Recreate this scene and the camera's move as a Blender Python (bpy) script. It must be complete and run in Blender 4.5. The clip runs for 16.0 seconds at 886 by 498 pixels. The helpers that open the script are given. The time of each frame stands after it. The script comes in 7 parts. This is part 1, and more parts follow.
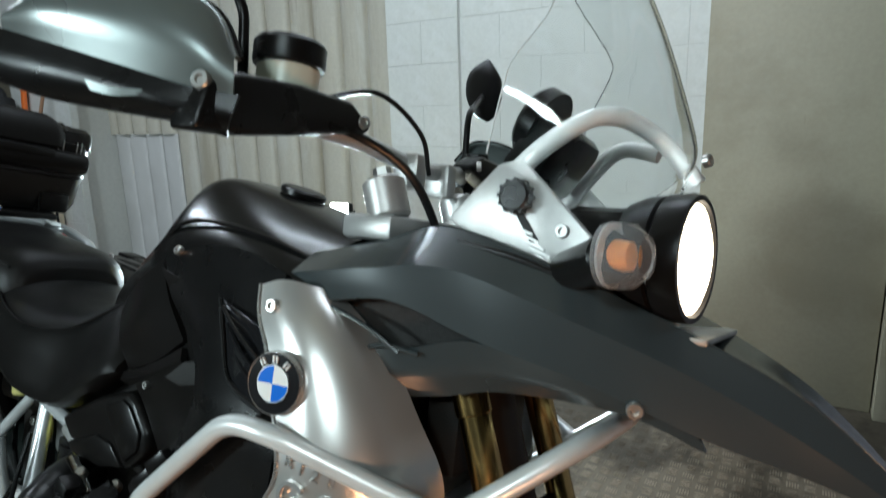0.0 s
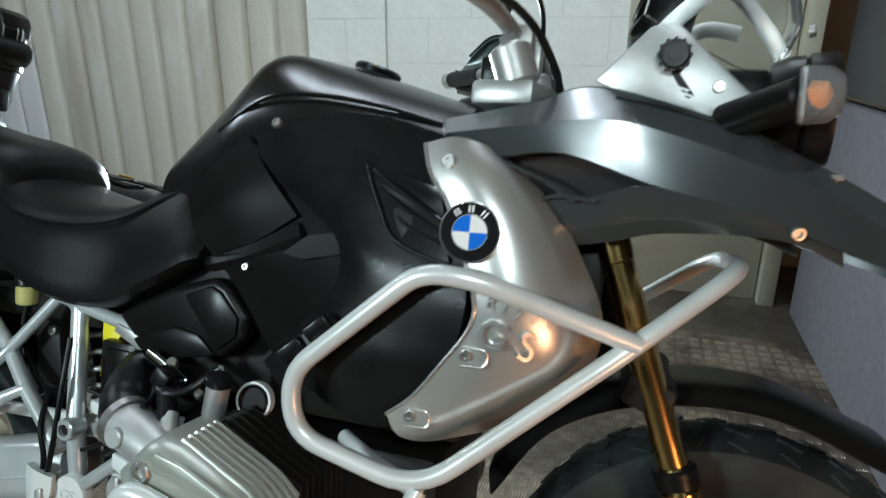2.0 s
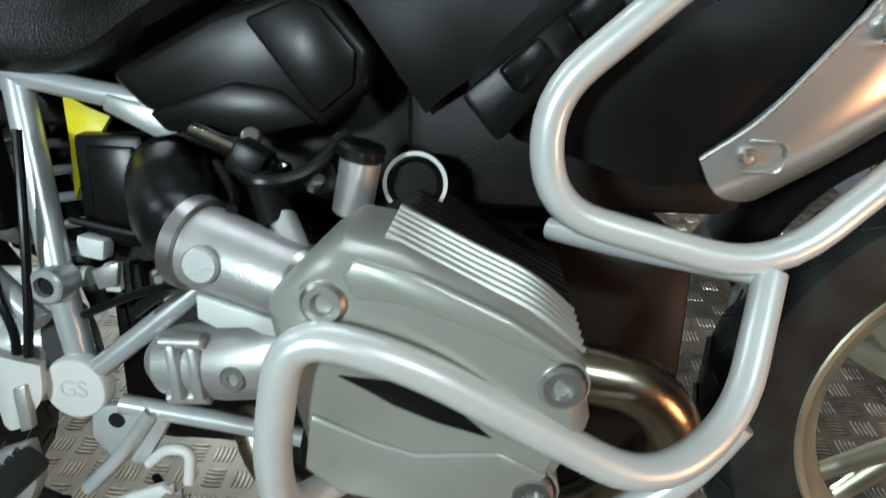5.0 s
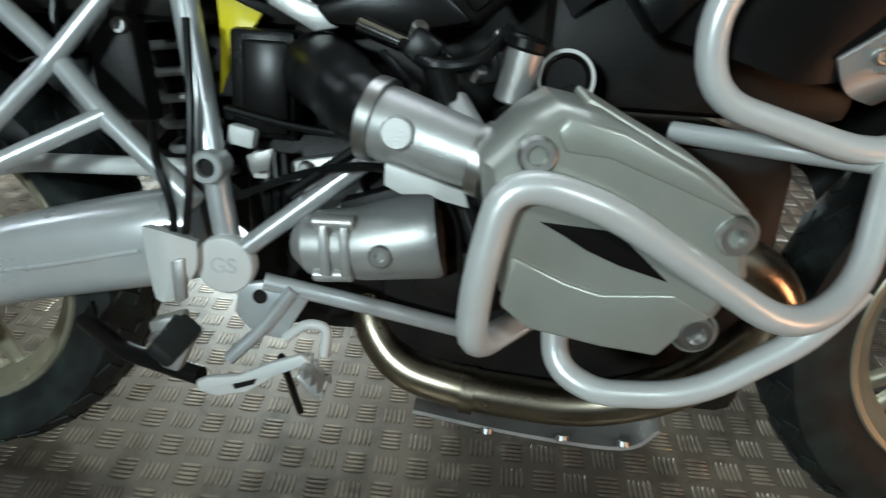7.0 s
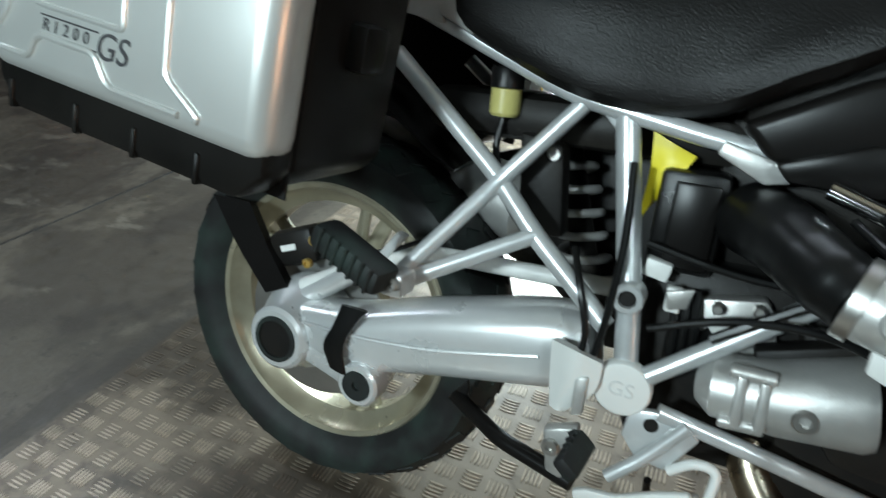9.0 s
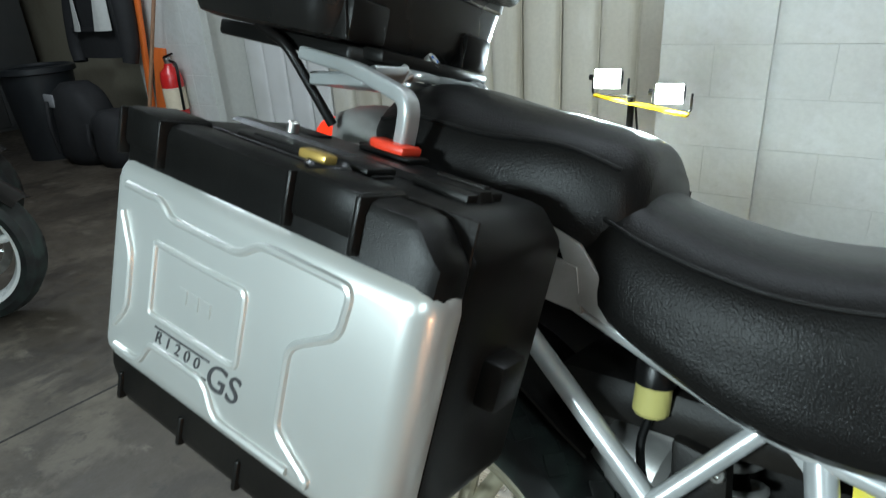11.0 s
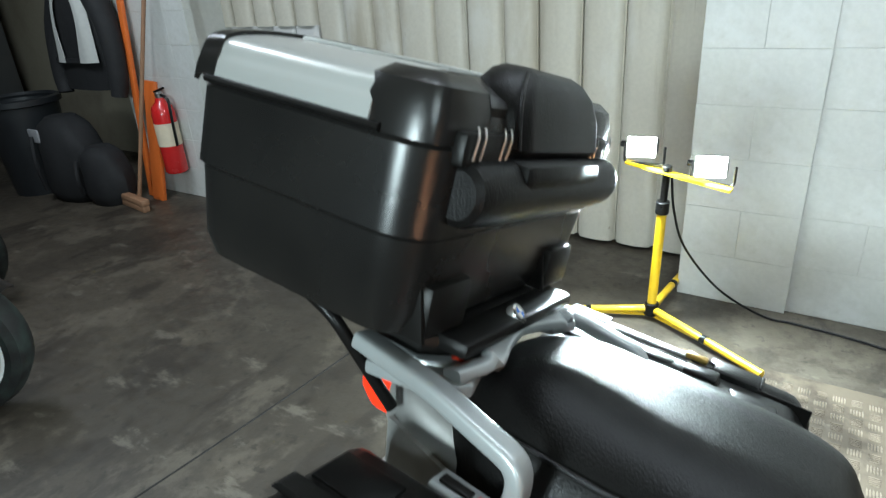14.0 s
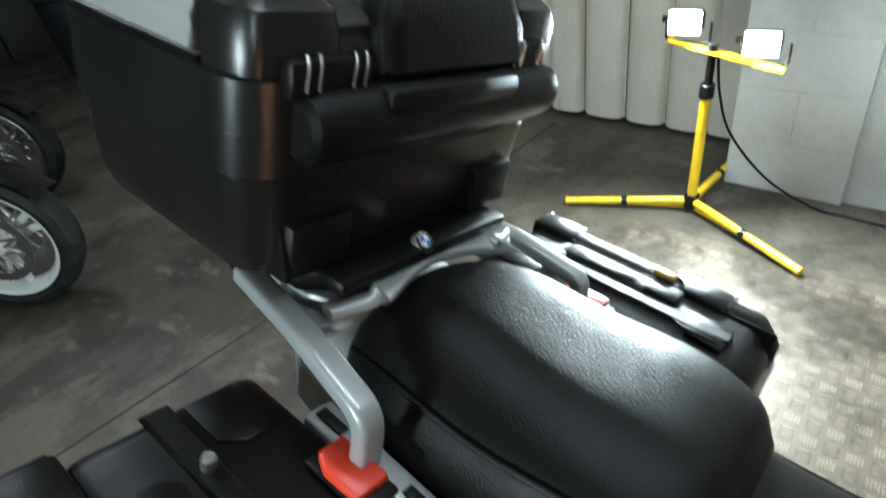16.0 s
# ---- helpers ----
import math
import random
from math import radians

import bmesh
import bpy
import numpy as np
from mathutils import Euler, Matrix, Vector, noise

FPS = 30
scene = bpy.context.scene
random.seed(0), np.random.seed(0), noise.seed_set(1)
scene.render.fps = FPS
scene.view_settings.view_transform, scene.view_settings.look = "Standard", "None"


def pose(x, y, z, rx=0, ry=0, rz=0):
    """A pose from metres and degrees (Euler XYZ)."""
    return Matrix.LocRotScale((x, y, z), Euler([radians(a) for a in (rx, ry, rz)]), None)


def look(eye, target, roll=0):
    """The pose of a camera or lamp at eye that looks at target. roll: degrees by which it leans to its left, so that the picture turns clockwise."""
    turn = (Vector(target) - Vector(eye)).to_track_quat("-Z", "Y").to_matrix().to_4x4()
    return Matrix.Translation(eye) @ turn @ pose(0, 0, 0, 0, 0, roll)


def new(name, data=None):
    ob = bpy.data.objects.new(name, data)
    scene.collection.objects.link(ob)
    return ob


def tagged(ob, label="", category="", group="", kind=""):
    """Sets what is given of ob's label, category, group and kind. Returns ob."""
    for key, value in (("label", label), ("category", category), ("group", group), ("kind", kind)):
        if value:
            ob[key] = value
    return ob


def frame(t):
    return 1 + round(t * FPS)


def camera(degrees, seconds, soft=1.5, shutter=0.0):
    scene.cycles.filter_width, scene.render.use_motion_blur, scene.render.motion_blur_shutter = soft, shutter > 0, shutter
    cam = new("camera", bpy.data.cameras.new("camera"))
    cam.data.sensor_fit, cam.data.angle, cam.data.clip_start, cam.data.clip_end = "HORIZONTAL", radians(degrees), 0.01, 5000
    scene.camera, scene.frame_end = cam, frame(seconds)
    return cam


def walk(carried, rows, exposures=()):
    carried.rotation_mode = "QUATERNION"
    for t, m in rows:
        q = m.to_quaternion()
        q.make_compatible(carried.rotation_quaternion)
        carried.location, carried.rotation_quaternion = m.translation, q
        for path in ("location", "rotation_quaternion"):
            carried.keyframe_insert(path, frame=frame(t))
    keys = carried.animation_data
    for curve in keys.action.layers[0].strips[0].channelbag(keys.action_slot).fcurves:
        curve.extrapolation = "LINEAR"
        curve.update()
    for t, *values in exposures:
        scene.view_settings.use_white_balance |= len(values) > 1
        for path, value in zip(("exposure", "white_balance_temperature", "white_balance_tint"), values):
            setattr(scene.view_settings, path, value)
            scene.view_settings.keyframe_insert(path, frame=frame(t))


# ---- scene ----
import collections

LEAN = 15.0   # the motorcycle rests on its side stand, leaning away from the walk
BIKE = pose(0, 0, 0, -LEAN, 0, 0)

# ---- camera ----
cam = camera(71.5, 16.0, soft=1.3, shutter=0.5)
PATH = [
    (0, (1.678, -0.486, 1.262), (0.667, 1.183, 0.825), -1.8),
    (0.5, (1.669, -0.506, 1.312), (0.658, 1.187, 0.976), -2.5),
    (1, (1.611, -0.567, 1.328), (0.679, 1.167, 0.975), -1.1),
    (1.5, (1.502, -0.635, 1.279), (0.737, 1.149, 0.796), -0.5),
    (2, (1.353, -0.699, 1.178), (0.783, 1.109, 0.541), 0.2),
    (2.5, (1.246, -0.655, 1.142), (0.771, 1.184, 0.516), -0.1),
    (3, (1.158, -0.527, 1.121), (0.783, 1.32, 0.451), -1.2),
    (3.5, (1.098, -0.483, 1.07), (0.814, 1.367, 0.365), -1.0),
    (4, (1.008, -0.51, 1.015), (0.867, 1.305, 0.187), -1.2),
    (4.5, (0.95, -0.508, 0.95), (0.808, 1.247, 0.0), -0.6),
    (6.8, (0.805, -0.616, 0.87), (0.745, 1.026, -0.27), 3.2),
    (7, (0.779, -0.622, 0.872), (0.69, 1.03, -0.252), 3.0),
    (7.5, (0.715, -0.639, 0.885), (0.445, 0.99, -0.243), 0.7),
    (8, (0.664, -0.653, 0.904), (0.17, 0.938, -0.201), 0.1),
    (8.5, (0.607, -0.655, 0.928), (-0.023, 0.909, -0.149), -0.5),
    (9, (0.56, -0.65, 0.97), (-0.207, 0.888, -0.052), -1.2),
    (9.5, (0.519, -0.638, 1.006), (-0.357, 0.859, 0.011), -1.7),
    (10, (0.463, -0.597, 1.079), (-0.498, 0.898, 0.16), -3.0),
    (10.2, (0.449, -0.575, 1.101), (-0.552, 0.911, 0.212), -2.7),
    (12.3, (0.355, -0.378, 1.222), (-0.724, 1.137, 0.487), -4.1),
    (12.5, (0.325, -0.363, 1.236), (-0.76, 1.144, 0.492), -3.7),
    (13, (0.258, -0.335, 1.277), (-0.789, 1.196, 0.529), -2.1),
    (13.5, (0.216, -0.3, 1.34), (-0.813, 1.184, 0.481), -5.6),
    (14, (0.171, -0.273, 1.412), (-0.865, 1.228, 0.59), -4.0),
    (14.5, (0.156, -0.239, 1.467), (-0.955, 1.215, 0.66), -5.4),
    (15, (0.199, -0.183, 1.491), (-1.042, 1.202, 0.754), -4.2),
    (15.5, (0.248, -0.138, 1.468), (-0.976, 1.152, 0.551), -6.4),
    (16, (0.286, -0.117, 1.42), (-0.849, 1.076, 0.284), -8.7),
]
walk(cam, [(t, look(e, g, r)) for t, e, g, r in PATH],
     [(0, -0.22), (1, -0.38), (2, -0.15), (3.5, 0.0), (4.5, 0.02), (7, -0.38), (9, -0.1), (10.2, -0.05), (12.5, 0.36), (14.5, 0.27), (16, 0.0)])

# ---- light ----
world = bpy.data.worlds.new("garage")
scene.world = world
world.use_nodes = True
world.node_tree.nodes["Background"].inputs["Color"].default_value = (0.75, 0.85, 0.95, 1)
world.node_tree.nodes["Background"].inputs["Strength"].default_value = 0.0


def area(name, at, target, size, power, color):
    d = bpy.data.lights.new(name, "AREA")
    d.shape = "RECTANGLE"
    d.size, d.size_y = size
    d.energy, d.color = power, color
    ob = new(name, d)
    ob.matrix_world = look(at, target)
    return ob


COOL, NEUTRAL, WARM = (0.80, 1.0, 1.05), (0.86, 1.0, 1.12), (1.0, 0.50, 0.26)
area("flood_beam", (-0.475, 1.965, 0.765), (0.1, 0.7, 0.1), (0.12, 0.09), 38, COOL)
area("flood_beam", (-0.225, 1.965, 0.715), (0.4, 0.7, 0.1), (0.12, 0.09), 38, COOL)
# Unseen overhead strips, added to brighten the walls and far floor.
area("ceiling_fill", (0.6, 1.2, 3.05), (0.4, 1.9, 0), (2.4, 0.14), 40, NEUTRAL)
area("ceiling_fill", (-2.9, 0.5, 3.05), (-2.8, 0.9, 0), (2.4, 0.14), 48, NEUTRAL)
area("bay_flood", (-0.2, -2.3, 1.75), (0.4, 0.0, 0.7), (0.30, 0.22), 64, COOL)
area("bay_flood", (1.9, -1.9, 2.3), (1.2, 0.0, 0.9), (0.25, 0.2), 26, COOL)
# Warm unseen source, added to put an orange glow on the beak.
area("front_warm_fill", (2.35, -0.9, 0.52), (1.45, -0.12, 0.88), (0.3, 0.3), 8, WARM)

# ---- mesh helpers ----
def finish(name, bm, material, smooth=35):
    bmesh.ops.recalc_face_normals(bm, faces=bm.faces)
    me = bpy.data.meshes.new(name)
    bm.to_mesh(me)
    bm.free()
    me.materials.append(material)
    if smooth:
        me.polygons.foreach_set("use_smooth", [True] * len(me.polygons))
        me.set_sharp_from_angle(angle=radians(smooth))
    return me


def part(name, bm, material, parent, label="", smooth=35):
    ob = new(name, finish(name, bm, material, smooth))
    ob.parent = parent
    if label:
        ob["label"] = label
    return ob


def thing(name, label, category, m=None, group="", kind=""):
    ob = new(name)
    ob.empty_display_size = 0.05
    if m is not None:
        ob.matrix_world = m
    return tagged(ob, label, category, group, kind)


def join(*bms):
    out = bms[0]
    for b in bms[1:]:
        me = bpy.data.meshes.new("tmp")
        b.to_mesh(me)
        b.free()
        out.from_mesh(me)
        bpy.data.meshes.remove(me)
    return out


def box(c, d, bevel=0.0, m=None, seg=2):
    bm = bmesh.new()
    bmesh.ops.create_cube(bm, size=1)
    bmesh.ops.scale(bm, vec=d, verts=bm.verts)
    if bevel:
        bmesh.ops.bevel(bm, geom=bm.edges[:], offset=bevel, segments=seg, affect="EDGES", profile=0.5)
    if m is not None:
        bmesh.ops.transform(bm, matrix=m, verts=bm.verts)
    bmesh.ops.translate(bm, vec=c, verts=bm.verts)
    return bm


def prism(pts, y0, y1, bevel=0.0, seg=2, axis="y"):
    """A plate: an outline in x and z, from y0 to y1 (or in x and y from z0 to z1)."""
    bm = bmesh.new()
    mk = (lambda p, k: (p[0], k, p[1])) if axis == "y" else (lambda p, k: (p[0], p[1], k)) if axis == "z" else (lambda p, k: (k, p[0], p[1]))
    vs = [bm.verts.new(mk(p, y0)) for p in pts]
    f = bm.faces.new(vs)
    r = bmesh.ops.extrude_face_region(bm, geom=[f])
    d = Vector(mk((0, 0), y1 - y0))
    bmesh.ops.translate(bm, vec=d, verts=[v for v in r["geom"] if isinstance(v, bmesh.types.BMVert)])
    if bevel:
        bmesh.ops.bevel(bm, geom=bm.edges[:], offset=bevel, segments=seg, affect="EDGES", profile=0.5, clamp_overlap=True)
    return bm


def catmull(p, k):
    """k points to a span through the control points p."""
    p = [Vector(q) for q in p]
    if len(p) < 3:
        return [p[0].lerp(p[-1], i / k) for i in range(k + 1)]
    e = [2 * p[0] - p[1]] + p + [2 * p[-1] - p[-2]]
    out = []
    for i in range(1, len(e) - 2):
        a, b, c, d = e[i - 1:i + 3]
        for j in range(k):
            t = j / k
            out.append(0.5 * (2 * b + (c - a) * t + (2 * a - 5 * b + 4 * c - d) * t * t + (3 * b - a - 3 * c + d) * t ** 3))
    out.append(p[-1])
    return out


def bent(p, r, k=6):
    """A polyline whose corners are rounded with reach r."""
    p = [Vector(q) for q in p]
    out = [p[0]]
    for a, b, c in zip(p, p[1:], p[2:]):
        u, v = a - b, c - b
        s = min(r, u.length * 0.48, v.length * 0.48)
        q0, q1 = b + u.normalized() * s, b + v.normalized() * s
        for i in range(k + 1):
            t = i / k
            out.append(q0.lerp(b, t).lerp(b.lerp(q1, t), t))
    out.append(p[-1])
    return out


def sweep(path, radius, n=14, cap=True, flat=1.0):
    """A round bar along a path; radius may be a list."""
    path = [Vector(q) for q in path]
    bm = bmesh.new()
    rings, up = [], None
    for i, p in enumerate(path):
        d = (path[min(i + 1, len(path) - 1)] - path[max(i - 1, 0)]).normalized()
        if up is None:
            up = d.orthogonal().normalized() if abs(d.z) > 0.9 else d.cross(Vector((0, 0, 1))).normalized()
        up = (up - d * up.dot(d)).normalized()
        w = d.cross(up)
        r = radius[i] if isinstance(radius, (list, tuple)) else radius
        rings.append([bm.verts.new(p + (up * math.cos(a) + w * math.sin(a) * flat) * r) for a in (2 * math.pi * j / n for j in range(n))])
    for a, b in zip(rings, rings[1:]):
        for j in range(n):
            bm.faces.new((a[j], a[(j + 1) % n], b[(j + 1) % n], b[j]))
    if cap:
        bm.faces.new(rings[0])
        bm.faces.new(rings[-1])
    return bm


def tube(p, r, reach=0.05, n=14, k=6):
    return sweep(bent(p, reach, k), r, n)


def hose(p, r, n=10, k=6):
    return sweep(catmull(p, k), r, n)


def lathe(profile, m=None, n=32, closed=False):
    """Turn (radius, height) round z."""
    bm = bmesh.new()
    rings = [[bm.verts.new((max(r, 1e-5) * math.cos(2 * math.pi * j / n), max(r, 1e-5) * math.sin(2 * math.pi * j / n), h)) for j in range(n)] for r, h in profile]
    pairs = list(zip(rings, rings[1:])) + ([(rings[-1], rings[0])] if closed else [])
    for a, b in pairs:
        for j in range(n):
            bm.faces.new((a[j], a[(j + 1) % n], b[(j + 1) % n], b[j]))
    if not closed:
        bm.faces.new(rings[0])
        bm.faces.new(rings[-1])
    if m is not None:
        bmesh.ops.transform(bm, matrix=m, verts=bm.verts)
    return bm


def rod(a, b, r, n=20, bevel=0.0):
    """A turned pin from a to b with eased rims."""
    a, b = Vector(a), Vector(b)
    h = (b - a).length
    e = min(bevel, r * 0.5, h * 0.3)
    prof = [(r, 0), (r, h)] if e == 0 else [(r - e, 0), (r, e), (r, h - e), (r - e, h)]
    q = (b - a).to_track_quat("Z", "Y").to_matrix().to_4x4()
    return lathe(prof, Matrix.Translation(a) @ q, n)


def turned(profile, a, b, n=32, closed=False):
    """A lathe profile whose axis starts at a and points to b."""
    a, b = Vector(a), Vector(b)
    return lathe(profile, Matrix.Translation(a) @ (b - a).to_track_quat("Z", "Y").to_matrix().to_4x4(), n, closed)


def sheet(rows, thick=0.004, k=6, inward=(0, 1, 0), fold=False):
    """A curved panel with thickness through rows of control points."""
    fine = [catmull(r, k) for r in rows]
    cols = list(zip(*fine))
    if fold:
        grid = list(zip(*[[a.lerp(b, i / 3) for a, b in zip(c, c[1:]) for i in range(3)] + [c[-1]] for c in cols]))
    else:
        grid = list(zip(*[catmull(c, k) for c in cols]))
    bm = bmesh.new()
    v = [[bm.verts.new(p) for p in row] for row in grid]
    for a, b in zip(v, v[1:]):
        for j in range(len(a) - 1):
            bm.faces.new((a[j], a[j + 1], b[j + 1], b[j]))
    bm.normal_update()
    if thick:
        inw = Vector(inward)
        n = {x: x.normal.copy() for x in bm.verts}
        ref = sum((x.dot(inw) for x in n.values()))
        sgn = 1 if ref > 0 else -1
        w = [[bm.verts.new(x.co + n[x] * sgn * thick) for x in row] for row in v]
        for a, b in zip(w, w[1:]):
            for j in range(len(a) - 1):
                bm.faces.new((a[j], b[j], b[j + 1], a[j + 1]))
        edge = v[0] + [r[-1] for r in v[1:]] + v[-1][-2::-1] + [r[0] for r in v[-2:0:-1]]
        edgw = w[0] + [r[-1] for r in w[1:]] + w[-1][-2::-1] + [r[0] for r in w[-2:0:-1]]
        for i in range(len(edge)):
            j = (i + 1) % len(edge)
            bm.faces.new((edge[i], edge[j], edgw[j], edgw[i]))
    return bm


def mirrored(bm):
    for v in bm.verts:
        v.co.y = -v.co.y
    return bm


def flip(rows):
    return [[(x, -y, z) for x, y, z in r] for r in rows]


def body(rings, k=5, m=4):
    """A closed body through half profiles [x, (y, z), ...] mirrored to both sides."""
    full = []
    for x, *h in rings:
        half = [(x, -y, z) for y, z in h]
        other = [(x, y, z) for y, z in h[::-1] if y > 0.001]
        full.append(catmull(half[::-1] + other[::-1], m))
    cols = list(zip(*full))
    grid = list(zip(*[catmull(c, k) for c in cols]))
    bm = bmesh.new()
    v = [[bm.verts.new(p) for p in row] for row in grid]
    for a, b in zip(v, v[1:]):
        for j in range(len(a)):
            l = (j + 1) % len(a)
            bm.faces.new((a[j], a[l], b[l], b[j]))
    bm.faces.new(v[0])
    bm.faces.new(v[-1])
    return bm


def screw(at, out, r, parent, name="screw", material=None):
    """A socket-head screw with a recessed key hole."""
    at, out = Vector(at), Vector(out).normalized()
    return part(name, turned([(r, -0.004), (r, 0.003), (r * 0.85, 0.0045), (r * 0.5, 0.0045), (r * 0.42, 0.001), (0, 0.001)], at, at + out, 20), material or STEEL, parent)


def letters(name, text, size, m, material, parent, depth=0.0008, label=""):
    c = bpy.data.curves.new("tmp", "FONT")
    c.body, c.size, c.extrude, c.align_x, c.align_y = text, size, depth, "CENTER", "CENTER"
    o = bpy.data.objects.new("tmp", c)
    me = bpy.data.meshes.new_from_object(o)
    bpy.data.objects.remove(o)
    me.transform(m)
    me.materials.clear()
    me.materials.append(material)
    ob = new(name, me)
    ob.parent = parent
    if label:
        ob["label"] = label
    return ob

# ---- materials ----
def mat(name, color, rough=0.5, metal=0.0, var=0.12, scale=30.0, bump=0.0, bscale=300.0, coat=0.0, dirt=None, dirt_amt=0.0, dirt_scale=4.0, rvar=0.1, obrand=0.0, spec=0.5):
    m = bpy.data.materials.new(name)
    m.use_nodes = True
    nt = m.node_tree
    b = nt.nodes["Principled BSDF"]
    b.inputs["Roughness"].default_value = rough
    b.inputs["Metallic"].default_value = metal
    b.inputs["Coat Weight"].default_value = coat
    b.inputs["Coat Roughness"].default_value = 0.12
    b.inputs["Specular IOR Level"].default_value = spec
    tc = nt.nodes.new("ShaderNodeTexCoord")
    def noise_node(sc, detail=4.0):
        n = nt.nodes.new("ShaderNodeTexNoise")
        n.inputs["Scale"].default_value = sc
        n.inputs["Detail"].default_value = detail
        nt.links.new(tc.outputs["Object"], n.inputs["Vector"])
        return n
    n1 = noise_node(scale)
    mix = nt.nodes.new("ShaderNodeMix")
    mix.data_type = "RGBA"
    nt.links.new(n1.outputs["Fac"], mix.inputs["Factor"])
    lo = [c * (1 - var) for c in color]
    hi = [min(1, c * (1 + var)) for c in color]
    mix.inputs[6].default_value = (*lo, 1)
    mix.inputs[7].default_value = (*hi, 1)
    out = mix.outputs[2]
    if dirt:
        n2 = noise_node(dirt_scale, 8.0)
        ramp = nt.nodes.new("ShaderNodeValToRGB")
        ramp.color_ramp.elements[0].position = 0.42
        ramp.color_ramp.elements[1].position = 0.72
        nt.links.new(n2.outputs["Fac"], ramp.inputs["Fac"])
        mul = nt.nodes.new("ShaderNodeMath")
        mul.operation = "MULTIPLY"
        mul.inputs[1].default_value = dirt_amt
        nt.links.new(ramp.outputs["Color"], mul.inputs[0])
        mx2 = nt.nodes.new("ShaderNodeMix")
        mx2.data_type = "RGBA"
        nt.links.new(mul.outputs[0], mx2.inputs["Factor"])
        nt.links.new(out, mx2.inputs[6])
        mx2.inputs[7].default_value = (*dirt, 1)
        out = mx2.outputs[2]
    if obrand > 0:
        oi = nt.nodes.new("ShaderNodeObjectInfo")
        hsv = nt.nodes.new("ShaderNodeHueSaturation")
        mr = nt.nodes.new("ShaderNodeMapRange")
        mr.inputs["To Min"].default_value = 1 - obrand
        mr.inputs["To Max"].default_value = 1 + obrand
        nt.links.new(oi.outputs["Random"], mr.inputs["Value"])
        nt.links.new(mr.outputs[0], hsv.inputs["Value"])
        nt.links.new(out, hsv.inputs["Color"])
        out = hsv.outputs["Color"]
    nt.links.new(out, b.inputs["Base Color"])
    if rvar > 0:
        n3 = noise_node(scale * 0.35, 6.0)
        mr = nt.nodes.new("ShaderNodeMapRange")
        mr.inputs["To Min"].default_value = max(0.02, rough - rvar)
        mr.inputs["To Max"].default_value = min(1, rough + rvar)
        nt.links.new(n3.outputs["Fac"], mr.inputs["Value"])
        nt.links.new(mr.outputs[0], b.inputs["Roughness"])
    if bump > 0:
        n4 = noise_node(bscale, 3.0)
        bp = nt.nodes.new("ShaderNodeBump")
        bp.inputs["Strength"].default_value = bump
        bp.inputs["Distance"].default_value = 0.001
        nt.links.new(n4.outputs["Fac"], bp.inputs["Height"])
        nt.links.new(bp.outputs["Normal"], b.inputs["Normal"])
    return m


def glow(name, color, strength):
    m = bpy.data.materials.new(name)
    m.use_nodes = True
    b = m.node_tree.nodes["Principled BSDF"]
    b.inputs["Base Color"].default_value = (*color, 1)
    b.inputs["Emission Color"].default_value = (*color, 1)
    b.inputs["Emission Strength"].default_value = strength
    return m


def clear(name, color=(1, 1, 1), rough=0.02, ior=1.45, alpha=1.0):
    m = bpy.data.materials.new(name)
    m.use_nodes = True
    b = m.node_tree.nodes["Principled BSDF"]
    b.inputs["Base Color"].default_value = (*color, 1)
    b.inputs["Transmission Weight"].default_value = 1.0
    b.inputs["Roughness"].default_value = rough
    b.inputs["IOR"].default_value = ior
    return m


PLASTIC = mat("black_plastic", (0.0055, 0.0053, 0.0053), 0.29, var=0.25, bump=0.22, bscale=900, scale=60, spec=0.25, rvar=0.08)
PLASTIC_S = mat("smooth_black_plastic", (0.0065, 0.0058, 0.0055), 0.31, spec=0.2, rvar=0.08, var=0.25, bump=0.1, bscale=500, scale=20)
TANKP = mat("dark_tank_paint", (0.008, 0.0074, 0.0072), 0.23, spec=0.3, rvar=0.05, var=0.15, coat=0.08, scale=12)
SLATE = mat("slate_paint", (0.038, 0.046, 0.048), 0.24, metal=0.15, var=0.1, coat=0.5, spec=0.45, scale=15, rvar=0.04)
LEATHER = mat("seat_vinyl", (0.0065, 0.0062, 0.006), 0.36, spec=0.17, var=0.3, bump=0.7, bscale=420, scale=35, rvar=0.08)
SILVER = mat("satin_silver_paint", (0.68, 0.665, 0.635), 0.32, metal=0.8, var=0.05, coat=0.15, bump=0.05, bscale=700)
TUBE = mat("crash_bar_silver", (0.66, 0.665, 0.65), 0.33, metal=0.3, var=0.06, scale=25, bump=0.06, dirt=(0.25, 0.23, 0.2), dirt_amt=0.25, dirt_scale=9)
FRAMEP = mat("frame_silver", (0.60, 0.615, 0.62), 0.31, metal=0.5, var=0.08, scale=30, bump=0.05, dirt=(0.15, 0.14, 0.12), dirt_amt=0.3, dirt_scale=14)
CAST = mat("cast_aluminium", (0.52, 0.515, 0.50), 0.4, metal=0.65, var=0.12, scale=40, bump=0.3, bscale=500, dirt=(0.12, 0.10, 0.08), dirt_amt=0.45, dirt_scale=12)
ARM = mat("swingarm_silver", (0.68, 0.69, 0.69), 0.29, metal=0.5, var=0.06, scale=14, bump=0.05, dirt=(0.2, 0.18, 0.16), dirt_amt=0.2, dirt_scale=8)
VALVE = mat("valve_cover_paint", (0.37, 0.38, 0.34), 0.32, metal=0.45, var=0.06, scale=20, bump=0.06, dirt=(0.2, 0.18, 0.14), dirt_amt=0.35, dirt_scale=9)
STEEL = mat("bolt_steel", (0.48, 0.47, 0.45), 0.38, metal=1.0, var=0.1)
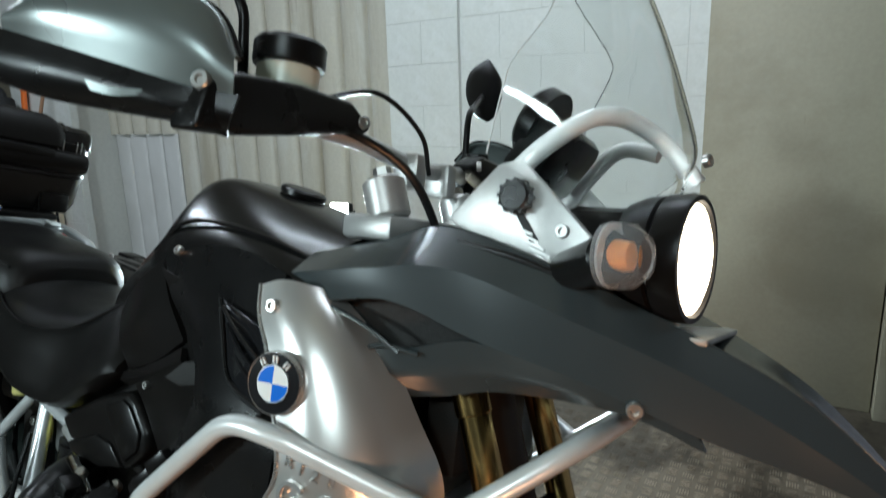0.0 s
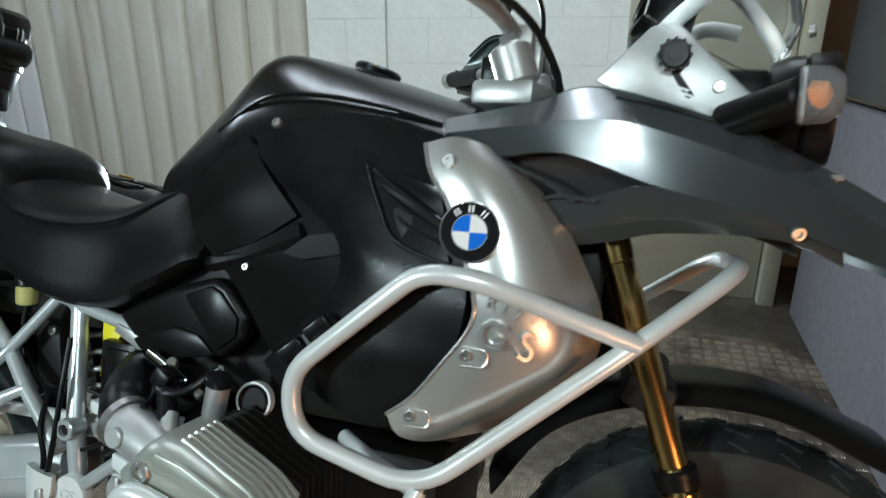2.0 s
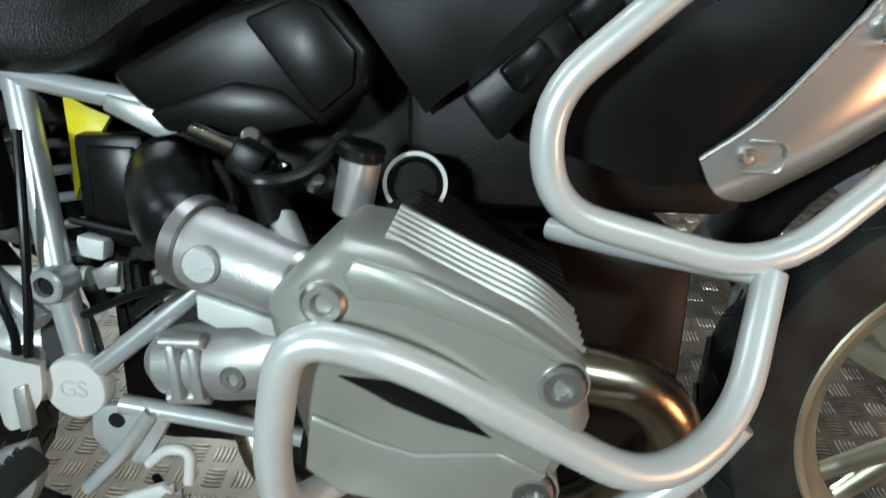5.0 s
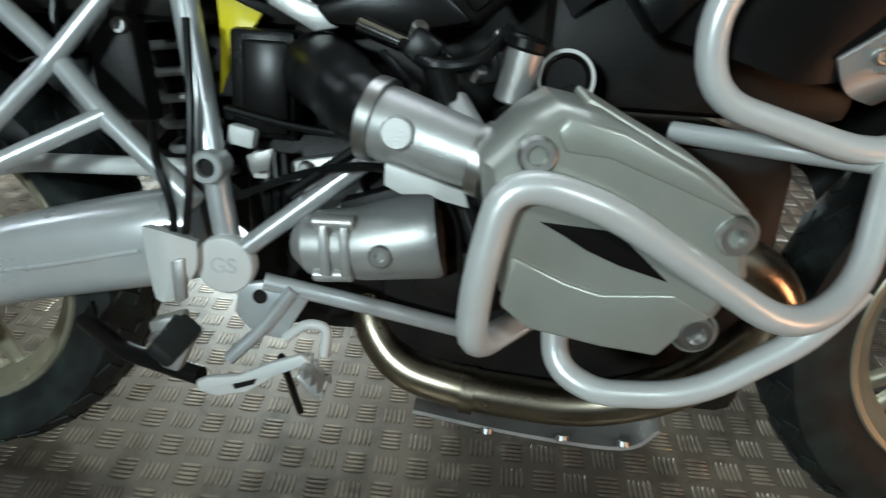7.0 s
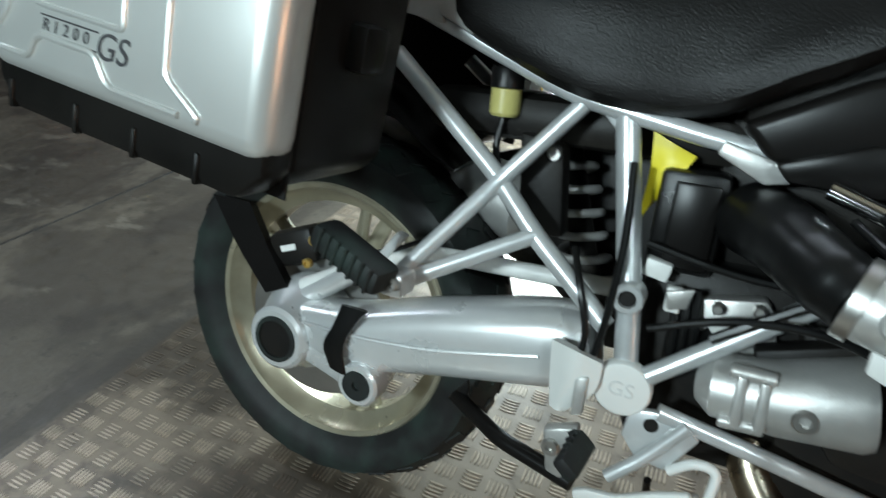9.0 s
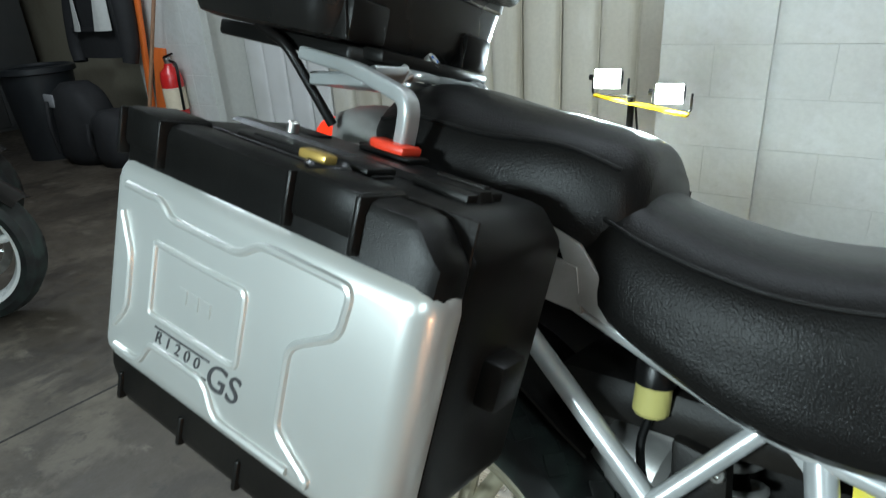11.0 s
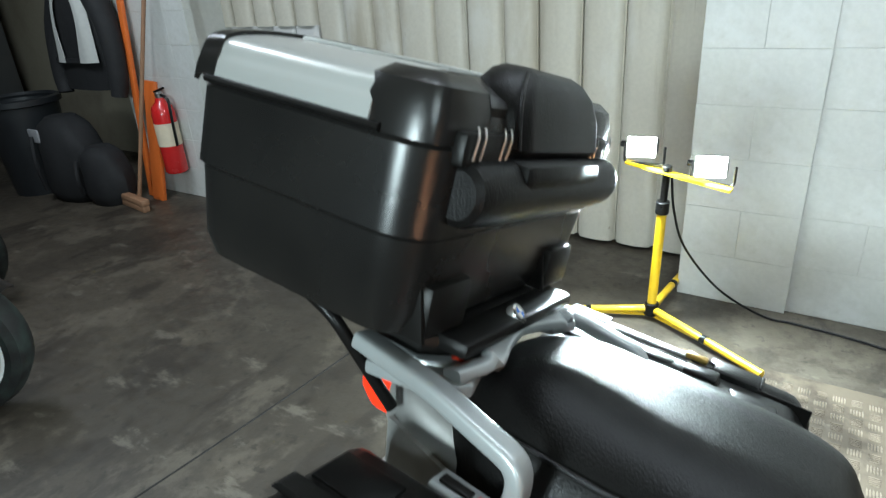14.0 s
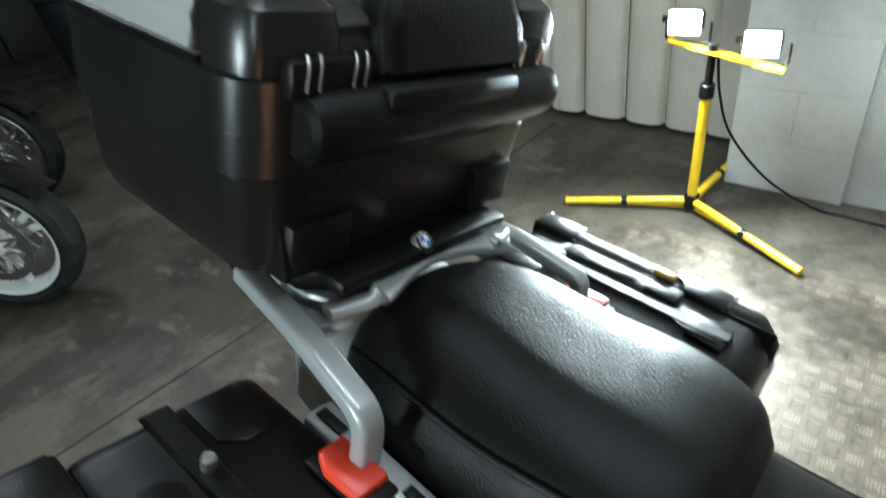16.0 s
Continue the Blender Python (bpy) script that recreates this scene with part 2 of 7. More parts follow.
CHROME = mat("chrome", (0.8, 0.8, 0.8), 0.1, metal=1.0, var=0.03, rvar=0.04)
EXH = mat("heat_tinted_exhaust", (0.42, 0.36, 0.27), 0.28, metal=1.0, var=0.3, scale=9, dirt=(0.10, 0.08, 0.07), dirt_amt=0.7, dirt_scale=14, bump=0.05)
GOLD = mat("gold_fork", (0.55, 0.37, 0.14), 0.22, metal=1.0, var=0.06)
RUBBER = mat("tyre_rubber", (0.010, 0.010, 0.010), 0.6, spec=0.3, var=0.3, bump=0.3, bscale=300, dirt=(0.035, 0.06, 0.05), dirt_amt=0.4, dirt_scale=18)
HOSE = mat("hose_rubber", (0.005, 0.005, 0.005), 0.33, spec=0.26, var=0.2)
RIM = mat("rim_champagne", (0.42, 0.38, 0.28), 0.3, metal=0.6, var=0.08, dirt=(0.12, 0.09, 0.06), dirt_amt=0.5, dirt_scale=10)
ENGINE = mat("engine_black", (0.009, 0.0083, 0.0078), 0.46, spec=0.2, var=0.5, scale=25, bump=0.4, dirt=(0.020, 0.016, 0.012), dirt_amt=0.5, dirt_scale=16)
WHITEP = mat("white_plastic", (0.62, 0.62, 0.60), 0.4, var=0.05, dirt=(0.3, 0.28, 0.25), dirt_amt=0.2)
YELLOW = mat("yellow_plastic", (0.75, 0.62, 0.02), 0.4, var=0.08)
CASEAL = mat("case_silver", (0.62, 0.63, 0.61), 0.33, metal=0.55, var=0.04, scale=8, bump=0.05, bscale=600, dirt=(0.4, 0.39, 0.37), dirt_amt=0.3, dirt_scale=3)
CASEBK = mat("case_black", (0.0055, 0.0053, 0.005), 0.34, spec=0.18, var=0.3, scale=14, bump=0.3, bscale=700, dirt=(0.016, 0.0145, 0.013), dirt_amt=0.45, dirt_scale=6)
TOPBK = mat("top_case_black", (0.010, 0.0096, 0.0092), 0.27, spec=0.46, var=0.25, scale=10, bump=0.14, bscale=800, dirt=(0.020, 0.018, 0.016), dirt_amt=0.4, dirt_scale=5, rvar=0.08)
REDP = mat("red_plastic", (0.75, 0.05, 0.02), 0.35, var=0.06)
BRASS = mat("brass_lock", (0.62, 0.42, 0.12), 0.3, metal=0.6, var=0.1)
BLUE = mat("enamel_blue", (0.01, 0.14, 0.62), 0.15, var=0.03, coat=0.8)
WHITEE = mat("enamel_white", (0.75, 0.75, 0.73), 0.15, var=0.03, coat=0.8)
BLACKE = mat("enamel_black", (0.01, 0.01, 0.011), 0.12, var=0.1, coat=0.8)
DECAL = mat("grey_decal", (0.045, 0.045, 0.048), 0.45, var=0.1)
EMBOSS = mat("embossed_silver", (0.58, 0.57, 0.55), 0.28, metal=0.85, var=0.03)
SCREEN = clear("screen_polycarbonate", (0.96, 0.98, 0.975), 0.02, 1.36)
SCREENRIM = mat("frosted_screen_rim", (0.62, 0.65, 0.64), 0.25, var=0.1, coat=0.5)
DUCTNET = mat("black_duct_mesh", (0.012, 0.011, 0.010), 0.8, var=0.6, scale=300, bump=0.9, bscale=500)
LENS = clear("clear_lens", (0.95, 0.95, 0.95), 0.12, 1.15)
LENS.node_tree.nodes["Principled BSDF"].inputs["Transmission Weight"].default_value = 0.9
MILK = mat("milky_reservoir", (0.62, 0.63, 0.52), 0.35, var=0.06)
ORANGEB = mat("orange_bulb", (0.95, 0.33, 0.06), 0.3, var=0.1)
REDLENS = glow("lit_tail_lens", (0.9, 0.03, 0.006), 0.8)
HEADGLOW = glow("lit_headlight", (1.0, 0.86, 0.66), 6.0)
FLOODGLOW = glow("lit_flood", (0.86, 1.0, 0.98), 40.0)
GREYP = mat("rack_grey", (0.40, 0.42, 0.42), 0.34, metal=0.35, var=0.06, bump=0.1, dirt=(0.2, 0.19, 0.18), dirt_amt=0.25, dirt_scale=10)

# ---- the garage ----
def layered(name, base, layers, rough, metal=0.0, bump=0.4, bscale=90, rvar=0.15, spec=0.5, grain=0.1):
    """A surface built of a fine-grained base under stains: (colour, scale, low, high, amount, stretch) each."""
    m = mat(name, base, rough, metal, var=grain, scale=55, bump=bump, bscale=bscale, rvar=rvar, spec=spec)
    nt = m.node_tree
    b = nt.nodes["Principled BSDF"]
    tc = next(n for n in nt.nodes if n.type == "TEX_COORD")
    out = b.inputs["Base Color"].links[0].from_socket
    for i, (color, scale, low, high, amount, stretch) in enumerate(layers):
        mp = nt.nodes.new("ShaderNodeMapping")
        mp.inputs["Scale"].default_value = stretch
        mp.inputs["Location"].default_value = (3.7 * i, 1.9 * i, 0.8 * i)
        n = nt.nodes.new("ShaderNodeTexNoise")
        n.inputs["Scale"].default_value = scale
        n.inputs["Detail"].default_value = 10.0
        n.inputs["Roughness"].default_value = 0.66
        n.inputs["Distortion"].default_value = 0.25
        r = nt.nodes.new("ShaderNodeMapRange")
        r.interpolation_type = "SMOOTHSTEP"
        r.inputs["From Min"].default_value, r.inputs["From Max"].default_value = low, high
        r.inputs["To Max"].default_value = amount
        mx = nt.nodes.new("ShaderNodeMix")
        mx.data_type = "RGBA"
        mx.inputs[7].default_value = (*color, 1)
        nt.links.new(tc.outputs["Object"], mp.inputs["Vector"])
        nt.links.new(mp.outputs[0], n.inputs["Vector"])
        nt.links.new(n.outputs["Fac"], r.inputs["Value"])
        nt.links.new(r.outputs[0], mx.inputs["Factor"])
        nt.links.new(out, mx.inputs[6])
        out = mx.outputs[2]
    nt.links.new(out, b.inputs["Base Color"])
    return m


EVEN, UPRIGHT = (1, 1, 1), (1, 1, 0.1)
CONCRETE = layered("oil_stained_concrete", (0.066, 0.054, 0.040), (
    ((0.040, 0.032, 0.024), 0.9, 0.46, 0.55, 0.8, EVEN), ((0.115, 0.096, 0.073), 2.1, 0.53, 0.61, 0.6, EVEN),
    ((0.028, 0.022, 0.017), 3.2, 0.53, 0.59, 0.75, (1, 0.45, 1)), ((0.20, 0.175, 0.14), 8.0, 0.58, 0.68, 0.4, (0.5, 1, 1)), ((0.022, 0.018, 0.014), 20.0, 0.57, 0.64, 0.6, EVEN)), 0.48, bump=0.7, bscale=75, rvar=0.25, grain=0.35)
TREAD = layered("worn_tread_plate", (0.160, 0.126, 0.094), (
    ((0.042, 0.032, 0.024), 1.7, 0.44, 0.56, 0.85, EVEN), ((0.040, 0.032, 0.025), 7.0, 0.54, 0.68, 0.7, EVEN), ((0.19, 0.165, 0.135), 16.0, 0.58, 0.72, 0.5, EVEN)), 0.4, metal=0.3, bump=0.15, bscale=120)
TREADBAR = layered("rubbed_tread_bars", (0.33, 0.27, 0.21), (
    ((0.066, 0.051, 0.039), 1.7, 0.44, 0.56, 0.8, EVEN), ((0.07, 0.056, 0.044), 9.0, 0.55, 0.68, 0.6, EVEN)), 0.33, metal=0.45, bump=0.1, bscale=150)
BLOCKP = layered("white_painted_block", (0.60, 0.605, 0.575), (((0.44, 0.42, 0.36), 1.6, 0.50, 0.70, 0.5, EVEN), ((0.70, 0.71, 0.70), 4.0, 0.55, 0.7, 0.5, EVEN), ((0.30, 0.27, 0.22), 7.0, 0.64, 0.74, 0.5, (1, 1, 0.4))), 0.5, bump=0.7, bscale=70)
MORTAR = mat("painted_joint", (0.58, 0.58, 0.545), 0.7, var=0.1, bump=0.4, bscale=120)
SHEETP = layered("cream_stained_sheet", (0.56, 0.52, 0.44), (((0.36, 0.31, 0.23), 2.6, 0.50, 0.70, 0.65, UPRIGHT), ((0.24, 0.17, 0.10), 9.0, 0.60, 0.72, 0.55, (1, 1, 0.06)), ((0.64, 0.62, 0.57), 3.0, 0.54, 0.68, 0.6, (1, 1, 0.3)), ((0.20, 0.14, 0.08), 14.0, 0.68, 0.75, 0.6, (1, 1, 0.5))), 0.48, bump=0.2, bscale=45)
PANELP = layered("dull_cream_board", (0.36, 0.325, 0.245), (((0.26, 0.225, 0.16), 1.4, 0.46, 0.66, 0.6, EVEN), ((0.42, 0.39, 0.31), 3.0, 0.55, 0.7, 0.5, UPRIGHT), ((0.50, 0.47, 0.40), 13.0, 0.70, 0.76, 0.6, (0.3, 1, 1)), ((0.17, 0.14, 0.10), 10.0, 0.66, 0.75, 0.4, (1, 1, 0.2))), 0.5, bump=0.25, bscale=60)
WHITESH = mat("white_sheet", (0.66, 0.65, 0.64), 0.5, var=0.06, scale=4, dirt=(0.45, 0.43, 0.4), dirt_amt=0.3, dirt_scale=3)
DARKW = mat("dark_wall_paint", (0.035, 0.035, 0.036), 0.5, var=0.25, scale=3, bump=0.2, bscale=60)
PURPLE = mat("dark_felt_partition", (0.11, 0.10, 0.116), 0.9, var=0.3, scale=40, bump=0.6, bscale=250)
LOCKER = mat("grey_locker_steel", (0.07, 0.072, 0.072), 0.42, metal=0.2, var=0.15, scale=5, dirt=(0.12, 0.11, 0.10), dirt_amt=0.3, dirt_scale=4)
YELLOWP = mat("yellow_stand_paint", (0.80, 0.50, 0.015), 0.32, var=0.06, scale=20, coat=0.2, dirt=(0.3, 0.2, 0.05), dirt_amt=0.25, dirt_scale=25)
CLOTHB = mat("black_textile", (0.012, 0.012, 0.013), 0.8, var=0.4, bump=0.5, bscale=200)
CLOTHW = mat("white_textile", (0.55, 0.55, 0.52), 0.75, var=0.1, bump=0.4, bscale=200)
ORANGE = mat("orange_paint", (0.75, 0.16, 0.03), 0.45, var=0.1)
REDEXT = mat("extinguisher_red", (0.62, 0.02, 0.02), 0.25, var=0.06, coat=0.5)
WOOD = mat("broom_wood", (0.30, 0.16, 0.09), 0.55, var=0.25, scale=30)
BINP = mat("bin_black", (0.018, 0.02, 0.022), 0.4, var=0.2)
SPOTTY = mat("white_wheel", (0.72, 0.73, 0.72), 0.3, var=0.04, coat=0.3)

def slab(name, c, d, material, label="", parent=None, bevel=0.0):
    ob = part(name, box(c, d, bevel), material, parent, smooth=None if not bevel else 35)
    return tagged(ob, label, "", "", "structure") if parent is None else ob


slab("ground", (-1.5, -0.4, -0.05), (13, 7.4, 0.1), CONCRETE, "dark oil-stained concrete garage floor")
slab("ceiling", (-1.5, -0.4, 3.35), (13, 7.4, 0.1), PANELP, "dull painted garage ceiling")
slab("wall_south", (-1.5, -4.15, 1.65), (13, 0.1, 3.3), DARKW, "dark painted wall behind the motorcycle bay")
slab("wall_east", (5.05, -0.4, 1.65), (0.1, 7.4, 3.3), DARKW, "dark painted end wall of the garage")
slab("wall_west", (-7.75, -0.4, 1.65), (0.1, 7.4, 3.3), DARKW, "dark painted far wall of the garage")
slab("wall_north", (-1.5, 3.0, 1.65), (13, 0.1, 3.3), PANELP, "plain garage back wall behind the sheets")
slab("wall_board", (1.61, 2.50, 1.65), (0.70, 0.24, 3.3), PANELP, "dull cream painted board beside the block wall", bevel=0.004)
slab("door_post", (2.0, 2.46, 1.65), (0.07, 0.30, 3.3), PANELP, "cream painted timber door post", bevel=0.004)
slab("partition", (2.13, 1.2, 0.48), (0.08, 2.1, 0.96), PURPLE, "dark purple-grey felt-covered partition", bevel=0.01)
# Plain dark sheet over the low partition.
slab("partition_shutter", (2.15, 1.2, 2.13), (0.06, 2.1, 2.3), DARKW, "plain dark sheet above the partition")

JOINT = mat("black_floor_joint", (0.012, 0.010, 0.009), 0.8, var=0.4, scale=40)
gr = bpy.data.objects["ground"]
part("floor_joint", hose([(-1.62, -1.6, -0.001), (-1.5, -0.04, -0.001), (-1.44, 0.6, -0.001), (-1.4, 1.14, -0.001), (-1.33, 2.6, -0.001)], 0.0045, 6), JOINT, gr, "dirt-filled dark joint in the concrete")

# tread plate on the floor
plate = tagged(part("tread_plate", box((1.0, 0.11, 0.0015), (3.22, 3.60, 0.003)), TREAD, None, smooth=None), "worn aluminium five-bar tread plate lying on the concrete", "floor plate", "", "structure")


def treads():
    """Raised bars in groups of five, turned by turns."""
    vs, fs = [], []
    rng = random.Random(4)
    P = 0.052
    for i in range(int(3.2 / P)):
        for j in range(int(3.58 / P)):
            cx, cy = -0.605 + (i + 0.5) * P, -1.68 + (j + 0.5) * P
            turn = (i + j) % 2
            for b in range(5):
                o = (b - 2) * 0.0082
                L, w, h = 0.019, 0.0024, 0.0014
                ux, uy = (1, 0) if turn else (0, 1)
                wx, wy = -uy, ux
                x, y = cx + wx * o, cy + wy * o
                n = len(vs)
                for s, z in ((1.0, 0.003), (0.84, 0.003 + h)):
                    for a, c in ((-1, 0), (-0.6, -1), (0.6, -1), (1, 0), (0.6, 1), (-0.6, 1)):
                        vs.append((x + ux * a * L * s + wx * c * w * s, y + uy * a * L * s + wy * c * w * s, z))
                fs.append([n + 6 + q for q in range(6)])
                for q in range(6):
                    fs.append([n + q, n + (q + 1) % 6, n + 6 + (q + 1) % 6, n + 6 + q])
    me = bpy.data.meshes.new("tread_bars")
    me.from_pydata(vs, [], fs)
    me.materials.append(TREADBAR)
    ob = new("tread_bars", me)
    ob.parent = plate
    ob["kind"] = "stuff"


treads()

# sheet wall of rounded vertical boards
sheets = thing("wall_sheets", "cream stained wall of rounded vertical sheets", "wall", kind="structure")


def ribbed(x0, x1, z0, z1, y, pitch, name, material, depth=0.03):
    n = max(1, round((x1 - x0) / pitch))
    p = (x1 - x0) / n
    rng = random.Random(int(1000 * abs(x0 * z1)))
    edges = [x0] + [x0 + (i + rng.uniform(-0.09, 0.09)) * p for i in range(1, n)] + [x1]
    for a, e in zip(edges, edges[1:]):
        p = e - a - rng.choice((0.002, 0.003, 0.005, 0.008))
        prof = [(0.0, -0.5), (0.03, -0.5), (0.06, 0.2), (0.12, 0.62), (0.25, 0.86), (0.5, 1.0), (0.75, 0.88), (0.88, 0.62), (0.94, 0.2), (0.97, -0.5), (1.0, -0.5)]
        bm = bmesh.new()
        rows = [[bm.verts.new((a + u * p, y - v * depth, z)) for u, v in prof] for z in (z0, (z0 + z1) / 2, z1)]
        for r, s in zip(rows, rows[1:]):
            for q in range(len(prof) - 1):
                bm.faces.new((r[q], r[q + 1], s[q + 1], s[q]))
        rr = bmesh.ops.extrude_face_region(bm, geom=bm.faces[:])
        bmesh.ops.translate(bm, vec=(0, 0.02, 0), verts=[v for v in rr["geom"] if isinstance(v, bmesh.types.BMVert)])
        part(name, bm, material, sheets, smooth=50)


ribbed(-2.75, -0.37, 0.02, 3.3, 2.76, 0.215, "rib", SHEETP)
ribbed(-4.3, -2.75, 1.15, 3.3, 2.76, 0.2, "rib", SHEETP, 0.05)
ribbed(-3.6, -2.75, 0.02, 1.15, 2.75, 0.24, "board", WHITESH, 0.012)

# block walls
blocks = thing("wall_blocks", "white painted concrete block wall", "wall", kind="structure")
part("core", box((0.44, 2.5545, 1.65), (1.594, 0.33, 3.3)), MORTAR, blocks, smooth=None)
pier = thing("wall_pier", "white painted block pier at the end of the sheet wall", "wall", kind="structure")
part("core", box((-3.99, 2.588, 1.65), (0.774, 0.5, 3.3)), MORTAR, pier, smooth=None)
_bb = finish("block", box((0, 0, 0), (0.4393, 0.06, 0.2143), 0.0012, seg=1), BLOCKP)
_hb = finish("block", box((0, 0, 0), (0.2193, 0.06, 0.2143), 0.0012, seg=1), BLOCKP)


def courses(parent, x0, x1, y, rows=15):
    rng = random.Random(2)
    for r in range(rows):
        x = x0
        z = 0.108 + r * 0.215
        first = r % 2
        while x < x1 - 0.05:
            half = first or x + 0.44 > x1 + 0.02
            w = 0.22 if half else 0.44
            o = new("block", _hb if half else _bb)
            o.parent = parent
            o.location = (x + w / 2, y + 0.03 + rng.uniform(-0.0007, 0.0007), z)
            x += w
            first = False


courses(blocks, -0.36, 1.24, 2.387)
buttress = thing("wall_buttress", "white painted block buttress standing proud of the wall", "wall", kind="structure")
courses(buttress, -0.362, 0.078, 2.362, 9)
courses(pier, -4.38, -3.6, 2.335)

# ---- the motorcycle, in its own upright axes ----
bike = thing("motorcycle", "dark slate and silver adventure touring motorcycle leaning on its side stand", "motorcycle", BIKE)
B = bike


def wheel(cx, cz, R, rr, width, spokes, steer=0.0):
    base = (cx, 0, cz)
    m = pose(cx, 0, cz, 90, 0, 0)
    h = width / 2
    ty = lathe([(rr, -h * 0.62), (rr + 0.02, -h * 0.9), (rr + (R - rr) * 0.5, -h), (R - 0.025, -h * 0.93), (R - 0.006, -h * 0.55), (R, 0), (R - 0.006, h * 0.55), (R - 0.025, h * 0.93), (rr + (R - rr) * 0.5, h), (rr + 0.02, h * 0.9), (rr, h * 0.62)], m, 72, True)
    tyre = part("tyre", ty, RUBBER, B, "black road tyre with block tread")
    bm = bmesh.new()
    for i in range(30):
        for s in (-1, 1):
            a = 2 * math.pi * (i + (0.5 if s > 0 else 0)) / 30
            for w, y, z, rx in ((0.036, 0.28, R - 0.0022, 0.10), (0.030, 0.68, R - 0.0125, 0.55)):
                t = box((0, 0, 0), (w, h * 0.40, 0.004), 0.001, seg=1)
                bmesh.ops.transform(t, matrix=Matrix.Translation(base) @ Matrix.Rotation(a, 4, "Y") @ Matrix.Translation((0, s * h * y, z)) @ Matrix.Rotation(-s * rx, 4, "X") @ Matrix.Rotation(s * 0.5, 4, "Z"), verts=t.verts)
                join(bm, t)
    part("tread_block", bm, RUBBER, tyre)
    rim = part("rim", lathe([(rr + 0.006, -h * 0.66), (rr + 0.002, -h * 0.72), (rr - 0.006, -h * 0.68), (rr - 0.012, -h * 0.5), (rr - 0.03, -h * 0.3), (rr - 0.032, h * 0.3), (rr - 0.012, h * 0.5), (rr - 0.006, h * 0.68), (rr + 0.002, h * 0.72), (rr + 0.006, h * 0.66)], m, 72, True), RIM, B, "champagne painted alloy rim")
    for i in range(spokes):
        a = 2 * math.pi * i / spokes
        for s in (-0.12, 0.12):
            d0 = Vector((math.cos(a) * 0.05, 0.0, math.sin(a) * 0.05))
            d1 = Vector((math.cos(a + s) * (rr - 0.028), 0.0, math.sin(a + s) * (rr - 0.028)))
            part("spoke", sweep([Vector(base) + d0, Vector(base) + d1], [0.014, 0.010], 10, flat=1.3), RIM, rim)
    part("wheel_hub", lathe([(0.03, -0.07), (0.062, -0.06), (0.062, 0.06), (0.03, 0.07)], m, 32), RIM, B)
    disc = part("brake_disc", join(lathe([(0.135, 0.075), (0.135, 0.08), (0.09, 0.08), (0.09, 0.075)], m, 48, True), lathe([(0.094, 0.074), (0.094, 0.079), (0.05, 0.07), (0.05, 0.065)], m, 24, True)), STEEL, B, "drilled steel brake disc")


wheel(-0.01, 0.325, 0.318, 0.228, 0.15, 5)
wheel(1.535, 0.335, 0.332, 0.222, 0.115, 5)

# seats
part("rider_seat", body([
    [0.17, (0, 0.955), (0.07, 0.95), (0.11, 0.92), (0.125, 0.87), (0.10, 0.84), (0, 0.84)],
    [0.20, (0, 0.962), (0.08, 0.955), (0.125, 0.92), (0.142, 0.86), (0.12, 0.82), (0, 0.82)],
    [0.28, (0, 0.932), (0.10, 0.922), (0.15, 0.89), (0.168, 0.83), (0.15, 0.785), (0, 0.78)],
    [0.40, (0, 0.908), (0.11, 0.90), (0.165, 0.87), (0.18, 0.80), (0.165, 0.742), (0, 0.74)],
    [0.52, (0, 0.915), (0.10, 0.91), (0.15, 0.88), (0.172, 0.80), (0.16, 0.735), (0, 0.735)],
    [0.61, (0, 0.96), (0.08, 0.955), (0.13, 0.925), (0.172, 0.85), (0.174, 0.775), (0, 0.77)],
    [0.66, (0, 0.985), (0.07, 0.975), (0.12, 0.95), (0.174, 0.87), (0.180, 0.80), (0, 0.80)],
    [0.70, (0, 0.98), (0.06, 0.965), (0.11, 0.93), (0.170, 0.88), (0.182, 0.825), (0, 0.83)],
    [0.725, (0, 0.95), (0.06, 0.93), (0.11, 0.90), (0.16, 0.87), (0.176, 0.838), (0, 0.84)]]), LEATHER, B, "black textured vinyl rider seat")
part("passenger_seat", body([
    [-0.14, (0, 1.02), (0.06, 1.01), (0.09, 0.985), (0.10, 0.955), (0.08, 0.94), (0, 0.94)],
    [-0.11, (0, 1.045), (0.07, 1.035), (0.115, 1.0), (0.125, 0.955), (0.11, 0.93), (0, 0.93)],
    [-0.04, (0, 1.056), (0.08, 1.048), (0.135, 1.005), (0.148, 0.95), (0.13, 0.91), (0, 0.905)],
    [0.06, (0, 1.036), (0.085, 1.03), (0.142, 0.99), (0.155, 0.93), (0.14, 0.885), (0, 0.88)],
    [0.16, (0, 1.02), (0.085, 1.015), (0.14, 0.985), (0.15, 0.92), (0.135, 0.87), (0, 0.86)],
    [0.225, (0, 1.0), (0.08, 0.995), (0.125, 0.965), (0.135, 0.91), (0.12, 0.87), (0, 0.86)],
    [0.25, (0, 0.965), (0.07, 0.96), (0.10, 0.94), (0.11, 0.90), (0.10, 0.875), (0, 0.87)]]), LEATHER, B, "black vinyl passenger seat with piped edge")
for s in (-1, 1):
    part("seat_piping", hose([(0.19, s * 0.128, 0.925), (0.28, s * 0.153, 0.893), (0.40, s * 0.168, 0.872), (0.52, s * 0.154, 0.882), (0.61, s * 0.129, 0.928), (0.675, s * 0.108, 0.965)], 0.0028, 8), LEATHER, B)
    part("seat_piping", hose([(-0.11, s * 0.117, 1.0), (-0.04, s * 0.137, 1.006), (0.06, s * 0.144, 0.992), (0.16, s * 0.142, 0.987), (0.225, s * 0.127, 0.967)], 0.0028, 8), LEATHER, B)

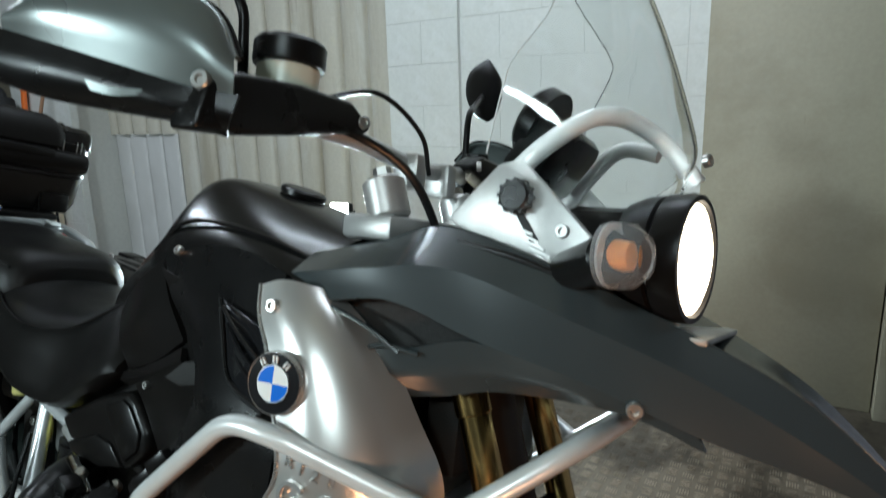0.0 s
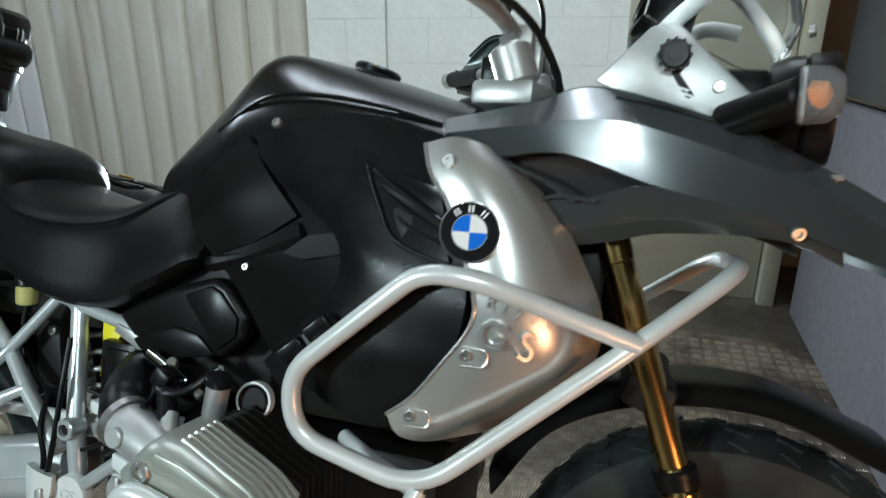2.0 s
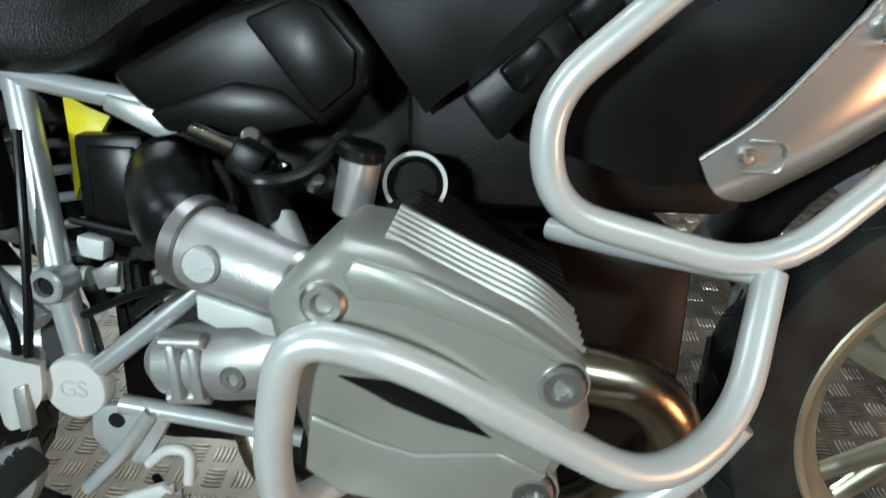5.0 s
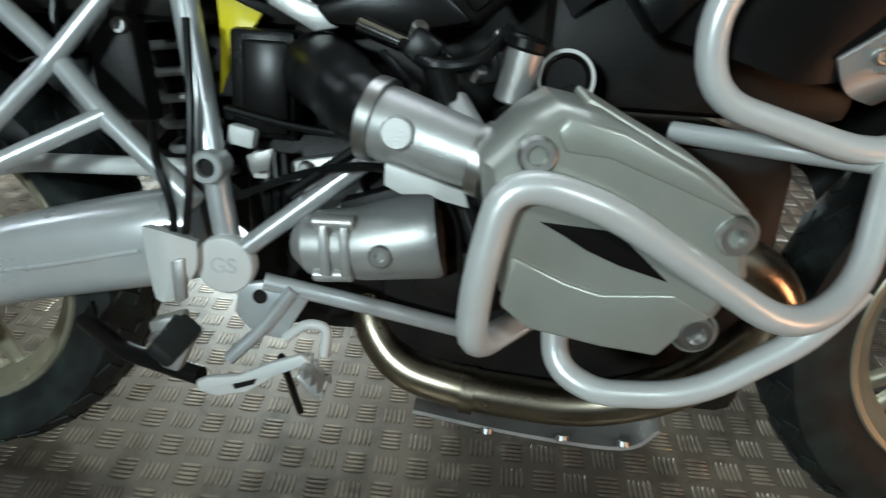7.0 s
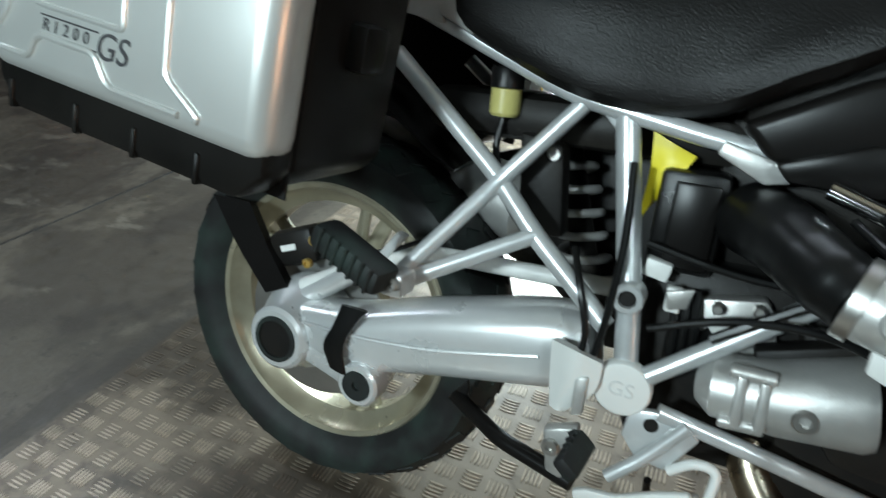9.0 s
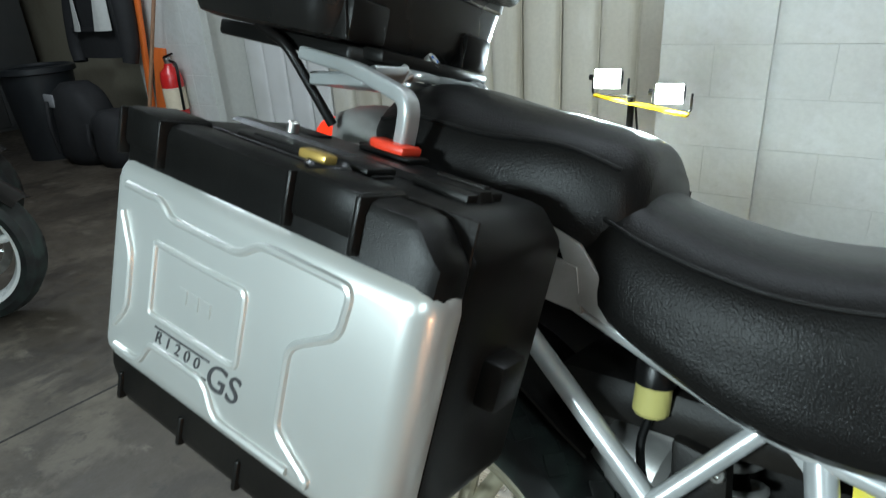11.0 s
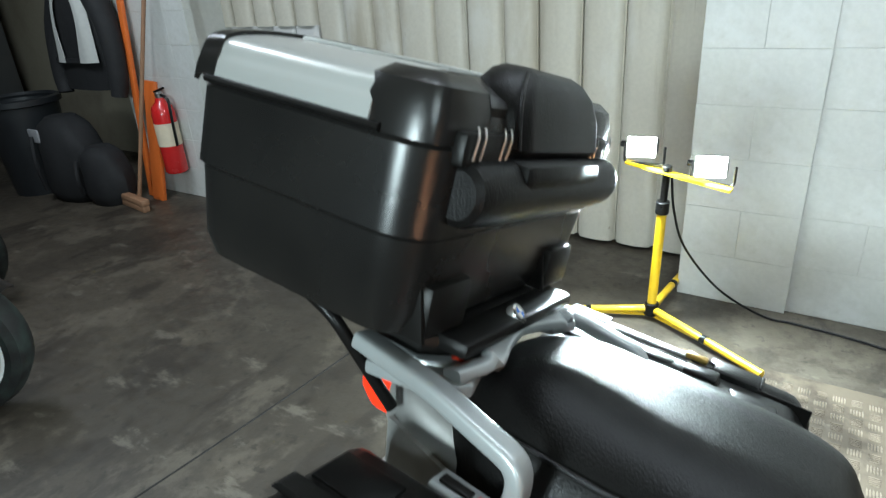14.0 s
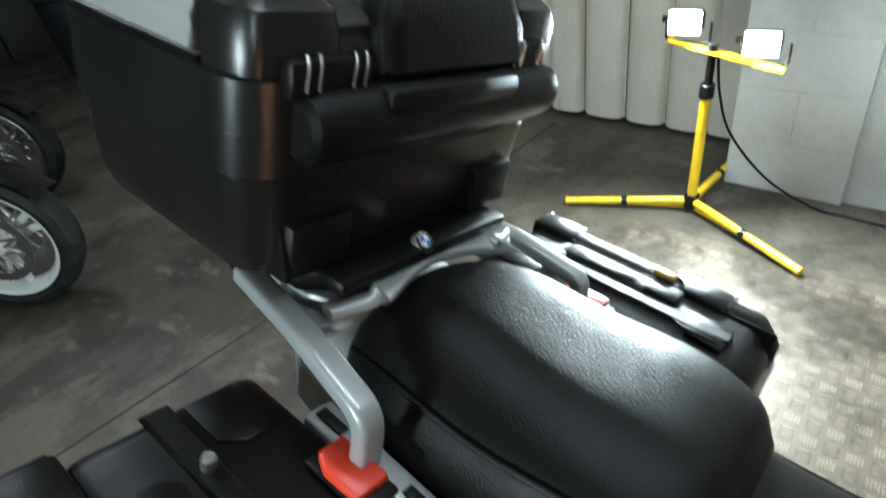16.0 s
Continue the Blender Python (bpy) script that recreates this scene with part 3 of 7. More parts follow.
# tank
part("fuel_tank", body([
    [0.585, (0, 1.01), (0.06, 1.0), (0.10, 0.965), (0.115, 0.90), (0.12, 0.84), (0, 0.83)],
    [0.68, (0, 1.115), (0.06, 1.10), (0.115, 1.03), (0.138, 0.95), (0.145, 0.84), (0, 0.82)],
    [0.76, (0, 1.184), (0.065, 1.172), (0.128, 1.085), (0.152, 1.0), (0.162, 0.84), (0, 0.80)],
    [0.88, (0, 1.172), (0.07, 1.16), (0.14, 1.098), (0.165, 1.03), (0.170, 0.85), (0, 0.80)],
    [1.0, (0, 1.142), (0.07, 1.133), (0.14, 1.09), (0.18, 1.03), (0.19, 0.87), (0, 0.82)],
    [1.12, (0, 1.108), (0.08, 1.10), (0.135, 1.07), (0.185, 1.02), (0.205, 0.90), (0, 0.84)]]), TANKP, B, "satin black fuel tank cover")
for s in (-1, 1):
    f = (lambda r: r) if s < 0 else flip
    inw = (0, -s, 0)
    part("side_fairing", sheet(f([
        [(0.80, -0.168, 1.04), (0.93, -0.192, 1.068), (1.03, -0.207, 1.066), (1.11, -0.215, 1.045)],
        [(0.84, -0.182, 0.985), (0.95, -0.212, 0.995), (1.05, -0.236, 0.985), (1.13, -0.246, 0.97)],
        [(0.915, -0.203, 0.94), (0.995, -0.236, 0.93), (1.07, -0.256, 0.91), (1.165, -0.263, 0.89)],
        [(0.985, -0.238, 0.895), (1.03, -0.258, 0.88), (1.085, -0.268, 0.86), (1.175, -0.273, 0.84)],
        [(0.985, -0.246, 0.83), (1.025, -0.26, 0.815), (1.08, -0.268, 0.80), (1.165, -0.270, 0.785)],
        [(0.90, -0.222, 0.735), (0.97, -0.253, 0.755), (1.06, -0.266, 0.745), (1.14, -0.264, 0.735)],
        [(0.94, -0.225, 0.69), (1.0, -0.248, 0.675), (1.05, -0.25, 0.66), (1.10, -0.243, 0.665)]]), 0.012, inward=inw), PLASTIC, B, "grained black plastic side fairing")
    part("flank_panel", sheet(f([
        [(0.745, -0.178, 0.85), (0.80, -0.186, 0.858), (0.90, -0.196, 0.872), (1.0, -0.215, 0.872)],
        [(0.79, -0.172, 0.80), (0.85, -0.182, 0.81), (0.93, -0.203, 0.83), (1.02, -0.226, 0.845)],
        [(0.86, -0.172, 0.705), (0.89, -0.188, 0.73), (0.965, -0.222, 0.775), (1.03, -0.236, 0.80)]]), 0.005, inward=inw), PLASTIC_S, B, "smooth black flank panel")
    part("duct_shroud", sheet(f([
        [(0.80, -0.174, 1.022), (0.87, -0.188, 1.01), (0.96, -0.208, 0.985)],
        [(0.85, -0.182, 0.975), (0.92, -0.196, 0.955), (1.0, -0.218, 0.93)],
        [(0.90, -0.190, 0.927), (0.955, -0.201, 0.912), (1.03, -0.220, 0.885)],
        [(0.90, -0.190, 0.872), (0.96, -0.202, 0.866), (1.045, -0.222, 0.86)]]), 0.005, inward=inw), PLASTIC_S, B, "smooth black panel round the duct")
    part("knee_panel", sheet(f([
        [(0.672, -0.150, 0.937), (0.72, -0.160, 0.99), (0.79, -0.166, 1.035)],
        [(0.70, -0.168, 0.89), (0.765, -0.181, 0.935), (0.84, -0.184, 0.978)],
        [(0.738, -0.170, 0.848), (0.82, -0.182, 0.877), (0.895, -0.192, 0.922)]]), 0.014, inward=inw), PLASTIC_S, B, "satin black knee panel")
    part("panel_rib", sheet(f([
        [(0.728, -0.172, 0.843), (0.81, -0.182, 0.871), (0.90, -0.197, 0.914)],
        [(0.735, -0.182, 0.832), (0.82, -0.192, 0.858), (0.91, -0.206, 0.897)],
        [(0.742, -0.170, 0.822), (0.83, -0.180, 0.846), (0.915, -0.196, 0.882)]]), 0.01, inward=inw, fold=True), PLASTIC_S, B)
    part("side_cover", sheet(f([
        [(1.100, -0.246, 1.030), (1.135, -0.243, 1.040), (1.166, -0.225, 1.036), (1.185, -0.195, 1.028)],
        [(1.113, -0.256, 0.994), (1.165, -0.260, 0.998), (1.205, -0.238, 1.0), (1.225, -0.19, 0.998)],
        [(1.142, -0.266, 0.955), (1.20, -0.266, 0.958), (1.245, -0.235, 0.955), (1.27, -0.18, 0.95)],
        [(1.165, -0.274, 0.905), (1.22, -0.272, 0.905), (1.275, -0.238, 0.895), (1.305, -0.17, 0.89)],
        [(1.186, -0.279, 0.851), (1.24, -0.274, 0.845), (1.295, -0.236, 0.835), (1.33, -0.15, 0.83)],
        [(1.183, -0.277, 0.812), (1.235, -0.270, 0.800), (1.29, -0.232, 0.775), (1.33, -0.14, 0.775)],
        [(1.150, -0.272, 0.762), (1.20, -0.264, 0.735), (1.245, -0.228, 0.728), (1.30, -0.14, 0.72)],
        [(1.115, -0.264, 0.715), (1.15, -0.255, 0.688), (1.19, -0.226, 0.682), (1.25, -0.14, 0.68)],
        [(1.078, -0.254, 0.682), (1.095, -0.250, 0.655), (1.13, -0.225, 0.645), (1.18, -0.15, 0.64)]]), 0.005, k=4, inward=inw), SILVER, B, "satin silver painted side cover")
    part("cover_edge", hose(f([[(1.100, -0.247, 1.030), (1.113, -0.257, 0.994), (1.142, -0.267, 0.955), (1.165, -0.275, 0.905), (1.186, -0.280, 0.851), (1.183, -0.278, 0.812), (1.150, -0.273, 0.762), (1.115, -0.265, 0.715), (1.078, -0.255, 0.682)]])[0], 0.0024, 8), EMBOSS, B, "bright rolled edge of the side cover")
    part("duct_lip", hose(f([[(1.165, -0.222, 1.012), (1.185, -0.222, 1.016), (1.24, -0.212, 0.998), (1.285, -0.203, 0.972)]])[0], 0.003, 8), SLATE, B)
    part("duct_lip", hose(f([[(1.235, -0.204, 0.968), (1.265, -0.204, 0.978), (1.31, -0.199, 0.974)]])[0], 0.003, 8), SLATE, B)
    # fairing and beak
    top = [(1.095, -0.15, 1.075), (1.21, -0.15, 1.10), (1.30, -0.14, 1.125), (1.47, -0.15, 1.08), (1.58, -0.11, 1.035), (1.70, -0.065, 0.975), (1.80, -0.02, 0.89)]
    part("upper_fairing", sheet(f([
        top,
        [(1.115, -0.212, 1.048), (1.23, -0.205, 1.065), (1.33, -0.19, 1.075), (1.48, -0.178, 1.035), (1.60, -0.138, 0.992), (1.71, -0.085, 0.935), (1.80, -0.03, 0.875)],
        [(1.19, -0.218, 1.022), (1.27, -0.205, 1.03), (1.375, -0.19, 1.0), (1.49, -0.172, 0.975), (1.61, -0.135, 0.935), (1.71, -0.08, 0.905), (1.80, -0.025, 0.868)]]), 0.005, inward=inw, fold=True), SLATE, B, "dark slate painted front fairing")
    part("lower_fairing", sheet(f([
        [(1.235, -0.200, 0.968), (1.30, -0.196, 0.98), (1.375, -0.189, 0.998), (1.49, -0.171, 0.975), (1.60, -0.134, 0.94)],
        [(1.245, -0.195, 0.94), (1.31, -0.188, 0.95), (1.385, -0.176, 0.965), (1.50, -0.16, 0.96), (1.605, -0.125, 0.93)],
        [(1.268, -0.17, 0.913), (1.33, -0.16, 0.925), (1.40, -0.15, 0.942), (1.53, -0.145, 0.945), (1.61, -0.115, 0.918)]]), 0.005, inward=inw, fold=True), SLATE, B, "dark slate lower fairing lobe")
    part("fairing_inner", sheet(f([
        [(1.17, -0.19, 1.02), (1.28, -0.175, 1.03), (1.38, -0.165, 1.0)],
        [(1.20, -0.17, 0.93), (1.30, -0.15, 0.93), (1.39, -0.14, 0.95)]]), 0.004, inward=inw), DUCTNET, B, "dark inner fairing duct")
part("beak", sheet([
    [(1.46, -0.15, 1.083), (1.58, -0.11, 1.037), (1.70, -0.065, 0.977), (1.80, -0.02, 0.892)],
    [(1.46, 0.0, 1.06), (1.58, 0.0, 1.02), (1.70, 0.0, 0.968), (1.805, 0.0, 0.888)],
    [(1.46, 0.15, 1.083), (1.58, 0.11, 1.037), (1.70, 0.065, 0.977), (1.80, 0.02, 0.892)]], 0.004, inward=(0, 0, -1)), SLATE, B, "dark slate beak over the front wheel")
for s in (-1, 1):
    part("fairing_shelf", sheet([[(1.10, s * 0.15, 1.076), (1.21, s * 0.15, 1.101), (1.30, s * 0.14, 1.126), (1.46, s * 0.15, 1.084)], [(1.13, s * 0.09, 1.06), (1.22, s * 0.08, 1.075), (1.32, s * 0.07, 1.085), (1.46, s * 0.06, 1.06)]], 0.004, inward=(0, 0, -1)), SLATE, B)

# round badge
def badge(c, out, r, parent, name="badge"):
    c, out = Vector(c), Vector(out).normalized()
    side = Vector((0, 0, 1)).cross(out).normalized()
    up = out.cross(side)
    M4 = Matrix((( side.x, up.x, out.x, c.x), (side.y, up.y, out.y, c.y), (side.z, up.z, out.z, c.z), (0, 0, 0, 1)))
    bd = part(name, lathe([(r * 0.9, -0.006), (r * 0.98, 0.0), (r * 0.97, 0.002), (0, 0.003)], M4, 48), BLACKE, parent, "round black enamel badge with blue and white quarters")
    part("rim_ring", lathe([(r, -0.006), (r, 0.0015), (r * 0.97, 0.003), (r * 0.94, 0.0015), (r * 0.94, -0.006)], M4, 48, True), EMBOSS, bd)
    part("inner_ring", lathe([(r * 0.59, 0.002), (r * 0.59, 0.0042), (r * 0.56, 0.0042), (r * 0.56, 0.002)], M4, 48, True), EMBOSS, bd)
    for q in range(4):
        bm = bmesh.new()
        vs = [bm.verts.new(M4 @ Vector((0, 0, 0.0045)))]
        for i in range(9):
            a = math.pi / 2 * (q + i / 8)
            vs.append(bm.verts.new(M4 @ Vector((r * 0.565 * math.cos(a), r * 0.565 * math.sin(a), 0.0042))))
        bm.faces.new(vs)
        e = bmesh.ops.extrude_face_region(bm, geom=bm.faces[:])
        bmesh.ops.translate(bm, vec=out * -0.002, verts=[v for v in e["geom"] if isinstance(v, bmesh.types.BMVert)])
        part("quarter", bm, WHITEE if q % 2 == 0 else BLUE, bd)
    for k in (-1, 0, 1):
        a = math.pi / 2 - k * 0.62
        t = join(box((-r * 0.06, 0, 0), (r * 0.06, r * 0.22, 0.003)), box((r * 0.06, 0, 0), (r * 0.06, r * 0.22, 0.003)))
        bmesh.ops.transform(t, matrix=M4 @ Matrix.Translation((r * 0.76 * math.cos(a), r * 0.76 * math.sin(a), 0.003)) @ Matrix.Rotation(a - math.pi / 2, 4, "Z"), verts=t.verts)
        part("bar_mark", t, WHITEE, bd)


badge((1.176, -0.283, 0.926), (0.16, -1.0, 0.02), 0.036, B)
for s in (-1, 1):
    part("tank_edge", hose([(0.70, s * 0.118, 1.045), (0.80, s * 0.139, 1.098), (0.90, s * 0.146, 1.102), (1.0, s * 0.150, 1.088), (1.09, s * 0.152, 1.066)], 0.0035, 8), TANKP, B)

# crash bars
R0 = 0.0125
for s in (-1, 1):
    k = lambda *p: [(x, s * -y, z) for x, y, z in p]
    part("upper_crash_bar", tube(k((1.378, -0.212, 0.806), (1.19, -0.292, 0.872), (1.125, -0.30, 0.876), (0.955, -0.29, 0.725), (0.965, -0.285, 0.645), (1.135, -0.275, 0.60), (1.37, -0.215, 0.802), (1.495, -0.13, 0.905), (1.50, 0, 0.905) if s < 0 else (1.50, -0.012, 0.905)), R0, 0.055), TUBE, B, "silver painted tubular crash bar")
    part("lower_crash_bar", tube(k((0.84, -0.30, 0.44), (0.785, -0.38, 0.44), (0.785, -0.40, 0.50), (0.80, -0.40, 0.59), (0.87, -0.40, 0.575), (1.035, -0.375, 0.478), (1.105, -0.33, 0.505), (1.135, -0.275, 0.60)), R0, 0.05), TUBE, B, "silver painted lower crash bar")
    part("lower_crash_bar", tube(k((0.86, -0.27, 0.48), (0.865, -0.32, 0.40), (0.90, -0.335, 0.385), (0.985, -0.335, 0.39), (1.075, -0.33, 0.455), (1.105, -0.33, 0.505)), R0, 0.04), TUBE, B)
    part("bar_stay", tube(k((1.135, -0.275, 0.60), (1.05, -0.22, 0.60), (0.98, -0.16, 0.60)), R0 * 0.9, 0.03), TUBE, B)

# boxer engine
part("crankcase", box((0.90, 0, 0.42), (0.46, 0.30, 0.34), 0.03), ENGINE, B, "dark cast engine block")
part("gearbox", box((0.62, 0, 0.44), (0.24, 0.26, 0.26), 0.03), ENGINE, B, "dark grimy gearbox casing")
for s in (-1, 1):
    o = [(0.777, 0.599), (0.808, 0.632), (0.829, 0.646), (0.863, 0.640), (0.949, 0.597), (0.981, 0.572), (0.994, 0.523), (0.975, 0.485), (0.934, 0.460), (0.86, 0.468), (0.803, 0.489), (0.787, 0.55)]
    cc = (0.88, 0.55)
    rings = []
    for y, q in ((0.29, 1.0), (0.345, 1.0), (0.366, 0.985), (0.382, 0.94), (0.389, 0.86)):
        rings.append([(cc[0] + (x - cc[0]) * q, s * y, cc[1] + (z - cc[1]) * q) for x, z in o])
    bm = bmesh.new()
    vr = [[bm.verts.new(p) for p in r] for r in rings]
    for a, b in zip(vr, vr[1:]):
        for j in range(len(a)):
            bm.faces.new((a[j], a[(j + 1) % len(a)], b[(j + 1) % len(a)], b[j]))
    bm.faces.new(vr[-1]); bm.faces.new(vr[0])
    bmesh.ops.bevel(bm, geom=[e for e in bm.edges if len(e.link_faces) == 2 and e.calc_face_angle(0) > 0.3], offset=0.006, segments=2, affect="EDGES", clamp_overlap=True)
    vc = part("valve_cover", bm, VALVE, B, "grey painted cylinder head cover")
    for x, z in ((0.815, 0.610), (0.978, 0.557), (0.963, 0.470)):
        x2, z2 = cc[0] + (x - cc[0]) * 0.91, cc[1] + (z - cc[1]) * 0.91
        part("bolt", turned([(0.0145, -0.03), (0.0145, 0.006), (0.012, 0.009), (0.0075, 0.009), (0.006, 0.003), (0, 0.003)], (x2, s * 0.385, z2), (x2, s * 0.5, z2), 24), STEEL, vc)
        part("bolt_seat", turned([(0.018, -0.02), (0.018, 0.001), (0.017, 0.002), (0.0155, 0.0), (0.0155, -0.02)], (x2, s * 0.385, z2), (x2, s * 0.5, z2), 28, True), VALVE, vc)
    part("cover_crease", prism([(0.832, 0.623), (0.840, 0.634), (0.880, 0.625), (0.935, 0.600), (0.979, 0.572), (0.965, 0.573), (0.918, 0.590), (0.872, 0.606), (0.840, 0.608)], s * 0.380, s * 0.3915, 0.003, 3), VALVE, vc, "raised shoulder of the cover")
    part("cover_crease", prism([(0.810, 0.529), (0.852, 0.511), (0.879, 0.504), (0.933, 0.509), (0.965, 0.493), (0.942, 0.472), (0.929, 0.456), (0.885, 0.460), (0.827, 0.470), (0.805, 0.487)], s * 0.380, s * 0.3925, 0.003, 3), VALVE, vc)
    part("cover_inlay", prism([(0.828, 0.556), (0.885, 0.553), (0.928, 0.517), (0.89, 0.527), (0.864, 0.537), (0.85, 0.545)], s * 0.385, s * 0.3905, 0.001), PLASTIC_S, vc, "black inlay on the cover")
    for i in range(6):
        yy, dz = s * (0.30 + i * 0.012), -0.0008 * i
        part("cover_rib", hose([(0.855, yy, 0.646 + dz), (0.905, yy, 0.621 + dz), (0.952, yy, 0.598 + dz), (0.985, yy, 0.571 + dz)], 0.0035, 8), VALVE, vc)
    part("cylinder", prism([(0.80, 0.60), (0.86, 0.63), (0.97, 0.57), (0.975, 0.50), (0.92, 0.475), (0.81, 0.50)], s * 0.14, s * 0.31, 0.008), ENGINE, B, "dark finned cylinder")
    for i in range(8):
        y = s * (0.17 + i * 0.017)
        part("fin", prism([(0.79, 0.61), (0.86, 0.645), (0.985, 0.58), (0.99, 0.49), (0.92, 0.46), (0.80, 0.49)], y, y + s * 0.004, 0.001, 1), ENGINE, B)

# rear frame
RF = 0.0115
for s in (-1, 1):
    k = lambda *p: [(x, s * -y, z) for x, y, z in p]
    part("frame_tube", tube(k((0.135, -0.125, 0.77), (0.305, -0.152, 0.636), (0.37, -0.170, 0.574), (0.475, -0.192, 0.49)), RF + 0.001, 0.02), FRAMEP, B, "silver painted frame tube")
    part("frame_tube", tube(k((0.447, -0.135, 0.735), (0.492, -0.179, 0.53), (0.505, -0.180, 0.435)), RF + 0.003, 0.02), FRAMEP, B)
    part("frame_tube", tube(k((0.215, -0.235, 0.50), (0.31, -0.16, 0.628), (0.398, -0.135, 0.735)), RF - 0.001, 0.02), FRAMEP, B)
    part("frame_tube", tube(k((0.215, -0.235, 0.492), (0.372, -0.172, 0.576)), RF - 0.001), FRAMEP, B)
    part("frame_tube", tube(k((0.53, -0.192, 0.443), (0.685, -0.17, 0.568)), RF, 0.02), FRAMEP, B)
    part("seat_rail", tube(k((-0.16, -0.11, 0.94), (0.10, -0.125, 0.855), (0.385, -0.135, 0.742), (0.555, -0.15, 0.712), (0.68, -0.15, 0.70)), RF, 0.04), FRAMEP, B, "silver painted seat rail")
    part("frame_gusset", prism([(0.395, 0.745), (0.46, 0.735), (0.462, 0.65), (0.452, 0.65), (0.447, 0.70), (0.425, 0.722)], s * 0.128, s * 0.142, 0.003), FRAMEP, B, "cast frame gusset")
    part("frame_boss", turned([(0.018, 0), (0.018, 0.03), (0.016, 0.032), (0.0105, 0.032), (0.0095, 0.006), (0, 0.006)], (0.493, s * 0.172, 0.532), (0.493, s * 0.3, 0.532), 28), FRAMEP, B)
    # Near-flush black disc stands in for the shade inside the bore.
    part("boss_bore", turned([(0.0102, 0), (0.0102, 0.0255), (0, 0.0255)], (0.493, s * 0.172, 0.532), (0.493, s * 0.3, 0.532), 20), ENGINE, B)
    part("pivot_cap", turned([(0.034, 0), (0.034, 0.014), (0.032, 0.017), (0.029, 0.0178), (0, 0.0178)], (0.506, s * 0.185, 0.422), (0.506, s * 0.3, 0.422), 40), WHITEP, B, "pale round swingarm pivot cap")
    part("lower_brace", tube(k((0.55, -0.195, 0.405), (0.66, -0.18, 0.38), (0.79, -0.17, 0.352)), 0.0105, 0.02), FRAMEP, B)
letters("cap_mark", "GS", 0.026, Matrix.Translation((0.506, -0.2032, 0.422)) @ pose(0, 0, 0, 90, 0, 0), mat("cap_relief", (0.50, 0.50, 0.49), 0.4), B, 0.0006)

# swingarm and final drive
def oval(c, d, ry, rz, n=20):
    c, d = Vector(c), Vector(d).normalized()
    y = Vector((0, 1, 0))
    z = d.cross(y).normalized()
    return [c + y * ry * math.copysign(abs(math.cos(a)) ** 0.7, math.cos(a)) + z * rz * math.copysign(abs(math.sin(a)) ** 0.7, math.sin(a)) for a in (2 * math.pi * i / n for i in range(n))]


def skin(rings, k=5):
    cols = list(zip(*rings))
    grid = list(zip(*[catmull(c, k) for c in cols]))
    bm = bmesh.new()
    v = [[bm.verts.new(p) for p in r] for r in grid]
    for a, b in zip(v, v[1:]):
        for j in range(len(a)):
            bm.faces.new((a[j], a[(j + 1) % len(a)], b[(j + 1) % len(a)], b[j]))
    bm.faces.new(v[0])
    bm.faces.new(v[-1])
    return bm


arm = part("swingarm", skin([oval((0.02, -0.125, 0.345), (1, 0, 0.22), 0.045, 0.042), oval((0.12, -0.13, 0.355), (1, 0, 0.22), 0.05, 0.05), oval((0.25, -0.13, 0.39), (1, 0, 0.22), 0.05, 0.055), oval((0.40, -0.13, 0.425), (1, 0, 0.22), 0.052, 0.057), oval((0.46, -0.13, 0.435), (1, 0, 0.2), 0.045, 0.05)]), ARM, B, "silver painted single-sided swingarm")
part("arm_ridge", hose([(0.03, -0.172, 0.365), (0.12, -0.181, 0.372), (0.25, -0.182, 0.388), (0.40, -0.183, 0.424)], 0.003, 8), ARM, arm)
drive = part("final_drive", turned([(0.02, -0.10), (0.07, -0.09), (0.082, -0.05), (0.082, -0.03), (0.068, 0.0), (0.056, 0.02), (0.052, 0.045), (0.046, 0.05), (0.038, 0.05), (0.034, 0.02), (0, 0.02)], (-0.012, -0.135, 0.329), (-0.012, -0.3, 0.329), 40), ARM, B, "silver final drive housing with hollow axle")
part("axle_bore", turned([(0.0375, 0.0), (0.0375, 0.002), (0.032, 0.002), (0.030, -0.06), (0, -0.06)], (-0.012, -0.183, 0.329), (-0.012, -0.3, 0.329), 32), ENGINE, drive)
part("axle_ring", turned([(0.038, 0.0), (0.038, 0.004), (0.031, 0.004), (0.031, 0.0)], (-0.012, -0.183, 0.329), (-0.012, -0.3, 0.329), 24, True), RUBBER, drive)
part("drive_lobe", prism([(0.02, 0.365), (0.10, 0.36), (0.16, 0.33), (0.172, 0.298), (0.155, 0.27), (0.125, 0.268), (0.06, 0.288), (0.01, 0.30)], -0.17, -0.11, 0.012), ARM, B, "cast lower lobe of the final drive")
part("pivot_bush", turned([(0.034, -0.02), (0.034, 0.012), (0.030, 0.016), (0.024, 0.016), (0.0235, 0.012), (0.006, 0.012), (0.005, 0.006), (0, 0.006)], (0.14, -0.172, 0.298), (0.14, -0.3, 0.298), 32), ARM, B)
part("bush_cap", turned([(0.0235, 0.012), (0.0235, 0.0175), (0.007, 0.0175), (0.006, 0.013), (0, 0.013)], (0.14, -0.172, 0.298), (0.14, -0.3, 0.298), 28), RUBBER, B)
part("torque_arm", tube([(-0.01, -0.12, 0.40), (0.10, -0.11, 0.46), (0.20, -0.105, 0.498), (0.47, -0.10, 0.508)], 0.012, 0.04), WHITEP, B, "pale torque link above the swingarm")
part("torque_arm_web", prism([(0.12, 0.455), (0.17, 0.52), (0.155, 0.525), (0.10, 0.45)], -0.125, -0.11, 0.003), ARM, B)
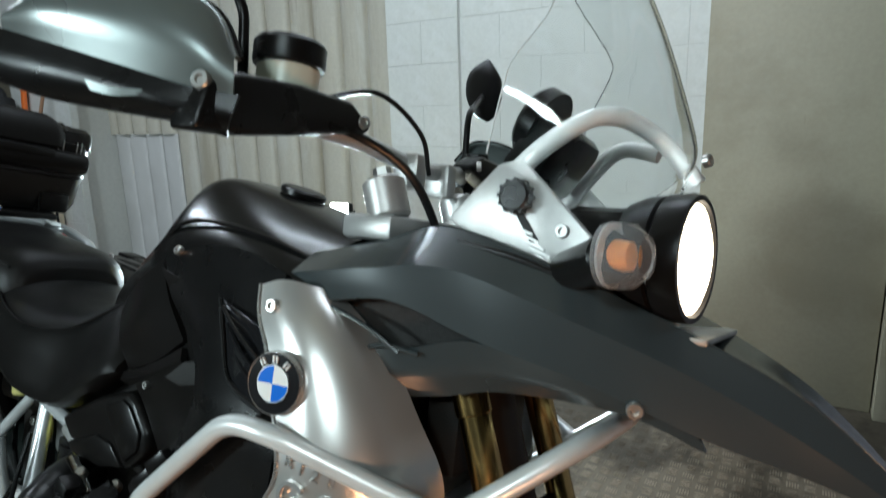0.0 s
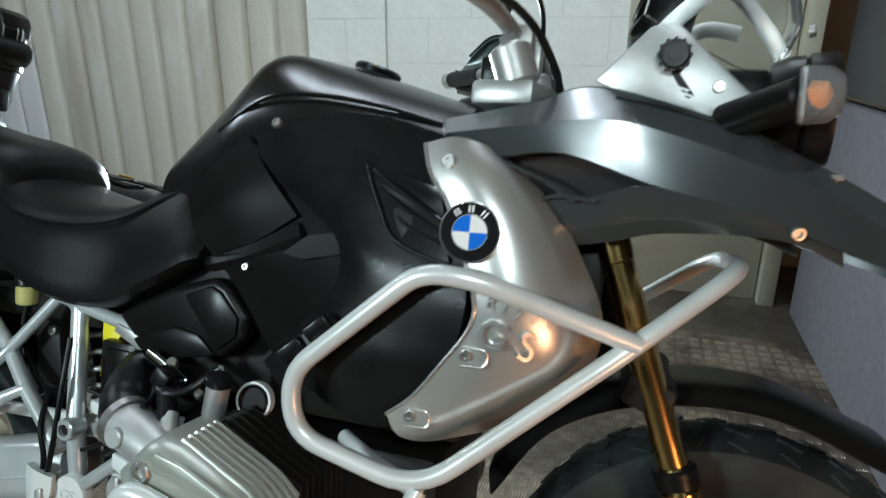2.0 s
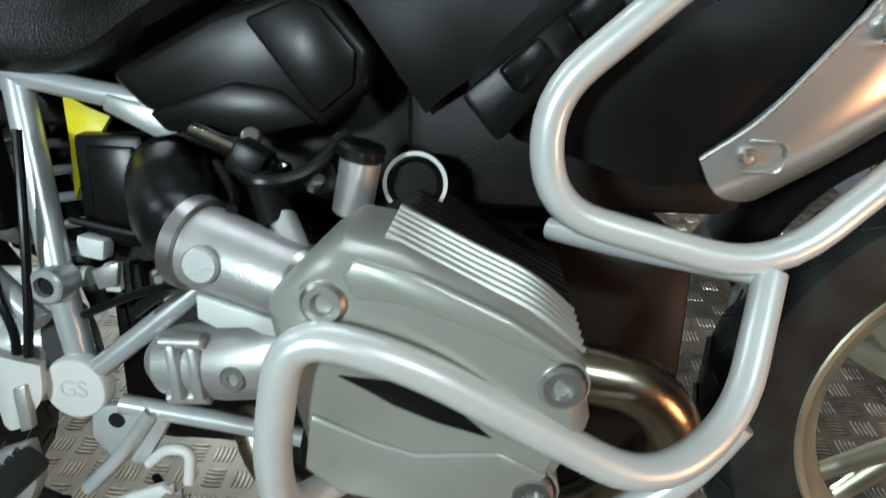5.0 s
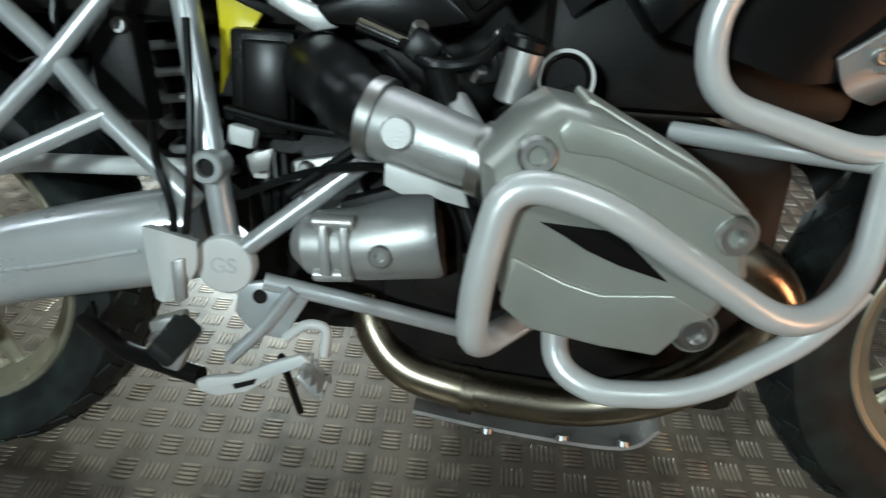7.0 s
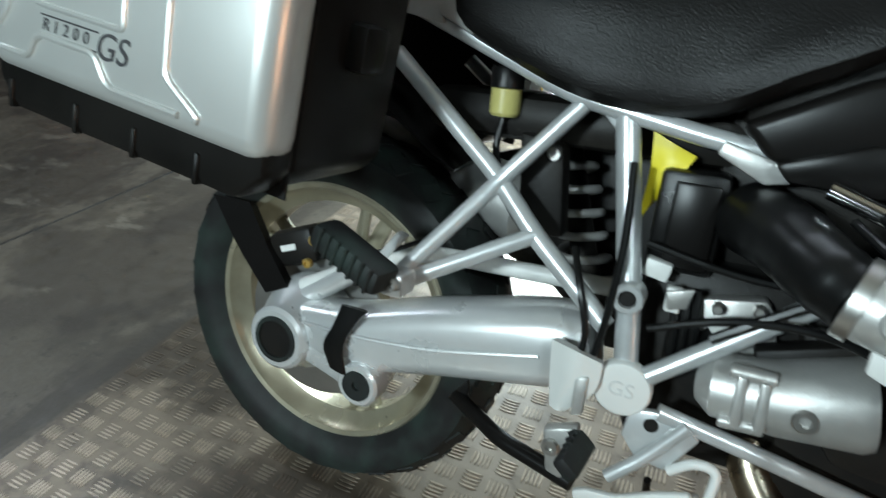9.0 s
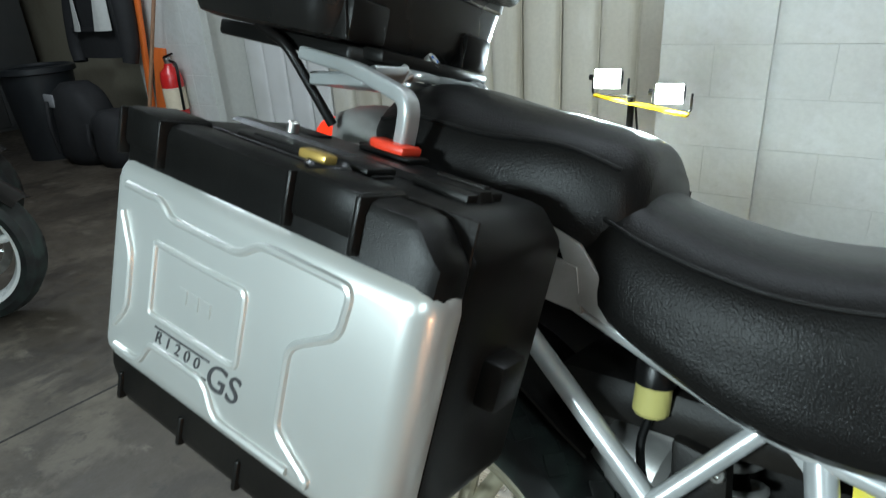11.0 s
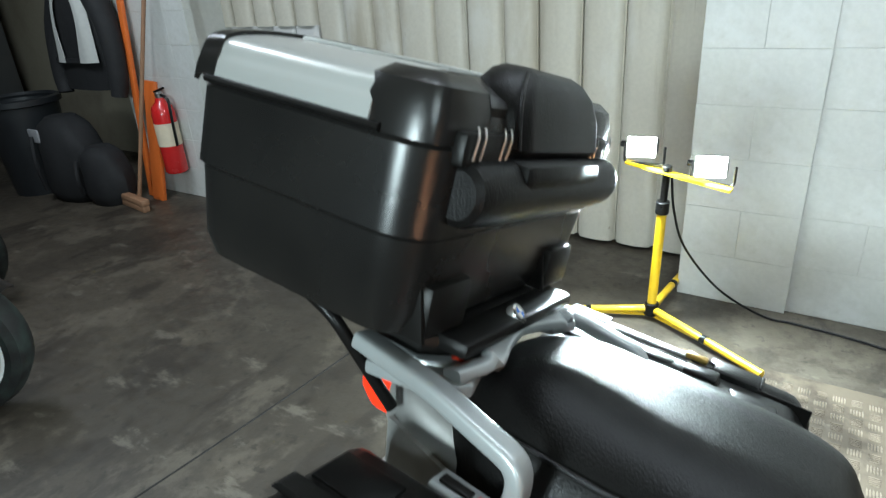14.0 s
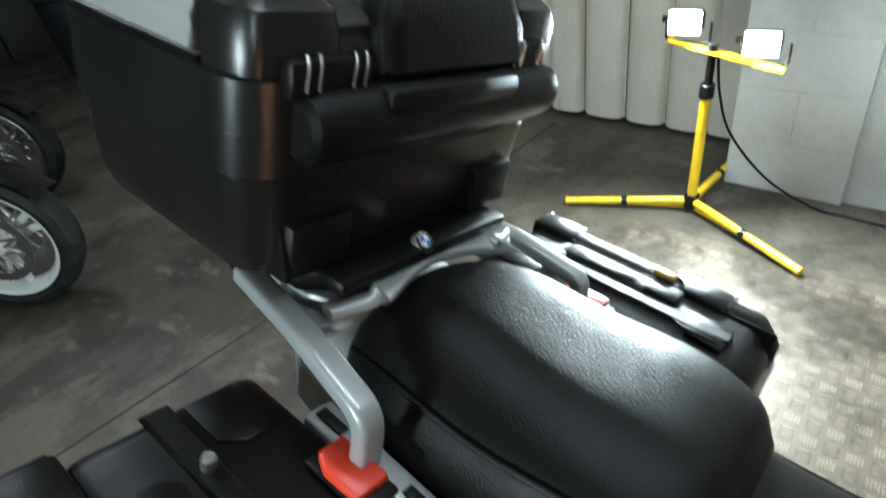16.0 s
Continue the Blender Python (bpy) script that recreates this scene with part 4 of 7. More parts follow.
part("drive_strut", tube([(0.0, -0.125, 0.385), (0.05, -0.12, 0.42), (0.09, -0.115, 0.45)], 0.016, 0.02), ARM, B)
part("strap", skin([oval((0.13, -0.187, 0.42), (0, 0.3, 1), 0.004, 0.022, 12), oval((0.115, -0.190, 0.39), (-0.3, 0, 1), 0.004, 0.02, 12), oval((0.10, -0.192, 0.355), (-0.2, 0, 1), 0.004, 0.018, 12), oval((0.108, -0.190, 0.315), (0.2, 0, 1), 0.004, 0.014, 12)]), HOSE, B, "black strap wrapped round the swingarm")

# mudguard stay and brake caliper at the back
part("mudguard_stay", sheet([[(-0.22, -0.10, 0.51), (-0.15, -0.12, 0.44), (-0.075, -0.135, 0.375)], [(-0.14, -0.10, 0.51), (-0.085, -0.12, 0.45), (-0.03, -0.135, 0.395)]], 0.018), PLASTIC_S, B, "black plastic mudguard stay")
part("rear_mudguard", sheet([[(-0.33, -0.09, 0.60), (-0.36, 0.0, 0.62), (-0.33, 0.09, 0.60)], [(-0.25, -0.09, 0.64), (-0.26, 0.0, 0.66), (-0.25, 0.09, 0.64)], [(0.02, -0.09, 0.72), (0.02, 0.0, 0.73), (0.02, 0.09, 0.72)], [(0.22, -0.09, 0.62), (0.22, 0.0, 0.63), (0.22, 0.09, 0.62)]], 0.004, inward=(0, 0, -1)), PLASTIC_S, B, "black inner rear mudguard")
cal = part("rear_caliper", box((-0.045, -0.085, 0.452), (0.09, 0.05, 0.06), 0.012, pose(0, 0, 0, 0, -20, 0)), ENGINE, B, "black rear brake caliper")
part("bar_mark", box((-0.05, -0.111, 0.452), (0.03, 0.001, 0.010), 0, pose(0, 0, 0, 0, -20, 0)), WHITEE, cal)
for x, z in ((0.0, 0.475), (-0.01, 0.435)):
    screw((x, -0.112, z), (0, -1, 0), 0.008, cal, "pin", BRASS)
part("brake_hose", hose([(0.0, -0.115, 0.48), (0.05, -0.13, 0.50), (0.12, -0.12, 0.485), (0.2, -0.11, 0.52)], 0.004, 8), HOSE, B)

# shock and things under the seat
sp = []
for i in range(131):
    t = i / 130
    c = Vector((0.345, -0.01, 0.70)).lerp(Vector((0.42, -0.02, 0.47)), t)
    sp.append(c + Vector((math.cos(t * 46) * 0.032, math.sin(t * 46) * 0.034, math.cos(t * 46) * 0.01)))
part("shock_spring", sweep(sp, 0.0062, 8), CAST, B, "grey coil spring of the rear shock")
part("shock_body", rod((0.34, -0.01, 0.72), (0.43, -0.02, 0.44), 0.019, 20, 0.003), ENGINE, B)
part("shock_reservoir", prism([(0.315, 0.69), (0.375, 0.68), (0.39, 0.56), (0.33, 0.56)], -0.115, -0.075, 0.008), ENGINE, B, "black box beside the shock")
screw((0.365, -0.117, 0.668), (0, -1, 0), 0.009, B)
part("silencer", rod((0.30, 0.06, 0.55), (-0.42, 0.18, 0.66), 0.06, 28, 0.012), CAST, B, "dull steel silencer on the far side")
part("fluid_reservoir", lathe([(0.017, 0), (0.02, 0.004), (0.02, 0.034), (0.017, 0.036)], pose(0.288, -0.105, 0.705), 24), mat("yellowish_fluid", (0.45, 0.40, 0.14), 0.3), B, "rear brake fluid reservoir with black cap")
part("reservoir_cap", lathe([(0.0225, 0), (0.0225, 0.022), (0.02, 0.026), (0, 0.026)], pose(0.288, -0.105, 0.741), 24), PLASTIC, B)
part("reservoir_hose", hose([(0.288, -0.105, 0.705), (0.285, -0.11, 0.66), (0.31, -0.12, 0.60), (0.36, -0.13, 0.55)], 0.005), HOSE, B)
part("yellow_cover", sheet([[(0.478, -0.115, 0.712), (0.505, -0.12, 0.70), (0.53, -0.12, 0.69)], [(0.482, -0.12, 0.66), (0.50, -0.125, 0.672), (0.52, -0.125, 0.672)], [(0.478, -0.118, 0.60), (0.487, -0.118, 0.62), (0.50, -0.118, 0.64)]], 0.006), YELLOW, B, "bright yellow plastic guard")
part("battery_box", box((0.535, -0.10, 0.615), (0.075, 0.08, 0.12), 0.008), PLASTIC, B, "black battery box")
part("box_lid", box((0.54, -0.143, 0.613), (0.05, 0.006, 0.10), 0.004), PLASTIC_S, B)
# Added dark mass, keeps the lit plate from showing through the bike.
part("inner_rear_frame", prism([(0.30, 0.70), (0.62, 0.70), (0.64, 0.50), (0.60, 0.33), (0.50, 0.31), (0.46, 0.42), (0.36, 0.50)], 0.03, 0.11, 0.02), ENGINE, B, "dark filler mass beyond the shock")
part("under_seat_tray", box((0.42, 0.0, 0.705), (0.5, 0.2, 0.06), 0.02), ENGINE, B, "black tray under the seat")
# Added dark block, shuts a bright gap between seat and airbox.
part("side_filler", box((0.71, 0, 0.80), (0.30, 0.27, 0.15), 0.03), ENGINE, B, "dark filler block under the tank")
# Added plate that darkens the gap where flood-lit floor would show.
part("rear_inner_guard", prism([(0.19, 0.62), (0.31, 0.66), (0.62, 0.66), (0.62, 0.34), (0.44, 0.33), (0.33, 0.42), (0.20, 0.47)], 0.112, 0.125, 0.004), ENGINE, B, "dark filler plate inside the far frame")
part("frame_plate", box((0.72, 0.0, 0.66), (0.34, 0.2, 0.2), 0.03), ENGINE, B, "dark inner frame and airbox")

# air intake, throttle body, injectors
part("intake_boot", sweep(catmull([(0.60, -0.14, 0.635), (0.63, -0.20, 0.632), (0.66, -0.25, 0.618), (0.69, -0.275, 0.605)], 6), [0.041 + 0.0007 * math.sin(i * 1.9) - 0.0005 * i for i in range(19)], 24), HOSE, B, "black ribbed rubber intake boot")
part("throttle_body", sweep([(0.685, -0.275, 0.606), (0.70, -0.281, 0.603), (0.76, -0.297, 0.588), (0.79, -0.305, 0.581)], [0.033, 0.034, 0.03, 0.027], 28), CAST, B, "cast aluminium throttle body")
for c, r in (((0.688, -0.276, 0.606), 0.0365), ((0.785, -0.304, 0.582), 0.031)):
    d = Vector((0.105, -0.03, -0.026)).normalized()
    part("hose_clamp", turned([(r, -0.007), (r + 0.002, -0.006), (r + 0.002, 0.006), (r, 0.007), (r - 0.004, 0.006), (r - 0.004, -0.006)], c, Vector(c) + d, 32, True), STEEL, B, "steel hose clamp")
part("throttle_disc", turned([(0.0145, -0.01), (0.0145, 0.006), (0.0125, 0.008), (0, 0.008)], (0.711, -0.316, 0.602), (0.708, -0.4, 0.604), 24), CAST, B, "cast round throttle disc")
part("throttle_bracket", prism([(0.70, 0.575), (0.77, 0.555), (0.775, 0.54), (0.75, 0.545), (0.74, 0.55), (0.715, 0.548), (0.70, 0.555)], -0.312, -0.303, 0.002), WHITEP, B)
part("injector", tube([(0.755, -0.265, 0.625), (0.775, -0.29, 0.60)], 0.012), CAST, B)
part("injector", tube([(0.735, -0.25, 0.655), (0.752, -0.268, 0.62)], 0.014), PLASTIC, B, "black fuel injector")
part("injector_plug", box((0.722, -0.24, 0.668), (0.03, 0.03, 0.028), 0.004, pose(0, 0, 0, 0, 30, 0)), PLASTIC, B)
part("oil_filler", rod((0.805, -0.235, 0.625), (0.815, -0.24, 0.675), 0.017, 20, 0.002), CAST, B)
part("filler_top", rod((0.813, -0.239, 0.672), (0.816, -0.24, 0.685), 0.021, 20, 0.003), PLASTIC, B)
part("oil_cap", turned([(0.024, -0.02), (0.024, 0.004), (0.022, 0.006), (0.019, 0.002), (0, 0.002)], (0.856, -0.212, 0.648), (0.866, -0.4, 0.67), 32), PLASTIC_S, B, "black round filler cap")
part("oil_cap_ring", turned([(0.028, -0.01), (0.028, 0.003), (0.0245, 0.003), (0.0245, -0.01)], (0.856, -0.212, 0.648), (0.866, -0.4, 0.67), 32, True), WHITEP, B)
part("fuel_rail", rod((0.655, -0.20, 0.685), (0.745, -0.22, 0.655), 0.009, 16), CHROME, B)
for i, p in enumerate(([(0.70, -0.22, 0.67), (0.73, -0.26, 0.655), (0.77, -0.25, 0.66), (0.80, -0.22, 0.69)], [(0.52, -0.19, 0.50), (0.60, -0.205, 0.535), (0.68, -0.24, 0.555), (0.74, -0.29, 0.55), (0.79, -0.30, 0.53)], [(0.42, -0.17, 0.57), (0.44, -0.20, 0.53), (0.455, -0.205, 0.48), (0.45, -0.205, 0.44)], [(0.47, -0.175, 0.68), (0.478, -0.195, 0.60), (0.476, -0.205, 0.52), (0.47, -0.21, 0.46)], [(0.77, -0.30, 0.55), (0.79, -0.325, 0.50), (0.785, -0.33, 0.45)], [(0.68, -0.21, 0.66), (0.71, -0.25, 0.64), (0.72, -0.28, 0.635)])):
    part("cable", hose(p, 0.0045 if i else 0.006), HOSE, B, "black wiring and hoses" if i == 0 else "")
part("clip_white", prism([(0.53, 0.545), (0.56, 0.555), (0.555, 0.53), (0.535, 0.525)], -0.185, -0.178, 0.002), CAST, B)
for i in range(4):
    part("gaiter_ring", turned([(0.03, -0.006), (0.036, 0), (0.03, 0.006), (0.02, 0)], (0.545 + i * 0.012, -0.13, 0.475), (0.7, -0.13, 0.475), 24, True), HOSE, B)

part("terminal_block", box((0.515, -0.150, 0.560), (0.030, 0.02, 0.022), 0.003, pose(0, 0, 0, 0, 10, 0)), WHITEP, B, "pale electrical connectors")
part("terminal_block", box((0.539, -0.160, 0.531), (0.018, 0.015, 0.030), 0.003), WHITEP, B)
part("cast_shelf", prism([(0.566, 0.535), (0.635, 0.549), (0.644, 0.536), (0.658, 0.489), (0.572, 0.460)], -0.15, -0.12, 0.005), CAST, B, "cast shelf over the gearbox")
for a, b in ((0.587, 0.531), (0.628, 0.538), (0.592, 0.491)):
    part("gearbox_bolt", rod((a, -0.165, b), (a, -0.15, b), 0.007, 8, 0.002), STEEL, B)
for i in range(3):
    part("breather_hose", hose([(0.538 + i * 0.012, -0.15 - i * 0.004, 0.545), (0.546 + i * 0.011, -0.165, 0.50), (0.548 + i * 0.010, -0.16, 0.455)], 0.0055, 8), HOSE, B, "black breather hose" if i == 0 else "")
for pts, r in (([(0.500, -0.160, 0.590), (0.562, -0.160, 0.578), (0.615, -0.160, 0.572), (0.665, -0.160, 0.572)], 0.0045), ([(0.585, -0.210, 0.513), (0.629, -0.210, 0.546), (0.661, -0.210, 0.569), (0.681, -0.210, 0.584)], 0.006), ([(0.741, -0.220, 0.542), (0.764, -0.220, 0.497), (0.771, -0.220, 0.447), (0.795, -0.220, 0.399)], 0.0035)):
    part("cable", hose(pts, r, 8), HOSE, B)
for at in ((0.788, -0.200, 0.673), (0.711, -0.210, 0.676), (0.744, -0.250, 0.626), (0.769, -0.220, 0.644)):
    part("injector_fitting", rod(at, Vector(at) + Vector((0.006, -0.012, 0.012)), 0.0085, 10, 0.002), STEEL, B, "small metal fitting")
part("wiring_clip", box((0.726, -0.230, 0.665), (0.03, 0.018, 0.022), 0.004, pose(0, 0, 0, 0, 35, 0)), PLASTIC_S, B)
part("wiring_clip", box((0.780, -0.220, 0.654), (0.024, 0.02, 0.03), 0.004, pose(0, 0, 0, 0, -15, 0)), PLASTIC_S, B)

# starter motor cover
sm = part("starter_cover", sweep([(0.585, -0.175, 0.448), (0.60, -0.178, 0.45), (0.66, -0.182, 0.456), (0.735, -0.184, 0.474), (0.745, -0.184, 0.476)], [0.022, 0.036, 0.042, 0.05, 0.047], 28), CAST, B, "cast aluminium starter cover")
part("starter_plug", turned([(0.013, -0.02), (0.013, 0.006), (0.011, 0.008), (0.006, 0.008), (0.005, 0.003), (0, 0.003)], (0.686, -0.222, 0.458), (0.686, -0.4, 0.458), 24), STEEL, sm)
for p in (((0.61, -0.212, 0.486), (0.655, -0.214, 0.488)), ((0.61, -0.208, 0.424), (0.655, -0.21, 0.428))):
    part("starter_lug", rod(p[0], p[1], 0.008, 16, 0.002), CAST, sm)
part("starter_rib", prism([(0.618, 0.486), (0.628, 0.486), (0.632, 0.428), (0.62, 0.428)], -0.224, -0.20, 0.003), CAST, sm)
part("starter_rib", prism([(0.64, 0.486), (0.65, 0.486), (0.655, 0.43), (0.643, 0.43)], -0.226, -0.20, 0.003), CAST, sm)
part("engine_plate", prism([(0.63, 0.50), (0.73, 0.535), (0.745, 0.50), (0.64, 0.47)], -0.18, -0.15, 0.005), ENGINE, B)
part("engine_plate", prism([(0.70, 0.43), (0.80, 0.46), (0.82, 0.38), (0.73, 0.39)], -0.175, -0.14, 0.006), ENGINE, B)

# rests, brake pedal, guards
part("rest_bracket", prism([(0.52, 0.40), (0.565, 0.408), (0.60, 0.385), (0.57, 0.335), (0.535, 0.34), (0.515, 0.365)], -0.20, -0.188, 0.003), FRAMEP, B, "silver footrest bracket plate")
part("bracket_hole", turned([(0.0085, 0), (0.0085, 0.0025), (0, 0.0025)], (0.546, -0.199, 0.388), (0.546, -0.3, 0.388), 20), ENGINE, B)
part("bracket_tube", tube([(0.585, -0.20, 0.40), (0.545, -0.205, 0.345), (0.51, -0.21, 0.31)], 0.008, 0.02), FRAMEP, B)
part("heel_guard", sheet([[(0.418, -0.205, 0.462), (0.45, -0.218, 0.462), (0.482, -0.212, 0.452)], [(0.422, -0.208, 0.42), (0.45, -0.22, 0.42), (0.478, -0.214, 0.415)], [(0.428, -0.208, 0.378), (0.438, -0.212, 0.376), (0.448, -0.21, 0.378)]], 0.012), WHITEP, B, "pale heel guard")
part("guard_arm", prism([(0.455, 0.43), (0.47, 0.435), (0.47, 0.385), (0.456, 0.38)], -0.222, -0.212, 0.003), CAST, B)
part("peg_hanger", prism([(0.43, 0.36), (0.47, 0.375), (0.475, 0.33), (0.46, 0.30), (0.44, 0.305)], -0.235, -0.215, 0.004), CAST, B, "cast footrest hanger")
screw((0.443, -0.236, 0.341), (0, -1, 0), 0.011, B)
rest = part("footrest", box((0.476, -0.262, 0.358), (0.030, 0.062, 0.020), 0.006, pose(0, 0, 0, 10, 40, 0)), RUBBER, B, "black rubber rider footrest")
for i in range(5):
    part("rest_rib", box((0.474, -0.242 - i * 0.011, 0.366 - i * 0.002), (0.026, 0.004, 0.012), 0.0012, pose(0, 0, 0, 10, 40, 0), 1), RUBBER, rest)
lev = part("brake_pedal", prism([(0.475, 0.285), (0.49, 0.292), (0.525, 0.297), (0.565, 0.318), (0.60, 0.332), (0.612, 0.322), (0.57, 0.302), (0.535, 0.277), (0.50, 0.268), (0.478, 0.272)], -0.226, -0.216, 0.003), WHITEP, B, "pale alloy rear brake pedal")
part("pedal_slot", prism([(0.52, 0.287), (0.548, 0.297), (0.545, 0.290), (0.522, 0.281)], -0.2275, -0.225, 0), ENGINE, lev)
part("pedal_tip", box((0.614, -0.235, 0.310), (0.034, 0.040, 0.007), 0.002, pose(0, 0, 0, 0, 48, 0)), CAST, lev, "toothed steel pedal tread")
for i in range(4):
    for q in (-1, 1):
        part("tread_tooth", prism([(0.604 + i * 0.007, 0.327 - i * 0.008), (0.611 + i * 0.007, 0.332 - i * 0.008), (0.611 + i * 0.007, 0.319 - i * 0.008)], -0.235 + q * 0.017 - 0.0025, -0.235 + q * 0.017 + 0.0025, 0), CAST, lev)
part("pedal_loop", tube([(0.575, -0.20, 0.338), (0.60, -0.205, 0.362), (0.625, -0.205, 0.36), (0.622, -0.21, 0.325)], 0.006, 0.015), WHITEP, lev)
part("side_stand_bar", tube([(0.27, -0.11, 0.288), (0.36, -0.17, 0.283), (0.47, -0.20, 0.277)], 0.0115, 0.02), PLASTIC_S, B, "black centre stand bar")
part("stand_hook", prism([(0.255, 0.28), (0.285, 0.32), (0.29, 0.30), (0.28, 0.275)], -0.115, -0.105, 0.003), PLASTIC_S, B)
part("prop_rod", rod((0.555, -0.16, 0.29), (0.56, -0.10, 0.17), 0.005, 10), PLASTIC_S, B)
pp = part("passenger_rest", box((0.185, -0.285, 0.535), (0.115, 0.045, 0.035), 0.01, pose(0, 0, 0, 0, 20, -10)), RUBBER, B, "black ribbed rubber passenger footrest")
for i in range(7):
    part("rest_rib", box((0.185, -0.308, 0.535), (0.005, 0.006, 0.034), 0.0015, pose(0, 0, 0, 0, 20, -10) @ pose((i - 3) * 0.014, 0, 0), 1), RUBBER, pp)
part("rest_joint", box((0.235, -0.262, 0.508), (0.03, 0.04, 0.03), 0.006), CAST, B)
screw((0.24, -0.285, 0.512), (0, -1, 0), 0.008, B)

# exhaust and belly plate
for s in (-1, 1):
    k = lambda *p: [(x, s * -y, z) for x, y, z in p]
    part("header_pipe", tube(k((0.985, -0.25, 0.50), (1.06, -0.25, 0.49), (1.10, -0.24, 0.43), (1.04, -0.19, 0.315), (0.93, -0.175, 0.265), (0.78, -0.165, 0.272), (0.70, -0.15, 0.285), (0.655, -0.12, 0.34), (0.66, -0.08, 0.40)), 0.0265, 0.06, 24), EXH, B, "heat-tinted steel exhaust header")
part("pipe_joint", turned([(0.029, -0.008), (0.029, 0.008), (0.025, 0.008), (0.025, -0.008)], (0.79, -0.166, 0.271), (1.0, -0.18, 0.26), 28, True), EXH, B)
part("belly_plate", sheet([[(0.72, -0.13, 0.205), (0.86, -0.13, 0.185), (1.0, -0.13, 0.178), (1.045, -0.13, 0.21)], [(0.72, 0.0, 0.19), (0.86, 0.0, 0.17), (1.0, 0.0, 0.165), (1.07, 0.0, 0.21)], [(0.72, 0.13, 0.205), (0.86, 0.13, 0.185), (1.0, 0.13, 0.178), (1.045, 0.13, 0.21)]], 0.005, inward=(0, 0, 1)), CAST, B, "worn aluminium belly plate")
for x in (0.82, 0.92, 1.0):
    screw((x, -0.128, 0.188), (0, -0.4, -1), 0.009, B)

# front end
axle = Vector((1.54, 0, 0.335))
for s in (-1, 1):
    top, low = Vector((1.315, s * 0.105, 0.97)), Vector((1.545, s * 0.105, 0.35))
    mid = top.lerp(low, 0.55)
    part("fork_tube", rod(top, mid, 0.021, 28), GOLD, B, "gold anodised fork tube")
    part("fork_step", rod(top.lerp(low, 0.12), top.lerp(low, 0.0), 0.0235, 28, 0.002), GOLD, B)
    part("fork_seal", rod(mid, mid.lerp(low, 0.10), 0.030, 28, 0.004), PLASTIC_S, B)
    part("fork_slider", rod(mid.lerp(low, 0.10), low, 0.027, 28, 0.003), GOLD, B)
    part("fork_foot", rod(low + Vector((0, -0.03, 0)), low + Vector((0, 0.03, 0)), 0.03, 24, 0.004), CAST, B)
part("fork_bridge", box((1.40, 0, 0.72), (0.07, 0.24, 0.05), 0.012, pose(0, 0, 0, 0, 20, 0)), ENGINE, B)
part("steering_head", rod((1.24, 0, 1.08), (1.36, 0, 0.75), 0.04, 24, 0.004), ENGINE, B)
part("front_mudguard", sheet([[(1.19, -0.075, 0.52), (1.27, -0.08, 0.635), (1.40, -0.085, 0.70), (1.56, -0.085, 0.71), (1.70, -0.08, 0.66)], [(1.18, -0.045, 0.55), (1.27, -0.045, 0.67), (1.40, -0.05, 0.725), (1.56, -0.05, 0.735), (1.71, -0.045, 0.685)], [(1.18, 0.045, 0.55), (1.27, 0.045, 0.67), (1.40, 0.05, 0.725), (1.56, 0.05, 0.735), (1.71, 0.045, 0.685)], [(1.19, 0.075, 0.52), (1.27, 0.08, 0.635), (1.40, 0.085, 0.70), (1.56, 0.085, 0.71), (1.70, 0.08, 0.66)]], 0.004, inward=(0, 0, -1)), PLASTIC_S, B, "black front mudguard")
part("oil_cooler", box((1.30, 0, 0.86), (0.05, 0.22, 0.10), 0.008), ENGINE, B)
# Plain dark block added to close a bright gap above the engine.
part("engine_bay", box((1.0, 0.0, 0.69), (0.32, 0.32, 0.15), 0.02), ENGINE, B, "dark filler block above the engine")
part("inner_shroud", box((1.14, 0.0, 0.84), (0.22, 0.34, 0.24), 0.03), ENGINE, B, "dark inner fairing and oil cooler shroud")
part("front_spar", box((1.30, 0.0, 1.0), (0.20, 0.16, 0.10), 0.02), ENGINE, B)

# headlight
hl = part("headlight_body", turned([(0.03, 0), (0.058, 0.01), (0.066, 0.03), (0.067, 0.045), (0.063, 0.048), (0.069, 0.052), (0.071, 0.075), (0.069, 0.082), (0.063, 0.082), (0.062, 0.07), (0, 0.07)], (1.50, -0.080, 1.113), (1.6, -0.096, 1.113), 40), PLASTIC_S, B, "black round headlight housing")
part("headlight_lens", turned([(0.0615, 0.071), (0.060, 0.078), (0.045, 0.084), (0.02, 0.087), (0, 0.0875)], (1.50, -0.080, 1.113), (1.6, -0.096, 1.113), 40), HEADGLOW, hl, "lit warm white headlight lens")
part("headlight_body", turned([(0.03, 0), (0.045, 0.01), (0.05, 0.07), (0.045, 0.075), (0.04, 0.065), (0, 0.065)], (1.49, 0.07, 1.12), (1.6, 0.07, 1.12), 32), PLASTIC_S, B)
part("lamp_shelf", prism([(1.545, -0.12), (1.60, -0.11), (1.61, 0.11), (1.545, 0.12)], 1.024, 1.031, 0.002, axis="z"), CAST, B, "pale plate under the headlight")
part("lamp_carrier", box((1.47, 0, 1.12), (0.10, 0.20, 0.09), 0.02), PLASTIC_S, B)

